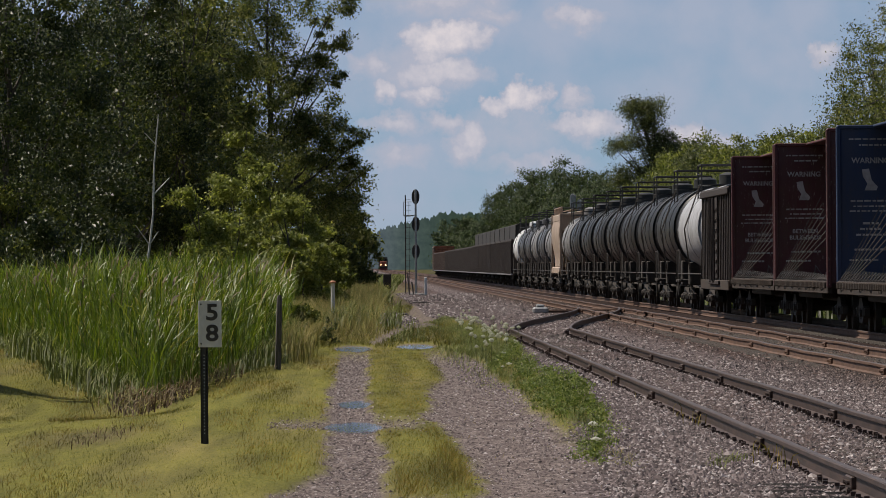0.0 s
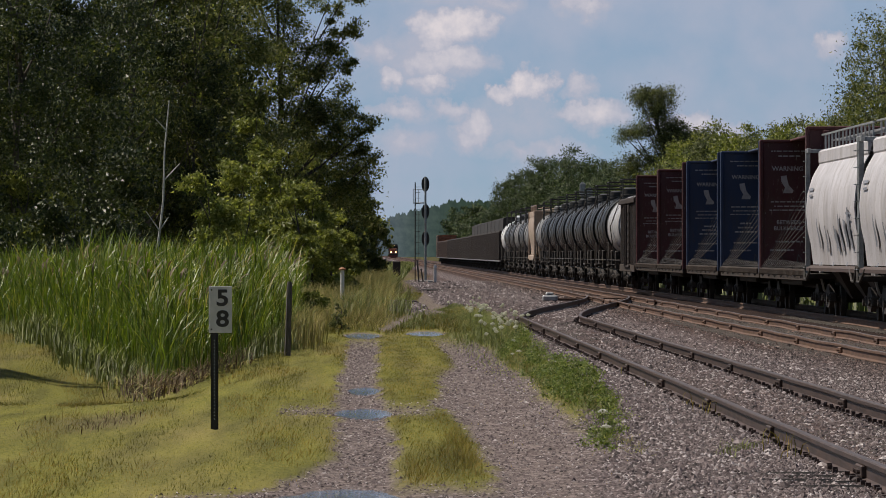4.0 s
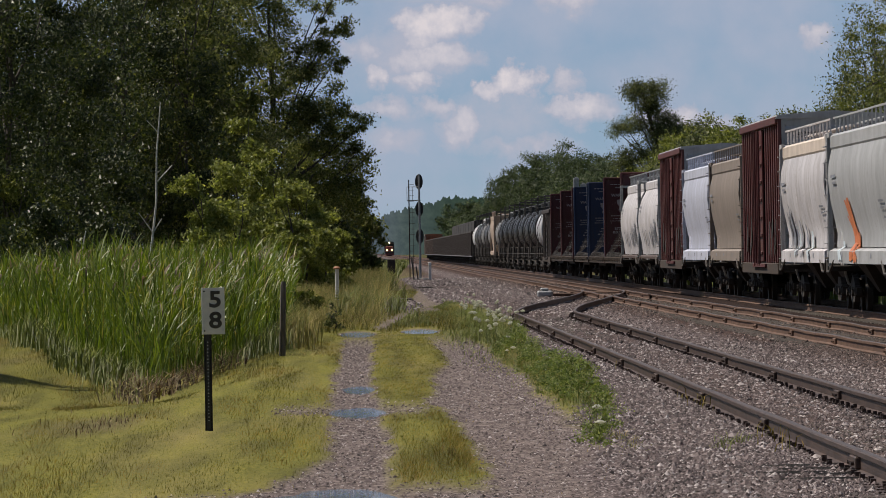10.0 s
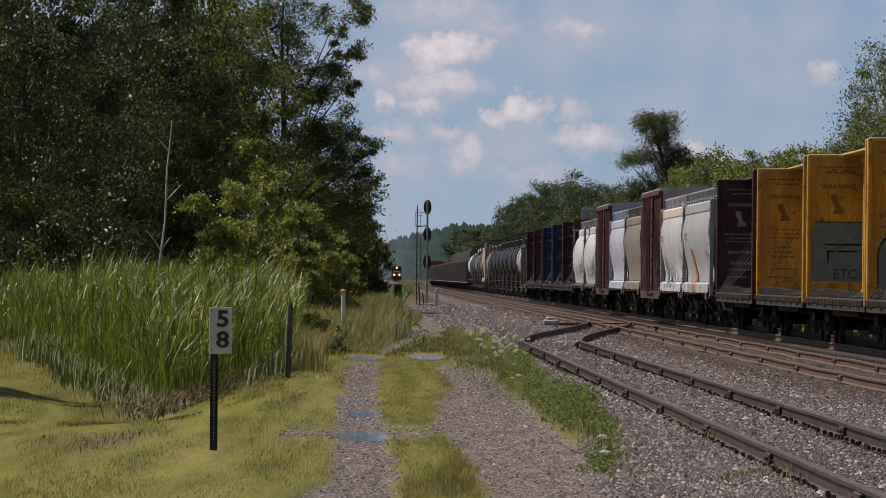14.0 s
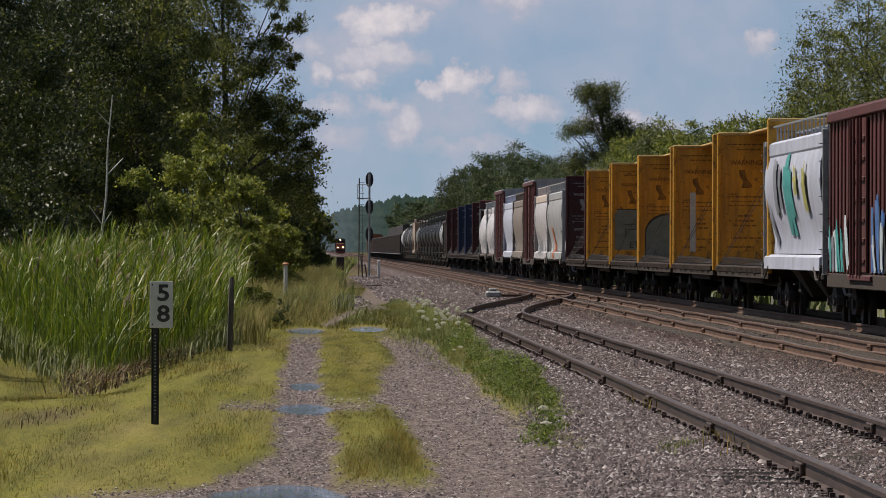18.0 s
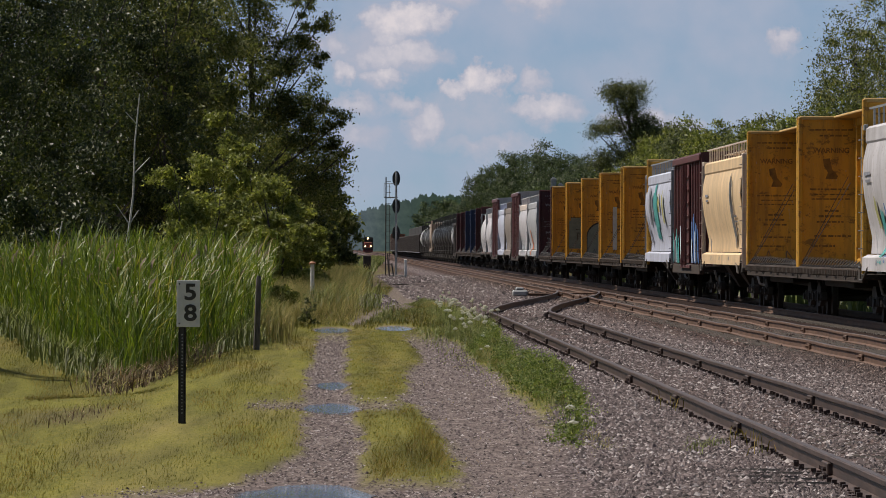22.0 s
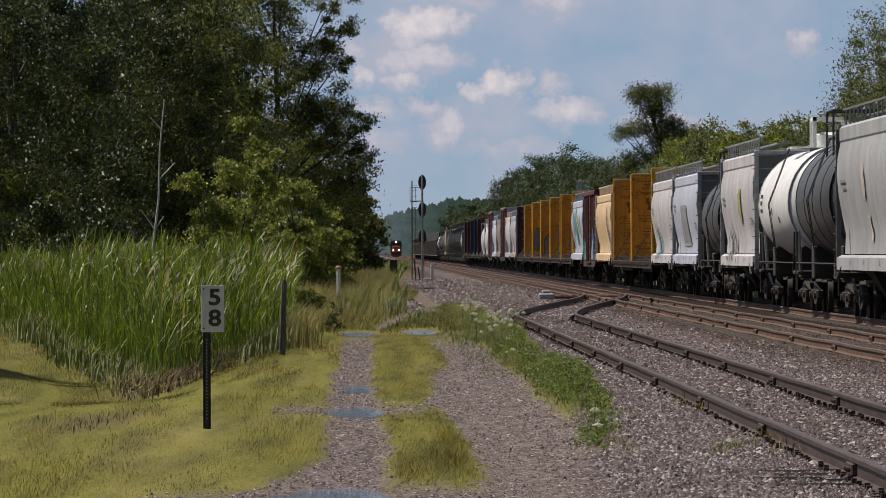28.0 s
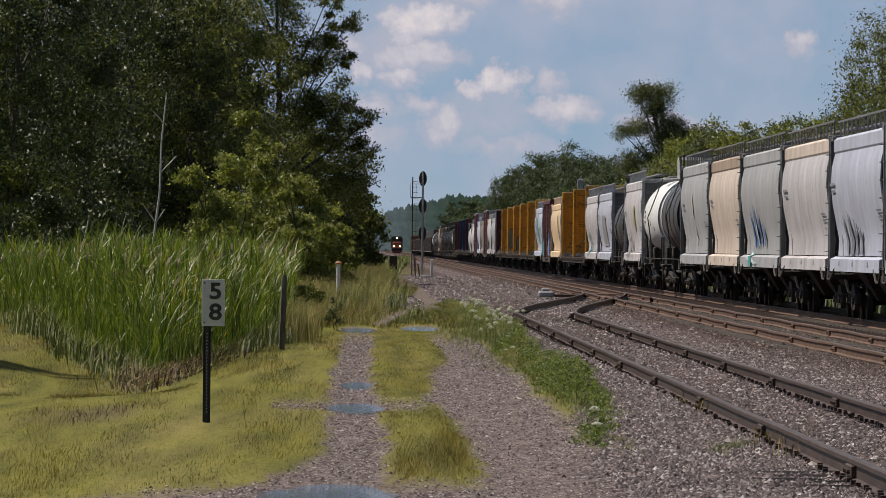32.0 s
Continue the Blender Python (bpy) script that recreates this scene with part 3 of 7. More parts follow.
def spread(count, x0, x1, y0, y1, keep, power=1.3):
    x = rng.uniform(x0, x1, count * 3)
    y = y0 + (y1 - y0) * rng.random(count * 3) ** power
    pick = np.nonzero(rng.random(count * 3) < keep(x, y))[0][:count]
    return x[pick], y[pick]


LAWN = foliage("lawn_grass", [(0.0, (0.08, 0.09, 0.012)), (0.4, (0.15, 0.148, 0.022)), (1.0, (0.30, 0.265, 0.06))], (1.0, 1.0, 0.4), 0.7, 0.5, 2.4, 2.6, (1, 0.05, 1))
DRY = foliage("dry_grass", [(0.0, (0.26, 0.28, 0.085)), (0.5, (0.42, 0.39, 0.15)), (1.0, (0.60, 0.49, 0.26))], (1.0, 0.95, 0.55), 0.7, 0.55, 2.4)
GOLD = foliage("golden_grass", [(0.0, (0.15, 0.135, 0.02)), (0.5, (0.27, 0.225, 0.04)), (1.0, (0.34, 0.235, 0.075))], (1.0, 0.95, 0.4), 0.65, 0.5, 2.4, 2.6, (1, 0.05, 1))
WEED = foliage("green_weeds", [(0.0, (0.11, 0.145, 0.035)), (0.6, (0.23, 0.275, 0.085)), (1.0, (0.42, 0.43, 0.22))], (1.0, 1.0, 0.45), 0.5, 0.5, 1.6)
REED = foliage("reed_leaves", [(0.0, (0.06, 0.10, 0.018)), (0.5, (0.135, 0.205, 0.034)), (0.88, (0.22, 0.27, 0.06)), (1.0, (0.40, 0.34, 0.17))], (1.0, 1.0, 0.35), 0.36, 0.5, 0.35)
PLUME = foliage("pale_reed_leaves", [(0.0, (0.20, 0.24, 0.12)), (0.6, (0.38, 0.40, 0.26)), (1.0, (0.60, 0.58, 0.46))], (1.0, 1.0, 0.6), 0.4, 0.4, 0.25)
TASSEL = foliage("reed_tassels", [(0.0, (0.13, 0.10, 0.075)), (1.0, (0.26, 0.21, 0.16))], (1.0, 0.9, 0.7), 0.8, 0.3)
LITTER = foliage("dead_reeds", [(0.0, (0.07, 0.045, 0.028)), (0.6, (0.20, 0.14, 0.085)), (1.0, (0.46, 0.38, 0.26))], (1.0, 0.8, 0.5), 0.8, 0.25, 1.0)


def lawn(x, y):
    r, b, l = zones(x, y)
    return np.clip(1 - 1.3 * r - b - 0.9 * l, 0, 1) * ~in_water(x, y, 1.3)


def median(x, y):
    r, b, l = zones(x, y)
    return np.clip(1.1 - 1.7 * r, 0, 1) * (x > 0.0) * (x < 1.75)


gx_, gy_ = spread(190000, -8.5, 0.1, 43, 150, lawn)
blades("mown_grass", gx_, gy_, rng.uniform(0.025, 0.075, len(gx_)) * (0.6 + 0.5 * smooth_step(-0.5, 0.6, wave(gx_ * 3, gy_ * 0.13, 82))), 0.004 + 0.00005 * gy_, 0.7, LAWN, "short yellow-green mown grass beside the path", "grass", short=True)
tx, ty = spread(38000, -8.5, 0.1, 43, 150, lambda x, y: lawn(x, y) * smooth_step(0.1, 0.6, wave(x * 4.5, y * 0.16, 81)) , 1.3)
blades("lawn_tufts", tx, ty, rng.uniform(0.03, 0.10, len(tx)), 0.005 + 0.00005 * ty, 1.0, GOLD, "longer tufts in the mown grass", "grass", short=True)
gx_, gy_ = spread(30000, 0.1, 1.7, 51, 149, median)
blades("path_grass", gx_, gy_, rng.uniform(0.03, 0.13, len(gx_)) * (0.35 + 0.65 * smooth_step(-0.6, 0.6, wave(gx_ * 4, gy_ * 0.12, 55))) * (0.75 + 0.55 * smooth_step(72, 62, gy_)) * (1 - 0.45 * smooth_step(82, 95, gy_)) * (0.25 + 0.75 * median(gx_ + 0.07, gy_) * median(gx_ - 0.07, gy_)), 0.004 + 0.00004 * gy_, 1.0, GOLD, "yellowish grass strip between the ruts", "grass", short=True)
gx_, gy_ = spread(26000, 0.1, 1.7, 51, 150, median)
blades("low_path_grass", gx_, gy_, rng.uniform(0.02, 0.06, len(gx_)), 0.005 + 0.00005 * gy_, 0.9, LAWN, "short green grass between the ruts", "grass", short=True)


def verge_middle(y):
    return 2.02 + 0.28 * smooth_step(58, 74, y) - 0.10 * smooth_step(84, 110, y) + 0.52 * smooth_step(112, 155, y)


def verge(x, y):
    """The strip of weeds between the path and the ballast: broad far off, dwindling near."""
    half = 0.34 + 0.08 * smooth_step(70, 95, y) + 0.30 * smooth_step(112, 150, y)
    k = np.exp(-(np.abs(x - verge_middle(y)) / half) ** 3) * smooth_step(56, 61, y)
    return k * np.clip(1.15 - zones(x, y)[0], 0, 1) * (0.2 + 0.8 * smooth_step(-0.4, 0.4, wave(x * 3.5, y * 0.16, 21)))


vx, vy = spread(34000, 1.5, 3.5, 55, 215, verge, 1.0)
blades("verge_weeds", vx, vy, rng.uniform(0.07, 0.36, len(vx)) * (0.4 + 0.6 * smooth_step(62, 80, vy)) * (0.45 + 0.55 * smooth_step(-0.5, 0.6, wave(vx * 3, vy * 0.12, 66))) * (0.5 + 0.7 * verge(vx - 0.12, vy)), 0.004 + 0.00005 * vy, 1.3, WEED, "green weeds between path and ballast", "weeds")
gx_, gy_ = spread(16000, 1.4, 3.4, 55, 205, verge, 1.0)
blades("verge_grass", gx_, gy_, rng.uniform(0.05, 0.24, len(gx_)) * (0.55 + 0.45 * smooth_step(62, 80, gy_)) * (0.25 + 0.9 * verge(gx_ - 0.12, gy_)), 0.004 + 0.00004 * gy_, 1.3, DRY, "straw-coloured grass on the ballast edge", "grass")
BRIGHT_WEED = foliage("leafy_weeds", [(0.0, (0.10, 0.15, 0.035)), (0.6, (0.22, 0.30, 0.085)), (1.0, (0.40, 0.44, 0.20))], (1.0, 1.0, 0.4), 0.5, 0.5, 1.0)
for i, (bx, by, bw, bh, bn) in enumerate(((2.40, 78, 0.24, 0.50, 60), (2.3, 82.5, 0.20, 0.40, 46), (2.42, 88, 0.22, 0.44, 50), (2.25, 94, 0.18, 0.34, 36), (2.5, 102, 0.20, 0.38, 40), (2.3, 112, 0.20, 0.34, 36), (2.55, 84, 0.14, 0.44, 34), (2.22, 65.0, 0.16, 0.20, 18), (2.05, 61.5, 0.12, 0.16, 12), (2.48, 73, 0.16, 0.30, 26), (2.7, 122, 0.20, 0.40, 36))):
    r = np.random.default_rng(60 + i)
    base = float(height(np.array(bx), np.array(by)))
    cx = r.normal(0, 0.5 * bw, bn)
    cy = r.normal(0, 0.9, bn)
    cz = bh * r.random(bn) ** 0.8 * np.exp(-(cx / bw) ** 2) + 0.03
    v, f, normals = leaf_cloud(np.stack([cx, cy, cz], -1), r.uniform(0.05, 0.12, bn), 46, 0.015, 61 + i)
    v[:, 2] = np.maximum(v[:, 2], 0.0)
    plant = thing("weed_clump", "bushy green weed clump on the ballast edge", "weeds", "weed clumps on the ballast edge", at=(bx, by, base))
    part("foliage", softened(soup("foliage", v, f, BRIGHT_WEED), normals), BRIGHT_WEED, plant)
    for k in range(0, bn, 6):
        part("stem", Build().tube((cx[k] * 0.5, cy[k] * 0.7, -0.03), (cx[k], cy[k], cz[k]), 0.006, 0.003, 4, False), WEED, plant)
sx, sy = spread(900, 2.9, 3.75, 56, 64, lambda x, y: np.exp(-((x - 3.35 - 0.06 * (y - 60)) / 0.22) ** 2 - ((y - 60) / 1.3) ** 2) * smooth_step(-0.2, 0.5, wave(x * 9, y * 2, 78)), 1.0)
blades("rail_grass", sx, sy, rng.uniform(0.04, 0.16, len(sx)), 0.008, 1.4, WEED, "low green tufts in the ballast by the rail", "grass")
sx, sy = spread(600, 3.3, 5.9, 50, 110, lambda x, y: np.exp(-((x - 3.62) / 0.14) ** 2) * smooth_step(0.2, 0.7, wave(x, y * 0.6, 77)) + 0.03 * np.exp(-((x - 3.0) / 0.4) ** 2), 1.0)
blades("rail_grass", sx, sy, rng.uniform(0.08, 0.26, len(sx)), 0.012, 0.8, GOLD, "sparse grass tufts beside the rail", "grass")

# brown trampled stalks in the muddy hollow, and stray tufts along the ruts
mx_, my_ = spread(1900, -4.1, -1.9, 64, 82, lambda x, y: np.clip(zones(x, y)[2] * 1.3, 0.02, 1) * 0.5 * smooth_step(-0.5, 0.4, wave(x * 6, y * 0.4, 86)), 1.0)
blades("hollow_stalks", mx_, my_, rng.uniform(0.04, 0.15, len(mx_)), 0.008, 1.3, LITTER, "brown trampled stalks in a muddy hollow", "grass")
mx_, my_ = spread(2200, -0.7, 2.3, 50, 120, lambda x, y: zones(x, y)[0] * smooth_step(0.45, 0.9, wave(x * 7, y * 0.9, 37)) * ~in_water(x, y, 1.5), 1.2)
blades("rut_tufts", mx_, my_, rng.uniform(0.02, 0.07, len(mx_)), 0.008, 1.0, GOLD, "sparse grass tufts in the gravel ruts", "grass", short=True)

# reeds in the ditch
def front_line(x):
    """How near the reeds come, across the ditch."""
    return np.where(x < -3.1, 101 + 10.5 * np.maximum(-(x + 3.1), 0), 101 + 16 * np.maximum(x + 3.1, 0))


def reed_height(x, y):
    """Tall in the middle of the bed, lower toward the wood and the old post."""
    return (0.80 + 0.20 * smooth_step(-1.4, -2.6, x)) * (1 - 0.28 * smooth_step(-4.4, -6.8, x)) * (1.0 + 0.08 * wave(x * 2.2, y * 0.3, 47))


def reed_zone(x, y):
    front = front_line(x)
    return smooth_step(-1.42, -1.75, x + 0.004 * (y - 118)) * smooth_step(front, front + 5, y)


REED_CLUMPS = []


def strip_leaves(r, p0, azimuth, length, wide, rise, droop):
    """Long blades that arch over: three bends each, tapering to a point."""
    n = len(p0)
    way = np.stack([np.cos(azimuth), np.sin(azimuth), np.zeros(n)], -1)
    across = np.stack([-np.sin(azimuth), np.cos(azimuth), r.normal(0, 0.5, n)], -1)
    across = across / np.linalg.norm(across, axis=1, keepdims=True)
    v, p = np.zeros((n, 7, 3)), p0.copy()
    for k, w in enumerate((0.6, 1.0, 0.75, 0.0)):
        if k == 3:
            v[:, 6] = p
        else:
            v[:, 2 * k], v[:, 2 * k + 1] = p + across * wide[:, None] * 0.5 * w, p - across * wide[:, None] * 0.5 * w
        e = rise - droop * k / 2
        p = p + (way * np.cos(e)[:, None] + np.array([0, 0, 1.0]) * np.sin(e)[:, None]) * length[:, None] / 3
    i = 7 * np.arange(n)
    f = np.concatenate([np.stack([i + a, i + b, i + c], -1) for a, b, c in ((0, 1, 3), (0, 3, 2), (2, 3, 5), (2, 5, 4), (4, 5, 6))])
    up = np.stack([r.normal(0, 0.3, n), r.normal(-0.3, 0.3, n), np.full(n, 0.7)], -1)
    return v.reshape(-1, 3), f, np.repeat(up, 7, 0)


def reed_clump(x, y, seed):
    """A stand of reeds: upright stems, arching leaves along them, a few brown tassels."""
    r = np.random.default_rng(seed)
    n = len(x)
    cx, cy = float(x.mean()), float(y.mean())
    ob = thing("reed_clump", "stand of tall green reeds swaying in the ditch", "reeds", "reed bed in the ditch", at=(cx, cy, 0.0))
    base = np.stack([x - cx, y - cy, height(x, y) - 0.02], -1)
    tall = r.uniform(1.25, 1.95, n) * reed_height(x, y)
    lean = np.stack([r.normal(0.05, 0.09, n), r.normal(0, 0.09, n), np.ones(n)], -1)
    tip = base + lean * tall[:, None]
    v, f, up = strip_leaves(r, base, r.uniform(0, 6.3, n), tall, np.full(n, 0.013), np.full(n, 1.5), r.uniform(-0.02, 0.14, n))
    tagged(part("stem_mass", softened(soup("stem_mass", v, f, REED), up), REED, ob), kind="stuff")
    per = 9
    at = r.uniform(0.10, 1.0, (n, per)) ** 0.8
    p0 = (base[:, None] + (tip - base)[:, None] * at[..., None]).reshape(-1, 3)
    m = len(p0)
    v, f, up = strip_leaves(r, p0, r.uniform(0, 6.3, m), r.uniform(0.35, 0.75, m), r.uniform(0.012, 0.025, m), r.normal(1.26, 0.14, m), np.abs(r.normal(0.35, 0.4, m)))
    tagged(part("leaf_mass", softened(soup("leaf_mass", v, f, REED), up), REED, ob), kind="stuff")
    pale = np.nonzero(r.random(n) < 0.14 + 0.24 * (x > -3.8))[0]
    if len(pale):
        m = len(pale)
        v, f, up = strip_leaves(r, base[pale] + (tip - base)[pale] * r.uniform(0.7, 1.0, (m, 1)), r.normal(0.2, 0.7, m), r.uniform(0.35, 0.6, m), r.uniform(0.018, 0.034, m), r.normal(1.1, 0.15, m), r.uniform(0.2, 1.0, m))
        tagged(part("pale_leaf_mass", softened(soup("pale_leaf_mass", v, f, PLUME), up), PLUME, ob, "pale undersides of leaves turned by the wind"), kind="stuff")
    top = np.nonzero(r.random(n) < 0.22)[0]
    if len(top):
        m = len(top)
        v, f, up = strip_leaves(r, tip[top], r.normal(0.3, 0.8, m), r.uniform(0.2, 0.34, m), r.uniform(0.03, 0.06, m), r.normal(1.2, 0.15, m), r.uniform(0.4, 1.2, m))
        tagged(part("tassel_mass", softened(soup("tassel_mass", v, f, TASSEL), up), TASSEL, ob, "purplish brown seed tassels"), kind="stuff")
    REED_CLUMPS.append(ob)


rx, ry = spread(9500, -10.5, -1.3, 90, 170, lambda x, y: reed_zone(x, y) * (0.22 + 0.78 * np.exp(-np.maximum(y - front_line(x), 0) / 13.0)), 1.0)
cell = np.floor((rx + 10.5) / 0.92).astype(int) * 3 + np.digitize(ry - front_line(rx), (9.0, 24.0))
for c in np.unique(cell):
    if (cell == c).sum() > 8:
        reed_clump(rx[cell == c], ry[cell == c], 3000 + int(c))
rx, ry = spread(12000, -9.5, -1.4, 88, 160, lambda x, y: np.exp(-((y - 1.0 + 3.2 * wave(x * 4, y * 0.1, 84) - front_line(x)) / 3.4) ** 2) * (1 - 0.7 * np.exp(-((x + 2.9) / 0.55) ** 2)), 1.0)
blades("ditch_weeds", rx, ry, rng.uniform(0.15, 0.75, len(rx)) * (0.5 + 0.6 * smooth_step(-0.4, 0.5, wave(rx * 3, ry * 0.2, 85))), rng.uniform(0.012, 0.03, len(rx)), 0.7, WEED, "mixed green weeds before the reeds", "weeds", bend=0.5)
lx, ly = spread(6500, -5.0, -1.6, 84, 118, lambda x, y: np.exp(-((y + 2.0 + 2.2 * wave(x * 5, y * 0.1, 83) - front_line(x)) / 3.6) ** 2) * np.exp(-((x + 2.9) / 0.62) ** 2), 1.0)
blades("dead_reed_litter", lx, ly, rng.uniform(0.10, 0.50, len(lx)) * (0.5 + 0.6 * rng.random(len(lx))), 0.016, 1.7, LITTER, "brown dead reed stalks at the ditch edge", "reeds", upright=0.4)
lx, ly = spread(420, -4.0, -1.9, 86, 112, lambda x, y: np.exp(-((y + 3.0 - front_line(x)) / 2.0) ** 2), 1.0)
blades("fallen_reeds", lx, ly, rng.uniform(0.15, 0.3, len(lx)), 0.03, 4.0, DRY, "pale fallen reed stalks at the ditch edge", "reeds")
lx, ly = spread(260, -2.0, -0.3, 106, 128, lambda x, y: np.exp(-((x + 1.15) / 0.35) ** 2 - ((y - 117 + 2.5 * x) / 2.5) ** 2), 1.0)
blades("straw", lx, ly, rng.uniform(0.06, 0.14, len(lx)), 0.014, 4.0, DRY, "straw lying on the grass by the old post", "grass")
ex, ey = spread(15000, -9.5, -1.2, 82, 165, lambda x, y: np.exp(-((y + 1.5 + 2.5 * wave(x * 5, y * 0.1, 88) - front_line(x)) / 3.2) ** 2) * (1 - 0.8 * np.exp(-((x + 2.85) / 0.6) ** 2)), 1.0)
blades("ditch_edge_grass", ex, ey, rng.uniform(0.06, 0.40, len(ex)) * (0.5 + 0.5 * rng.random(len(ex))), 0.011, 1.3, WEED, "rough yellowish grass along the ditch", "grass")

# rough meadow beyond the puddles
mx_, my_ = spread(38000, -5.5, 2.4, 158, 430, lambda x, y: np.clip(1 - zones(x, y)[0] * 1.5 - zones(x, y)[1], 0, 1) * smooth_step(0.15, -0.15, x - 0.35 - 0.004 * (y - 160)), 1.2)
blades("rough_meadow", mx_, my_, rng.uniform(0.3, 1.0, len(mx_)) * (0.22 + 0.9 * smooth_step(160, 215, my_)), 0.007 + 0.00004 * my_, 0.8, DRY, "tall dry meadow grass before the trees", "grass", short=True)
mx_, my_ = spread(18000, -1.8, 2.6, 150, 300, lambda x, y: ~in_water(x, y, 1.5) * np.clip(1 - zones(x, y)[0] * 1.5 - zones(x, y)[1], 0, 1), 1.2)
blades("meadow_grass", mx_, my_, rng.uniform(0.06, 0.2, len(mx_)), 0.018, 0.8, LAWN, "low bright grass round the path's end", "grass", short=True)
mx_, my_ = spread(2200, -2.6, -1.2, 124, 190, lambda x, y: np.exp(-((x + 1.9) / 0.3) ** 2), 1.0)
blades("grey_green_weeds", mx_, my_, rng.uniform(0.25, 0.8, len(mx_)), 0.018, 0.8, WEED, "grey-green weeds at the reed bed's end", "weeds")


mx_, my_ = spread(9000, -1.2, 6.6, 425, 1100, lambda x, y: smooth_step(2.2 + 0.0085 * (y - 425), 1.6 + 0.0085 * (y - 425), x), 1.6)
blades("far_brush", mx_, my_, rng.uniform(0.3, 0.75, len(mx_)), 0.07 + 0.00006 * my_, 0.6, WEED, "rough brush along the line far off", "weeds")

mx_, my_ = spread(7000, -2.4, -0.7, 126, 270, lambda x, y: smooth_step(-0.75 - 0.003 * (y - 126), -1.05 - 0.003 * (y - 126), x), 1.0)
blades("tall_dry_grass", mx_, my_, rng.uniform(0.4, 1.05, len(mx_)) * (0.6 + 0.4 * smooth_step(-0.5, 0.5, wave(mx_ * 3, my_ * 0.3, 64))), 0.012, 0.7, DRY, "tall pale seeding grass by the old post", "grass")

# weeds along the far side of the line
mx_, my_ = spread(9000, 16.2, 21.0, 130, 460, lambda x, y: 0.35 + 0.65 * smooth_step(-0.2, 0.4, wave(x, y * 0.15, 91)), 1.0)
blades("trackside_brush", mx_, my_, rng.uniform(0.5, 1.4, len(mx_)), 0.12, 0.6, WEED, "green brush on the far side of the tracks", "weeds")

mx_, my_ = spread(9000, -5.0, 1.6, 160, 400, lambda x, y: np.clip(1 - zones(x, y)[0] * 1.5 - zones(x, y)[1], 0, 1) * smooth_step(-0.2, 0.5, wave(x * 1.3, y * 0.08, 23)), 1.2)
blades("meadow_weeds", mx_, my_, rng.uniform(0.25, 0.8, len(mx_)) * (0.25 + 0.9 * smooth_step(160, 215, my_)), 0.010 + 0.00005 * my_, 1.1, WEED, "green weeds among the dry meadow grass", "weeds")

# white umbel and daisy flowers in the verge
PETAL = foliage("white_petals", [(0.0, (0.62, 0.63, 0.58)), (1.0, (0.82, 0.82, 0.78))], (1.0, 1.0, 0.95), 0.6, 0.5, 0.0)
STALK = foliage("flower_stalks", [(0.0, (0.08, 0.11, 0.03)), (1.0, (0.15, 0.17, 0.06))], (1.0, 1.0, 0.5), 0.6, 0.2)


def flower(x, y):
    z = float(height(np.array(x), np.array(y)))
    ob = thing("wildflower", "white umbel wildflower on a thin green stalk", "flower", "white flowers in the verge", at=(x, y, z))
    return ob


stalk_mesh = Build().tube((0, 0, 0), (0.02, 0.01, 0.5), 0.006, 0.004, 5).tube((0.01, 0, 0.3), (0.05, 0.02, 0.42), 0.004, 0.003, 4).mesh("stalk", STALK)
bloom = Build()
rings = []
for rad, z in ((0.02, 0.475), (0.066, 0.492), (0.072, 0.51), (0.05, 0.532), (0.02, 0.545)):
    rings.append([(0.02 + rad * (1 + 0.3 * math.sin(2.5 * i + 40 * rad)) * math.cos(2 * math.pi * i / 10), 0.01 + rad * (1 + 0.3 * math.sin(2.5 * i + 40 * rad)) * math.sin(2 * math.pi * i / 10), z + 0.014 * math.sin(3.7 * i + 90 * rad)) for i in range(10)])
bloom.loft(rings, caps=True)
bloom_mesh = bloom.mesh("bloom", PETAL)
fx, fy_ = spread(240, 1.2, 3.7, 62, 200, lambda x, y: (0.08 + np.exp(-((y - 152) / 24) ** 2)) * np.exp(-((x - verge_middle(y) - 0.1) / 0.45) ** 2), 1.0)
for x, y in zip(fx, fy_):
    f = flower(float(x), float(y))
    k = float(rng.uniform(0.4, 0.72))
    up = float(rng.uniform(0.55, 0.95)) if y > 110 else float(rng.uniform(0.3, 0.5))
    f.scale = (k, k, up)
    f.rotation_euler = (0, 0, float(rng.uniform(0, 6.3)))
    part("stalk", stalk_mesh, STALK, f)
    part("bloom", bloom_mesh, PETAL, f, "flat white flower head")


# ---- trees ----
BARK = plain("bark", (0.035, 0.03, 0.025), (0.11, 0.095, 0.08), 6, 0.95, stretch=(3, 3, 0.6))
BIRCH = plain("pale_bark", (0.26, 0.25, 0.23), (0.68, 0.67, 0.63), 5, 0.85, stretch=(1, 1, 4))
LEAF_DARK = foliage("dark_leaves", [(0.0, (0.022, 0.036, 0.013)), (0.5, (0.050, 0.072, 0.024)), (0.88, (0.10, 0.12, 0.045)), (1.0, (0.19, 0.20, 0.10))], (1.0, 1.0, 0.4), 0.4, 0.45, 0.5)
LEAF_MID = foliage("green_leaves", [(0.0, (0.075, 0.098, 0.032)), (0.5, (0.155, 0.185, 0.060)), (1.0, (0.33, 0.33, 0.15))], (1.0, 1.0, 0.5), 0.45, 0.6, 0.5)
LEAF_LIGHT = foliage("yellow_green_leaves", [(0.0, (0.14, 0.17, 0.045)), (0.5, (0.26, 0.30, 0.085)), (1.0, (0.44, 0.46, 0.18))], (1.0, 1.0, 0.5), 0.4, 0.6)
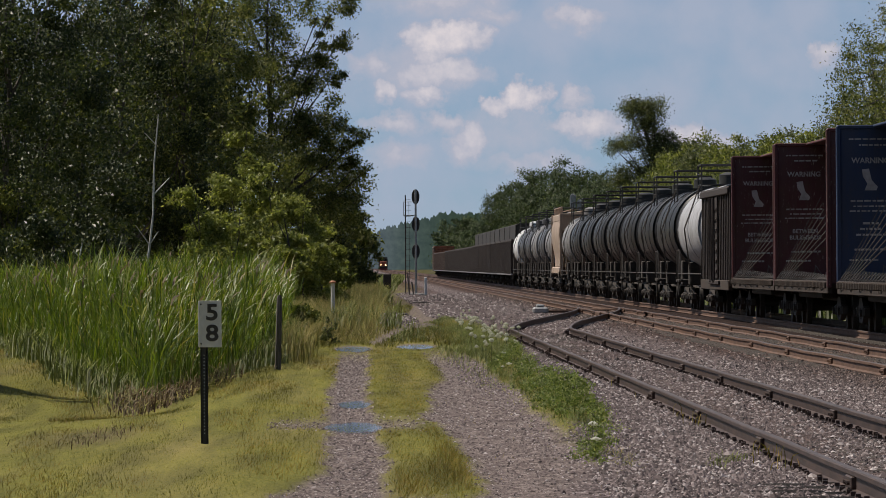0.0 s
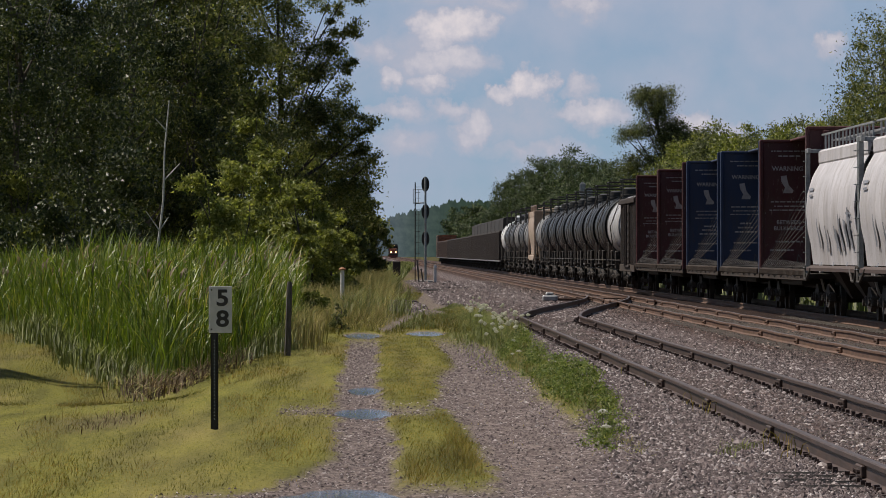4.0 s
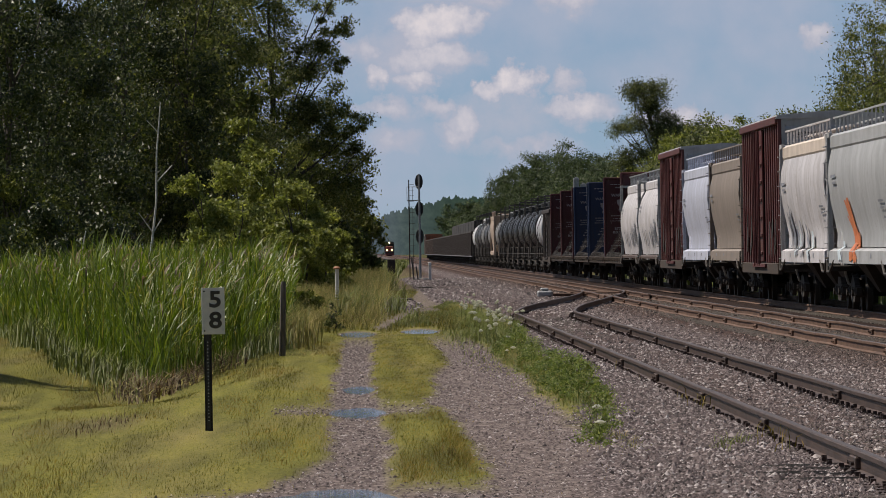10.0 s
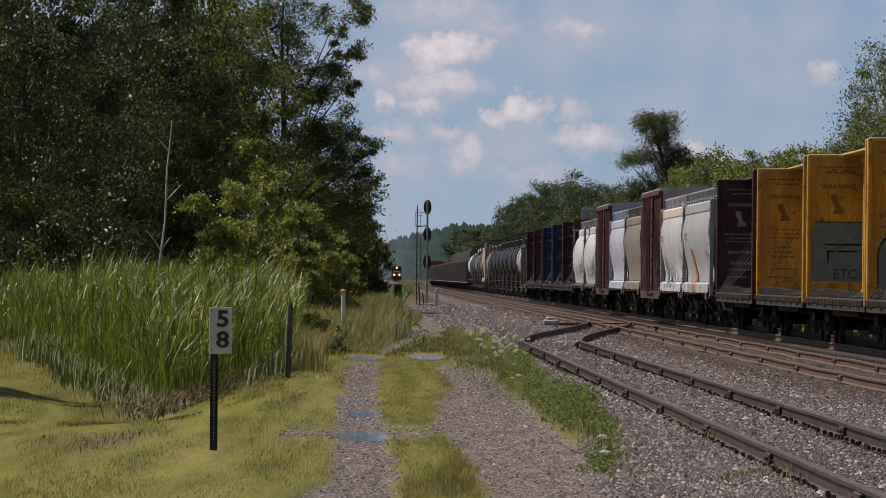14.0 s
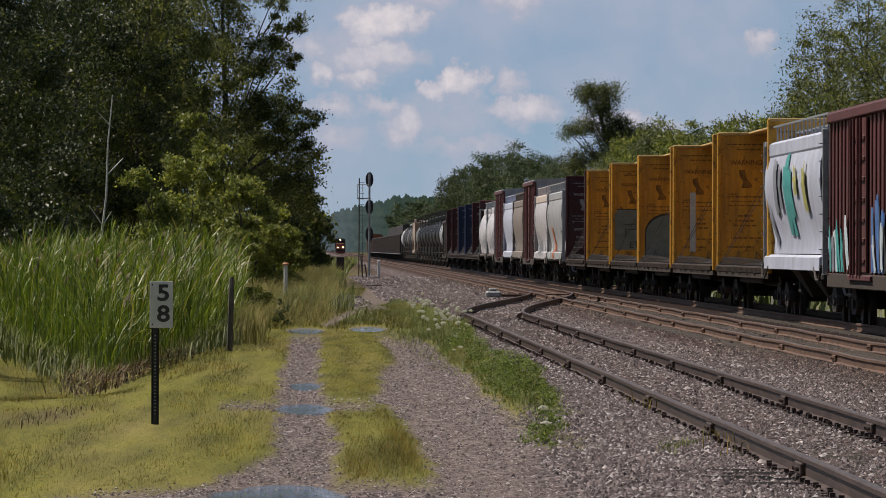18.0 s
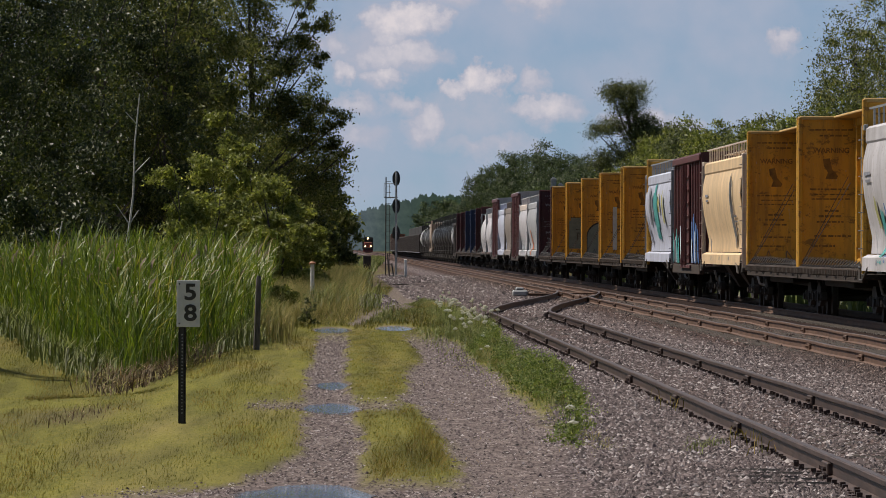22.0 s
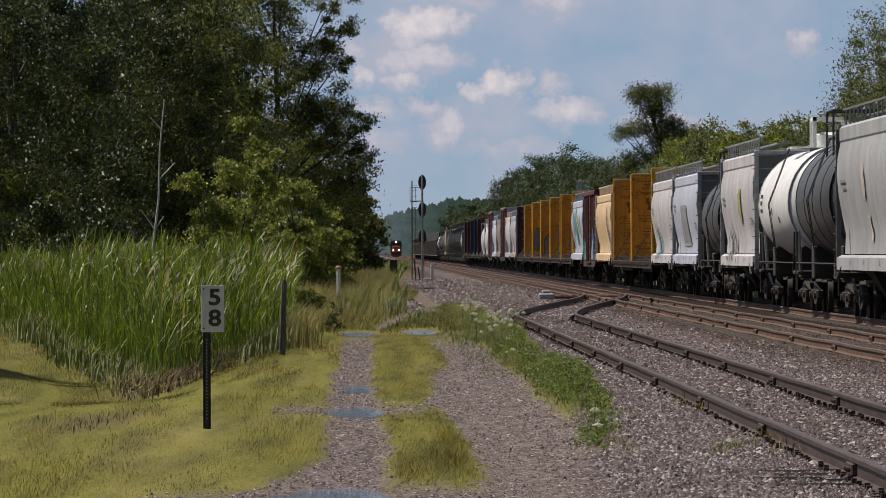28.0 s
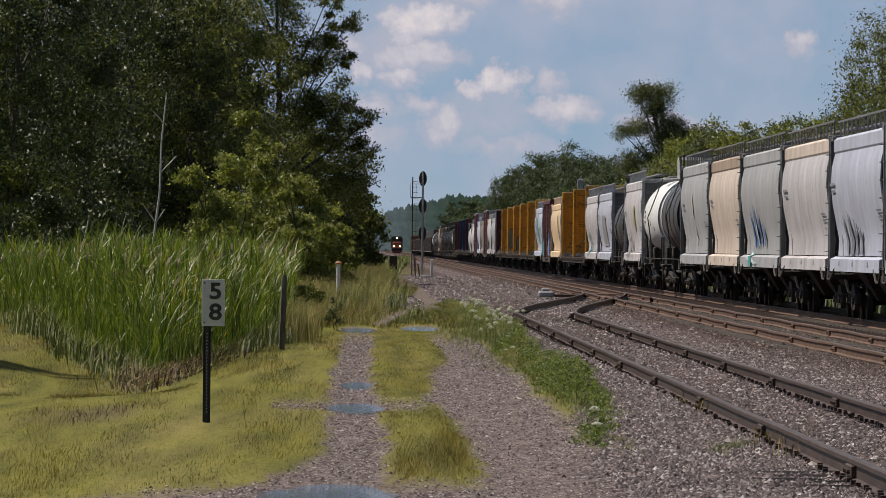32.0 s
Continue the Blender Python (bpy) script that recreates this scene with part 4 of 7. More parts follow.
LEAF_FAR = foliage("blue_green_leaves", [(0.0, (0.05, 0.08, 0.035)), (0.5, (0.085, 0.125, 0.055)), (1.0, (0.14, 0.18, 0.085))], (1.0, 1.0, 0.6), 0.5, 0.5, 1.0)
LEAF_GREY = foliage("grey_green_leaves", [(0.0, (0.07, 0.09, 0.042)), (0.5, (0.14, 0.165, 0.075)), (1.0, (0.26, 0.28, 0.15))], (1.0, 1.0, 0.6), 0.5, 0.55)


def tree(name, label, x, y, tall, wide, low, leaves, bark, clumps, per, size, seed, lobes=None, trunk=0.14, tip=1.0, group="", lean=0.0):
    """Trunk, limbs to every clump and a ragged crown. low: where the crown begins, as a share of the height."""
    r = np.random.default_rng(seed)
    z0 = float(height(np.array(x), np.array(y))) - 0.05
    ob = thing(name, label, "tree", group, at=(x, y, z0))
    if lobes is None:
        k = max(5, int(tall))
        lobes = []
        for i in range(k):
            s = (i + 0.5) / k
            spreadw = wide * (0.45 + 0.55 * math.sin(math.pi * min(1, s * 0.85 + 0.15))) * (1 - 0.55 * max(0, s - 0.6))
            a = i * 2.4 + r.uniform(-0.5, 0.5)
            lobes.append((spreadw * 0.5 * math.cos(a), spreadw * 0.5 * math.sin(a), tall * (low + (1 - low) * s * 0.95), spreadw * r.uniform(0.42, 0.62)))
    centres, radii = [], []
    vol = np.array([l[3] ** 2 for l in lobes])
    which = r.choice(len(lobes), clumps, p=vol / vol.sum())
    for i in which:
        lx, ly, lz, lr = lobes[i]
        d = r.normal(0, 1, 3)
        d = d / np.linalg.norm(d) * r.random() ** 0.4
        centres.append((lx + d[0] * lr, ly + d[1] * lr, max(tall * low * 0.8, lz + d[2] * lr * 0.85)))
        radii.append(r.uniform(0.16, 0.34) * max(lr, 0.42 * wide) * tip)
    t = Build()
    n = 7
    line = [Vector((lean * tall * (i / n) ** 2 + 0.08 * math.sin(i * 1.7 + seed), 0.08 * math.cos(i * 1.3 + seed), tall * 0.93 * i / n)) for i in range(n + 1)]
    for i in range(n):
        t.tube(line[i], line[i + 1], trunk * (1 - 0.86 * i / n), trunk * (1 - 0.86 * (i + 1) / n), 7, i in (0, n - 1))
    part("trunk", t, bark, ob, smooth=True)
    limbs = Build()
    for i, (lx, ly, lz, lr) in enumerate(lobes):
        s = min(0.95, max(0.15, lz / tall - 0.12))
        a = line[int(s * n)]
        m = (a + Vector((lx, ly, lz))) / 2 + Vector((0, 0, -0.04 * tall * r.random()))
        limbs.tube(a, m, trunk * 0.34, trunk * 0.22, 5, False).tube(m, (lx, ly, lz), trunk * 0.22, trunk * 0.08, 5, False)
    for j in range(0, len(centres), max(1, len(centres) // 60)):
        c = Vector(centres[j])
        l = Vector(lobes[which[j]][:3])
        limbs.tube(l, c, trunk * 0.1, 0.01, 4, False)
    tagged(part("branchwork", limbs, bark, ob), kind="stuff")
    v, f, normals = leaf_cloud(centres, radii, per, size, seed + 1, [lobes[i][:3] for i in which])
    part("crown", softened(soup("crown", v, f, leaves), normals), leaves, ob)
    return ob


WOOD_GROUP = "woodland left of the tracks"
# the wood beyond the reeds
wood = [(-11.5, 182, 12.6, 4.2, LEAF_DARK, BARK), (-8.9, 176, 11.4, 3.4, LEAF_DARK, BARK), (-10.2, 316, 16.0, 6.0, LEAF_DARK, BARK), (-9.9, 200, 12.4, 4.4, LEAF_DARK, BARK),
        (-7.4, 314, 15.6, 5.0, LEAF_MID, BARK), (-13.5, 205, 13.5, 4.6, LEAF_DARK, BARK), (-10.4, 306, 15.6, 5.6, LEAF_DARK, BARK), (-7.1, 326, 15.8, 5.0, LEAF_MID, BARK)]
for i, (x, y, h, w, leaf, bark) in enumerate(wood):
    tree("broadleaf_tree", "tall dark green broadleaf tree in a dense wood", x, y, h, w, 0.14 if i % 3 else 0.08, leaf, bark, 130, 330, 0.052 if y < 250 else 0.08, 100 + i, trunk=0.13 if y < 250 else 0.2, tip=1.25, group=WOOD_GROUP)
edge_tree = [(-1.6, 0, 2.6, 1.3), (0.6, 0, 2.4, 1.2), (1.3, 0, 3.6, 1.15), (1.55, 0, 4.9, 1.1), (1.35, 0.5, 6.2, 1.15), (1.3, -0.4, 7.3, 1.0), (0.6, 0, 5.4, 1.5), (0.2, 0, 7.4, 1.5), (-1.4, 0, 6.2, 1.8), (-1.2, 0, 8.6, 1.7), (0.2, 0.4, 9.2, 1.3), (1.55, 0, 8.9, 0.75), (2.2, 0, 9.3, 0.5), (-1.0, 0, 10.3, 1.3), (2.1, 0, 5.6, 0.5), (2.0, 0, 7.0, 0.4), (2.0, 0, 3.2, 0.55), (-0.6, 0, 4.2, 1.5), (2.2, 0, 8.2, 0.5), (2.55, 0, 8.5, 0.3), (1.8, 0, 7.6, 0.6), (2.6, 0, 5.2, 0.42), (2.95, 0, 5.1, 0.24), (2.65, 0, 4.2, 0.42), (3.0, 0, 4.1, 0.28)]
tree("broadleaf_tree", "ragged broadleaf tree at the edge of the wood", -4.4, 345, 18.0, 3.0, 0.1, LEAF_MID, BARK, 380, 190, 0.075, 140, lobes=[tuple(1.61 * v for v in l) for l in edge_tree], trunk=0.2, tip=1.3, group=WOOD_GROUP)
low_tree = [(0.2, 0, 1.6, 1.1), (0.8, 0, 2.8, 1.2), (-0.8, 0, 2.4, 1.2), (1.2, 0, 4.0, 1.0), (-0.4, 0, 4.4, 1.3), (0.4, 0, 5.4, 1.1)]
tree("broadleaf_tree", "dark low broadleaf tree at the edge of the wood", -2.8, 378, 10.6, 2.2, 0.05, LEAF_MID, BARK, 190, 120, 0.085, 141, lobes=[tuple(1.61 * v for v in l) for l in low_tree], trunk=0.12, tip=1.35, group=WOOD_GROUP)
for i, (x, y, h, w) in enumerate(((-3.75, 161, 4.3, 1.25), (-4.5, 250, 5.4, 2.0), (-3.1, 250, 5.4, 2.0), (-1.95, 250, 4.4, 1.75), (-2.85, 163, 3.5, 1.2), (-1.42, 256, 3.5, 1.45), (-0.95, 262, 2.6, 1.2), (-7.4, 168, 3.0, 1.6), (-9.6, 170, 3.2, 1.8), (-6.2, 172, 2.8, 1.4), (-4.2, 258, 7.4, 1.6), (-8.6, 174, 4.0, 1.3), (-7.5, 176, 3.4, 1.1), (-1.85, 178, 3.6, 1.05))):
    tree("shrub", "yellow-green leafy shrub at the edge of the wood" if i < 7 or i > 9 else "dark green undergrowth shrub", x, y, h, w, 0.05, LEAF_LIGHT if i < 7 or i > 9 else LEAF_DARK, BARK, 150, 95, 0.052 if y < 200 else 0.065, 200 + i, trunk=0.05, tip=1.3, group="shrubs at the wood's edge")
for i, (x, y, h, w) in enumerate(((-8.4, 322, 15.5, 4.4), (-7.7, 308, 15, 4.2), (-9.6, 344, 17, 4.6), (-3.6, 420, 10, 3.2), (-1.2, 450, 6.5, 2.6), (-1.2, 560, 7.5, 3.2), (-1.4, 720, 9, 4.4))):
    tree("broadleaf_tree", "green broadleaf tree farther along the line", x, y, h, w, 0.04, LEAF_DARK if i > 1 and i % 2 else LEAF_MID, BARK, 120, 60, 0.11 + 0.02 * i, 300 + i, trunk=0.12, tip=1.4, group=WOOD_GROUP)
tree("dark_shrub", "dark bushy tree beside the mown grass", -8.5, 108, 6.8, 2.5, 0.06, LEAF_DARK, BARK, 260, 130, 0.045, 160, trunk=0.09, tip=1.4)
tree("small_bush", "small grey-green bush in the dry meadow", -0.66, 156, 0.7, 0.3, 0.05, LEAF_GREY, BARK, 30, 40, 0.024, 162, trunk=0.02, tip=1.4)

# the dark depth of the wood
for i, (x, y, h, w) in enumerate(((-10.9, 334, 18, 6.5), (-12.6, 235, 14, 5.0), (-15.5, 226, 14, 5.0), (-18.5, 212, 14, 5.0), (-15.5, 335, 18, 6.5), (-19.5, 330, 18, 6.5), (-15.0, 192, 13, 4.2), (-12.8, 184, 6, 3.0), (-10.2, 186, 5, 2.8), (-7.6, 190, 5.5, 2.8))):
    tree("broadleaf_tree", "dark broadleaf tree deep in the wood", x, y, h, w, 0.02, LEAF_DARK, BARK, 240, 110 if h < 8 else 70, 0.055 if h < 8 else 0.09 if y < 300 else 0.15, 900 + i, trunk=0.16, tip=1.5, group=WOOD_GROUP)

# pale slender trunks that stand in front of the dark wood
for x, y, h, k in ((-5.12, 163, 5.9, 0.50), (-6.65, 164, 2.9, 0.08), (-5.35, 163.5, 2.5, 0.25), (-5.2, 163, 2.3, 0.35), (-6.35, 164, 2.2, 0.3)):
    stem = thing("bare_trunk", "pale slender tree trunk without leaves", "tree", "pale trunks before the wood", at=(x, y, -0.55))
    b = Build()
    line = [Vector((k * (i / 5) ** 1.5 + 0.07 * math.sin(i * 1.6 + 3 * x), 0, h * i / 5)) for i in range(6)]
    for i in range(5):
        b.tube(line[i], line[i + 1], (0.042 if y < 250 else 0.07) * (1 - 0.13 * i), (0.042 if y < 250 else 0.07) * (1 - 0.13 * (i + 1)), 7, i in (0, 4))
    part("trunk", b, BIRCH, stem, smooth=True)
    for i, (dx, dz) in enumerate(((-0.35, 0.5), (0.4, 0.42), (-0.28, 0.30), (0.22, 0.34))):
        if h > 2.6:
            q = line[2 + i % 3] * 0.6 + line[3 + i % 3] * 0.4
            part("branch", Build().tube(q, q + Vector((dx, 0, dz)) * h * 0.16, 0.018, 0.008, 5), BIRCH, stem)

# trees behind the freight cars
FAR_GROUP = "trees beyond the tracks"
willow = [(-2.6, 0, 16.3, 1.5), (-3.5, 0, 16.5, 1.0), (-1.4, 0, 16.4, 1.2), (-2.4, 0, 15.2, 1.2), (-4.2, 0, 13.4, 1.0), (-5.0, 0, 13.1, 0.7), (-3.0, 0, 13.9, 0.9), (-1.6, 0, 14.4, 1.1), (-0.6, 0, 13.6, 1.4), (0.2, 0, 12.9, 1.8), (-1.1, 0, 12.4, 1.5), (1.2, 0, 12.2, 1.6), (-0.3, -0.8, 11.4, 1.7), (1.8, 0, 11.2, 1.6), (0.4, -1, 12.2, 1.7), (-3.5, 0, 10.5, 1.6), (-4.5, 0, 10.0, 1.1), (-1.7, 0, 10.3, 1.4), (2.6, 0, 10.6, 1.4), (3.6, 0, 10.0, 1.6), (0.5, 0, 9.6, 1.7), (-2.6, 0, 8.4, 1.7), (2.4, 0, 8.4, 1.9)]
tree("willow_tree", "tall open-crowned grey-green tree beyond the tracks", 28.1, 622, 17.6, 4.4, 0.05, LEAF_GREY, BARK, 560, 130, 0.085, 401, lobes=willow, trunk=0.34, tip=1.7, lean=-0.15, group=FAR_GROUP)
beyond = [(24.0, 484, 11.5, 2.6), (23.0, 446, 10.3, 2.6), (24.0, 460, 10.5, 2.6), (23.5, 422, 10.2, 2.6), (24.0, 407, 9.9, 2.4), (23.5, 388, 9.9, 2.4), (23.5, 373, 9.9, 2.3), (23.0, 349, 9.4, 2.2), (23.0, 335, 9.3, 2.2), (25.2, 337, 13.9, 2.6), (25.6, 318, 15.0, 3.2), (24.4, 326, 10.6, 2.4), (26.5, 305, 15.4, 3.8),
          (26.0, 1216, 15.2, 4.5), (27.0, 1133, 17.3, 4.8), (27.5, 1046, 17.3, 5.2), (28.0, 988, 17.2, 5.2), (28.0, 910, 15.2, 4.8), (28.0, 843, 13.9, 4.6), (27.5, 780, 12.1, 4.4), (26.0, 697, 10.2, 4.2), (25.0, 526, 10.8, 3.2), (25.5, 560, 9.5, 3.2), (25.5, 745, 10, 4.2)]
for i, (x, y, h, w) in enumerate(beyond):
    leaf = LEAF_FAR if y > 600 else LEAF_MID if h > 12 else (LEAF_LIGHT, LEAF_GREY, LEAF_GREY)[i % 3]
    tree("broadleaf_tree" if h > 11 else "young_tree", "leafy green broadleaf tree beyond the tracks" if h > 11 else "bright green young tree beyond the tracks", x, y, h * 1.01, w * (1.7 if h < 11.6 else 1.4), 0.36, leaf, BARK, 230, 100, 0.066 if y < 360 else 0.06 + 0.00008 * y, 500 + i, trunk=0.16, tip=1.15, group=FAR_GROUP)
tree("sapling", "thin sapling with sparse feathery branches", 23.6, 352, 10.6, 0.9, 0.35, LEAF_GREY, BARK, 70, 12, 0.11, 590, trunk=0.06, group=FAR_GROUP)
distant = [(25.0, 1320, 11.1, 5.5), (24.5, 1416, 12.0, 5.5), (25.5, 1500, 12.5, 6.0), (24.5, 1605, 14.0, 6.0), (25.0, 1690, 14.5, 6.0), (24.0, 1782, 15.9, 6.0)]
for i, (x, y, h, w) in enumerate(distant):
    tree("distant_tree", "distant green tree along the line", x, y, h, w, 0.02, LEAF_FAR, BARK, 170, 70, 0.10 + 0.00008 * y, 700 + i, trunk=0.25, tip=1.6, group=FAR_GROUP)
for i in range(3):
    y = 850 + 150 * i
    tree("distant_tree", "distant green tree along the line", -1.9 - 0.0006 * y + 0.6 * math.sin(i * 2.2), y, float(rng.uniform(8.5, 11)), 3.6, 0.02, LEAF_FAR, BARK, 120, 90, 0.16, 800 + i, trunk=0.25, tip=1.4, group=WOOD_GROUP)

# the wooded horizon, far behind everything: a glowing sheet with haze painted in
PAINTED_HAZE_WOODS = bpy.data.materials.new("hazy_woods")
PAINTED_HAZE_WOODS.use_nodes = True
ht = PAINTED_HAZE_WOODS.node_tree
hb = ht.nodes["Principled BSDF"]
hco = ht.nodes.new("ShaderNodeSeparateXYZ")
ht.links.new(ht.nodes.new("ShaderNodeTexCoord").outputs["Object"], hco.inputs[0])
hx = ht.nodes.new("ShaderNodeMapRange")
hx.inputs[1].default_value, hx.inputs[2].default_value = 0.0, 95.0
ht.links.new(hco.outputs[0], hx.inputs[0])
# haze put into the glow's colour: pale and bluish left, dark green right
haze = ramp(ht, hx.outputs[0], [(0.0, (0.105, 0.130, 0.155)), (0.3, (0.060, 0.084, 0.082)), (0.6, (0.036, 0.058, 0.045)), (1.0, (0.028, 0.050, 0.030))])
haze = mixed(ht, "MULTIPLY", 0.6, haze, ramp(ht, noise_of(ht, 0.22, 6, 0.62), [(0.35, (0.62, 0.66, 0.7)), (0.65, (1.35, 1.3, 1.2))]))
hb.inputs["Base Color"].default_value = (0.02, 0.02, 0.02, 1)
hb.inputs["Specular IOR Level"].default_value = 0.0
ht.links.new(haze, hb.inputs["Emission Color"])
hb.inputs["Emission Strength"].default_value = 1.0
ridge = Build()
hr = np.random.default_rng(44)
rx_ = np.arange(-60.0, 140.0, 0.35)
crest = np.interp(rx_, (-60, 0, 12, 24, 38, 54, 62, 72, 86, 140), (15, 19, 22.5, 27, 30.5, 34.5, 35, 34, 32.5, 30))
for k, (a_, f_) in enumerate(((1.3, 0.55), (0.9, 1.3), (0.6, 3.1), (0.4, 7.0))):
    crest = crest + 1.7 * a_ * np.abs(np.sin(rx_ * f_ * 0.5 + 2.1 * k + 0.8 * np.sin(rx_ * 0.21 + k))) - 0.85 * a_
crest = crest + hr.normal(0, 0.18, len(rx_))
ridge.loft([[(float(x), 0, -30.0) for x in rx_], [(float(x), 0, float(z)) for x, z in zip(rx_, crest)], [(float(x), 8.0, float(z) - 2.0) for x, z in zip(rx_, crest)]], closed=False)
woods = new("backdrop_woods", ridge.mesh("backdrop_woods", PAINTED_HAZE_WOODS))
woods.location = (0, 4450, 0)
tagged(woods, "glowing backdrop of a wooded horizon with blue-green haze painted in, at the end of the line", "woods", kind="structure")


# ---- writing ----
def letters(text, size, mat, parent, at, turn, name="lettering", label="", align="CENTER", depth=0.004, wide=1.0, bold=0.0):
    cu = bpy.data.curves.new(name, "FONT")
    cu.body, cu.size, cu.align_x, cu.align_y, cu.extrude = text, size, align, "CENTER", depth
    cu.offset = bold
    tmp = bpy.data.objects.new(name, cu)
    me = bpy.data.meshes.new_from_object(tmp)
    bpy.data.objects.remove(tmp)
    me.materials.clear()
    me.materials.append(mat)
    ob = new(name, me)
    ob.parent = parent
    ob.location, ob.rotation_euler = at, [radians(a) for a in turn]
    ob.scale = (wide, 1, 1)
    return tagged(ob, label)


# ---- things along the path ----
sign = thing("number_sign", "white plate with black number 58 on a black perforated steel post", "sign", at=(-1.555, 69.2, -0.03))
post = Build().box(-0.026, 0.026, -0.003, 0.003, 0, 1.41)
post.box(-0.026, -0.021, -0.003, 0.03, 0, 1.36).box(0.021, 0.026, -0.003, 0.03, 0, 1.36).box(-0.038, -0.026, 0.024, 0.03, 0, 1.36).box(0.026, 0.038, 0.024, 0.03, 0, 1.36)
part("post", post, BLACK_PAINT, sign, "black steel post with a row of holes")
for k in range(24):
    part("hole", Build().tube((0, -0.0045, 0.12 + 0.034 * k), (0, -0.0035, 0.12 + 0.034 * k), 0.0065, n=8), GALVANISED, sign)
part("plate", Build().box(-0.052, 0.176, -0.014, -0.008, 0.98, 1.445, 0.002), SIGN_WHITE, sign, "white painted metal plate")
part("plate_edge", Build().box(-0.056, -0.006, -0.007, 0.018, 0.98, 1.445, 0.003), GALVANISED, sign, "grey second plate seen edge-on")
for z in (1.015, 1.41):
    part("bolt", Build().tube((-0.028, -0.019, z), (-0.028, -0.013, z), 0.009, n=8), BLACK_PAINT, sign)
letters("5", 0.225, BLACK_LETTERING, sign, (0.082, -0.016, 1.322), (90, 0, 0), "numeral", "bold black numeral 5", wide=1.16, depth=0.002, bold=0.006)
letters("8", 0.225, BLACK_LETTERING, sign, (0.082, -0.016, 1.113), (90, 0, 0), "numeral", "bold black numeral 8", wide=1.16, depth=0.002, bold=0.006)

old_post = thing("wooden_post", "weathered grey wooden post at the reed bed's corner", "post", at=(-1.40, 119, -0.05))
pb = Build()
pb.loft([[(0.052 * math.cos(a) * k + 0.03 * z, 0.052 * math.sin(a) * k, z) for a in np.linspace(0, 2 * math.pi, 9)[:-1]] for z, k in ((0, 1.1), (0.4, 1.0), (0.9, 0.95), (1.25, 0.9), (1.31, 0.6))], caps=True)
part("shaft", pb, POST_WOOD, old_post, smooth=True)

pipe = thing("vent_pipe", "white vent pipe with a rusty orange cap in the meadow", "pipe", at=(-0.795, 215, -0.05))
part("pipe", Build().tube((0, 0, 0), (0, 0, 1.29), 0.062, n=12), WHITE_PAINT, pipe, smooth=True)
CAP_RUST = plain("cap_rust", (0.25, 0.10, 0.04), (0.42, 0.20, 0.10), 5, 0.7)
part("cap", Build().tube((0, 0, 1.27), (0, 0, 1.31), 0.115, n=12).tube((0, 0, 1.31), (0, 0, 1.36), 0.115, 0.04, n=12), CAP_RUST, pipe, "orange-brown cap")

marker = thing("marker_post", "white concrete marker post beside the signal", "post", at=(4.02, 412, 0))
part("shaft", Build().box(-0.085, 0.085, -0.085, 0.085, 0, 1.05, 0.02), WHITE_PAINT, marker)
part("collar", Build().box(-0.11, 0.11, -0.11, 0.11, 0.84, 0.9, 0.01), WHITE_PAINT, marker)

relay = thing("relay_box", "small dark trackside cabinet on a post", "cabinet", at=(1.78, 425, 0))
part("body", Build().box(-0.24, 0.24, -0.2, 0.2, 0.35, 1.25, 0.03), DARK_STEEL, relay)
part("door", Build().box(-0.2, 0.2, -0.215, -0.2, 0.42, 1.18, 0.01), DARK_STEEL, relay)
part("leg", Build().box(-0.1, 0.1, -0.08, 0.08, 0, 0.35, 0.01), DARK_STEEL, relay)


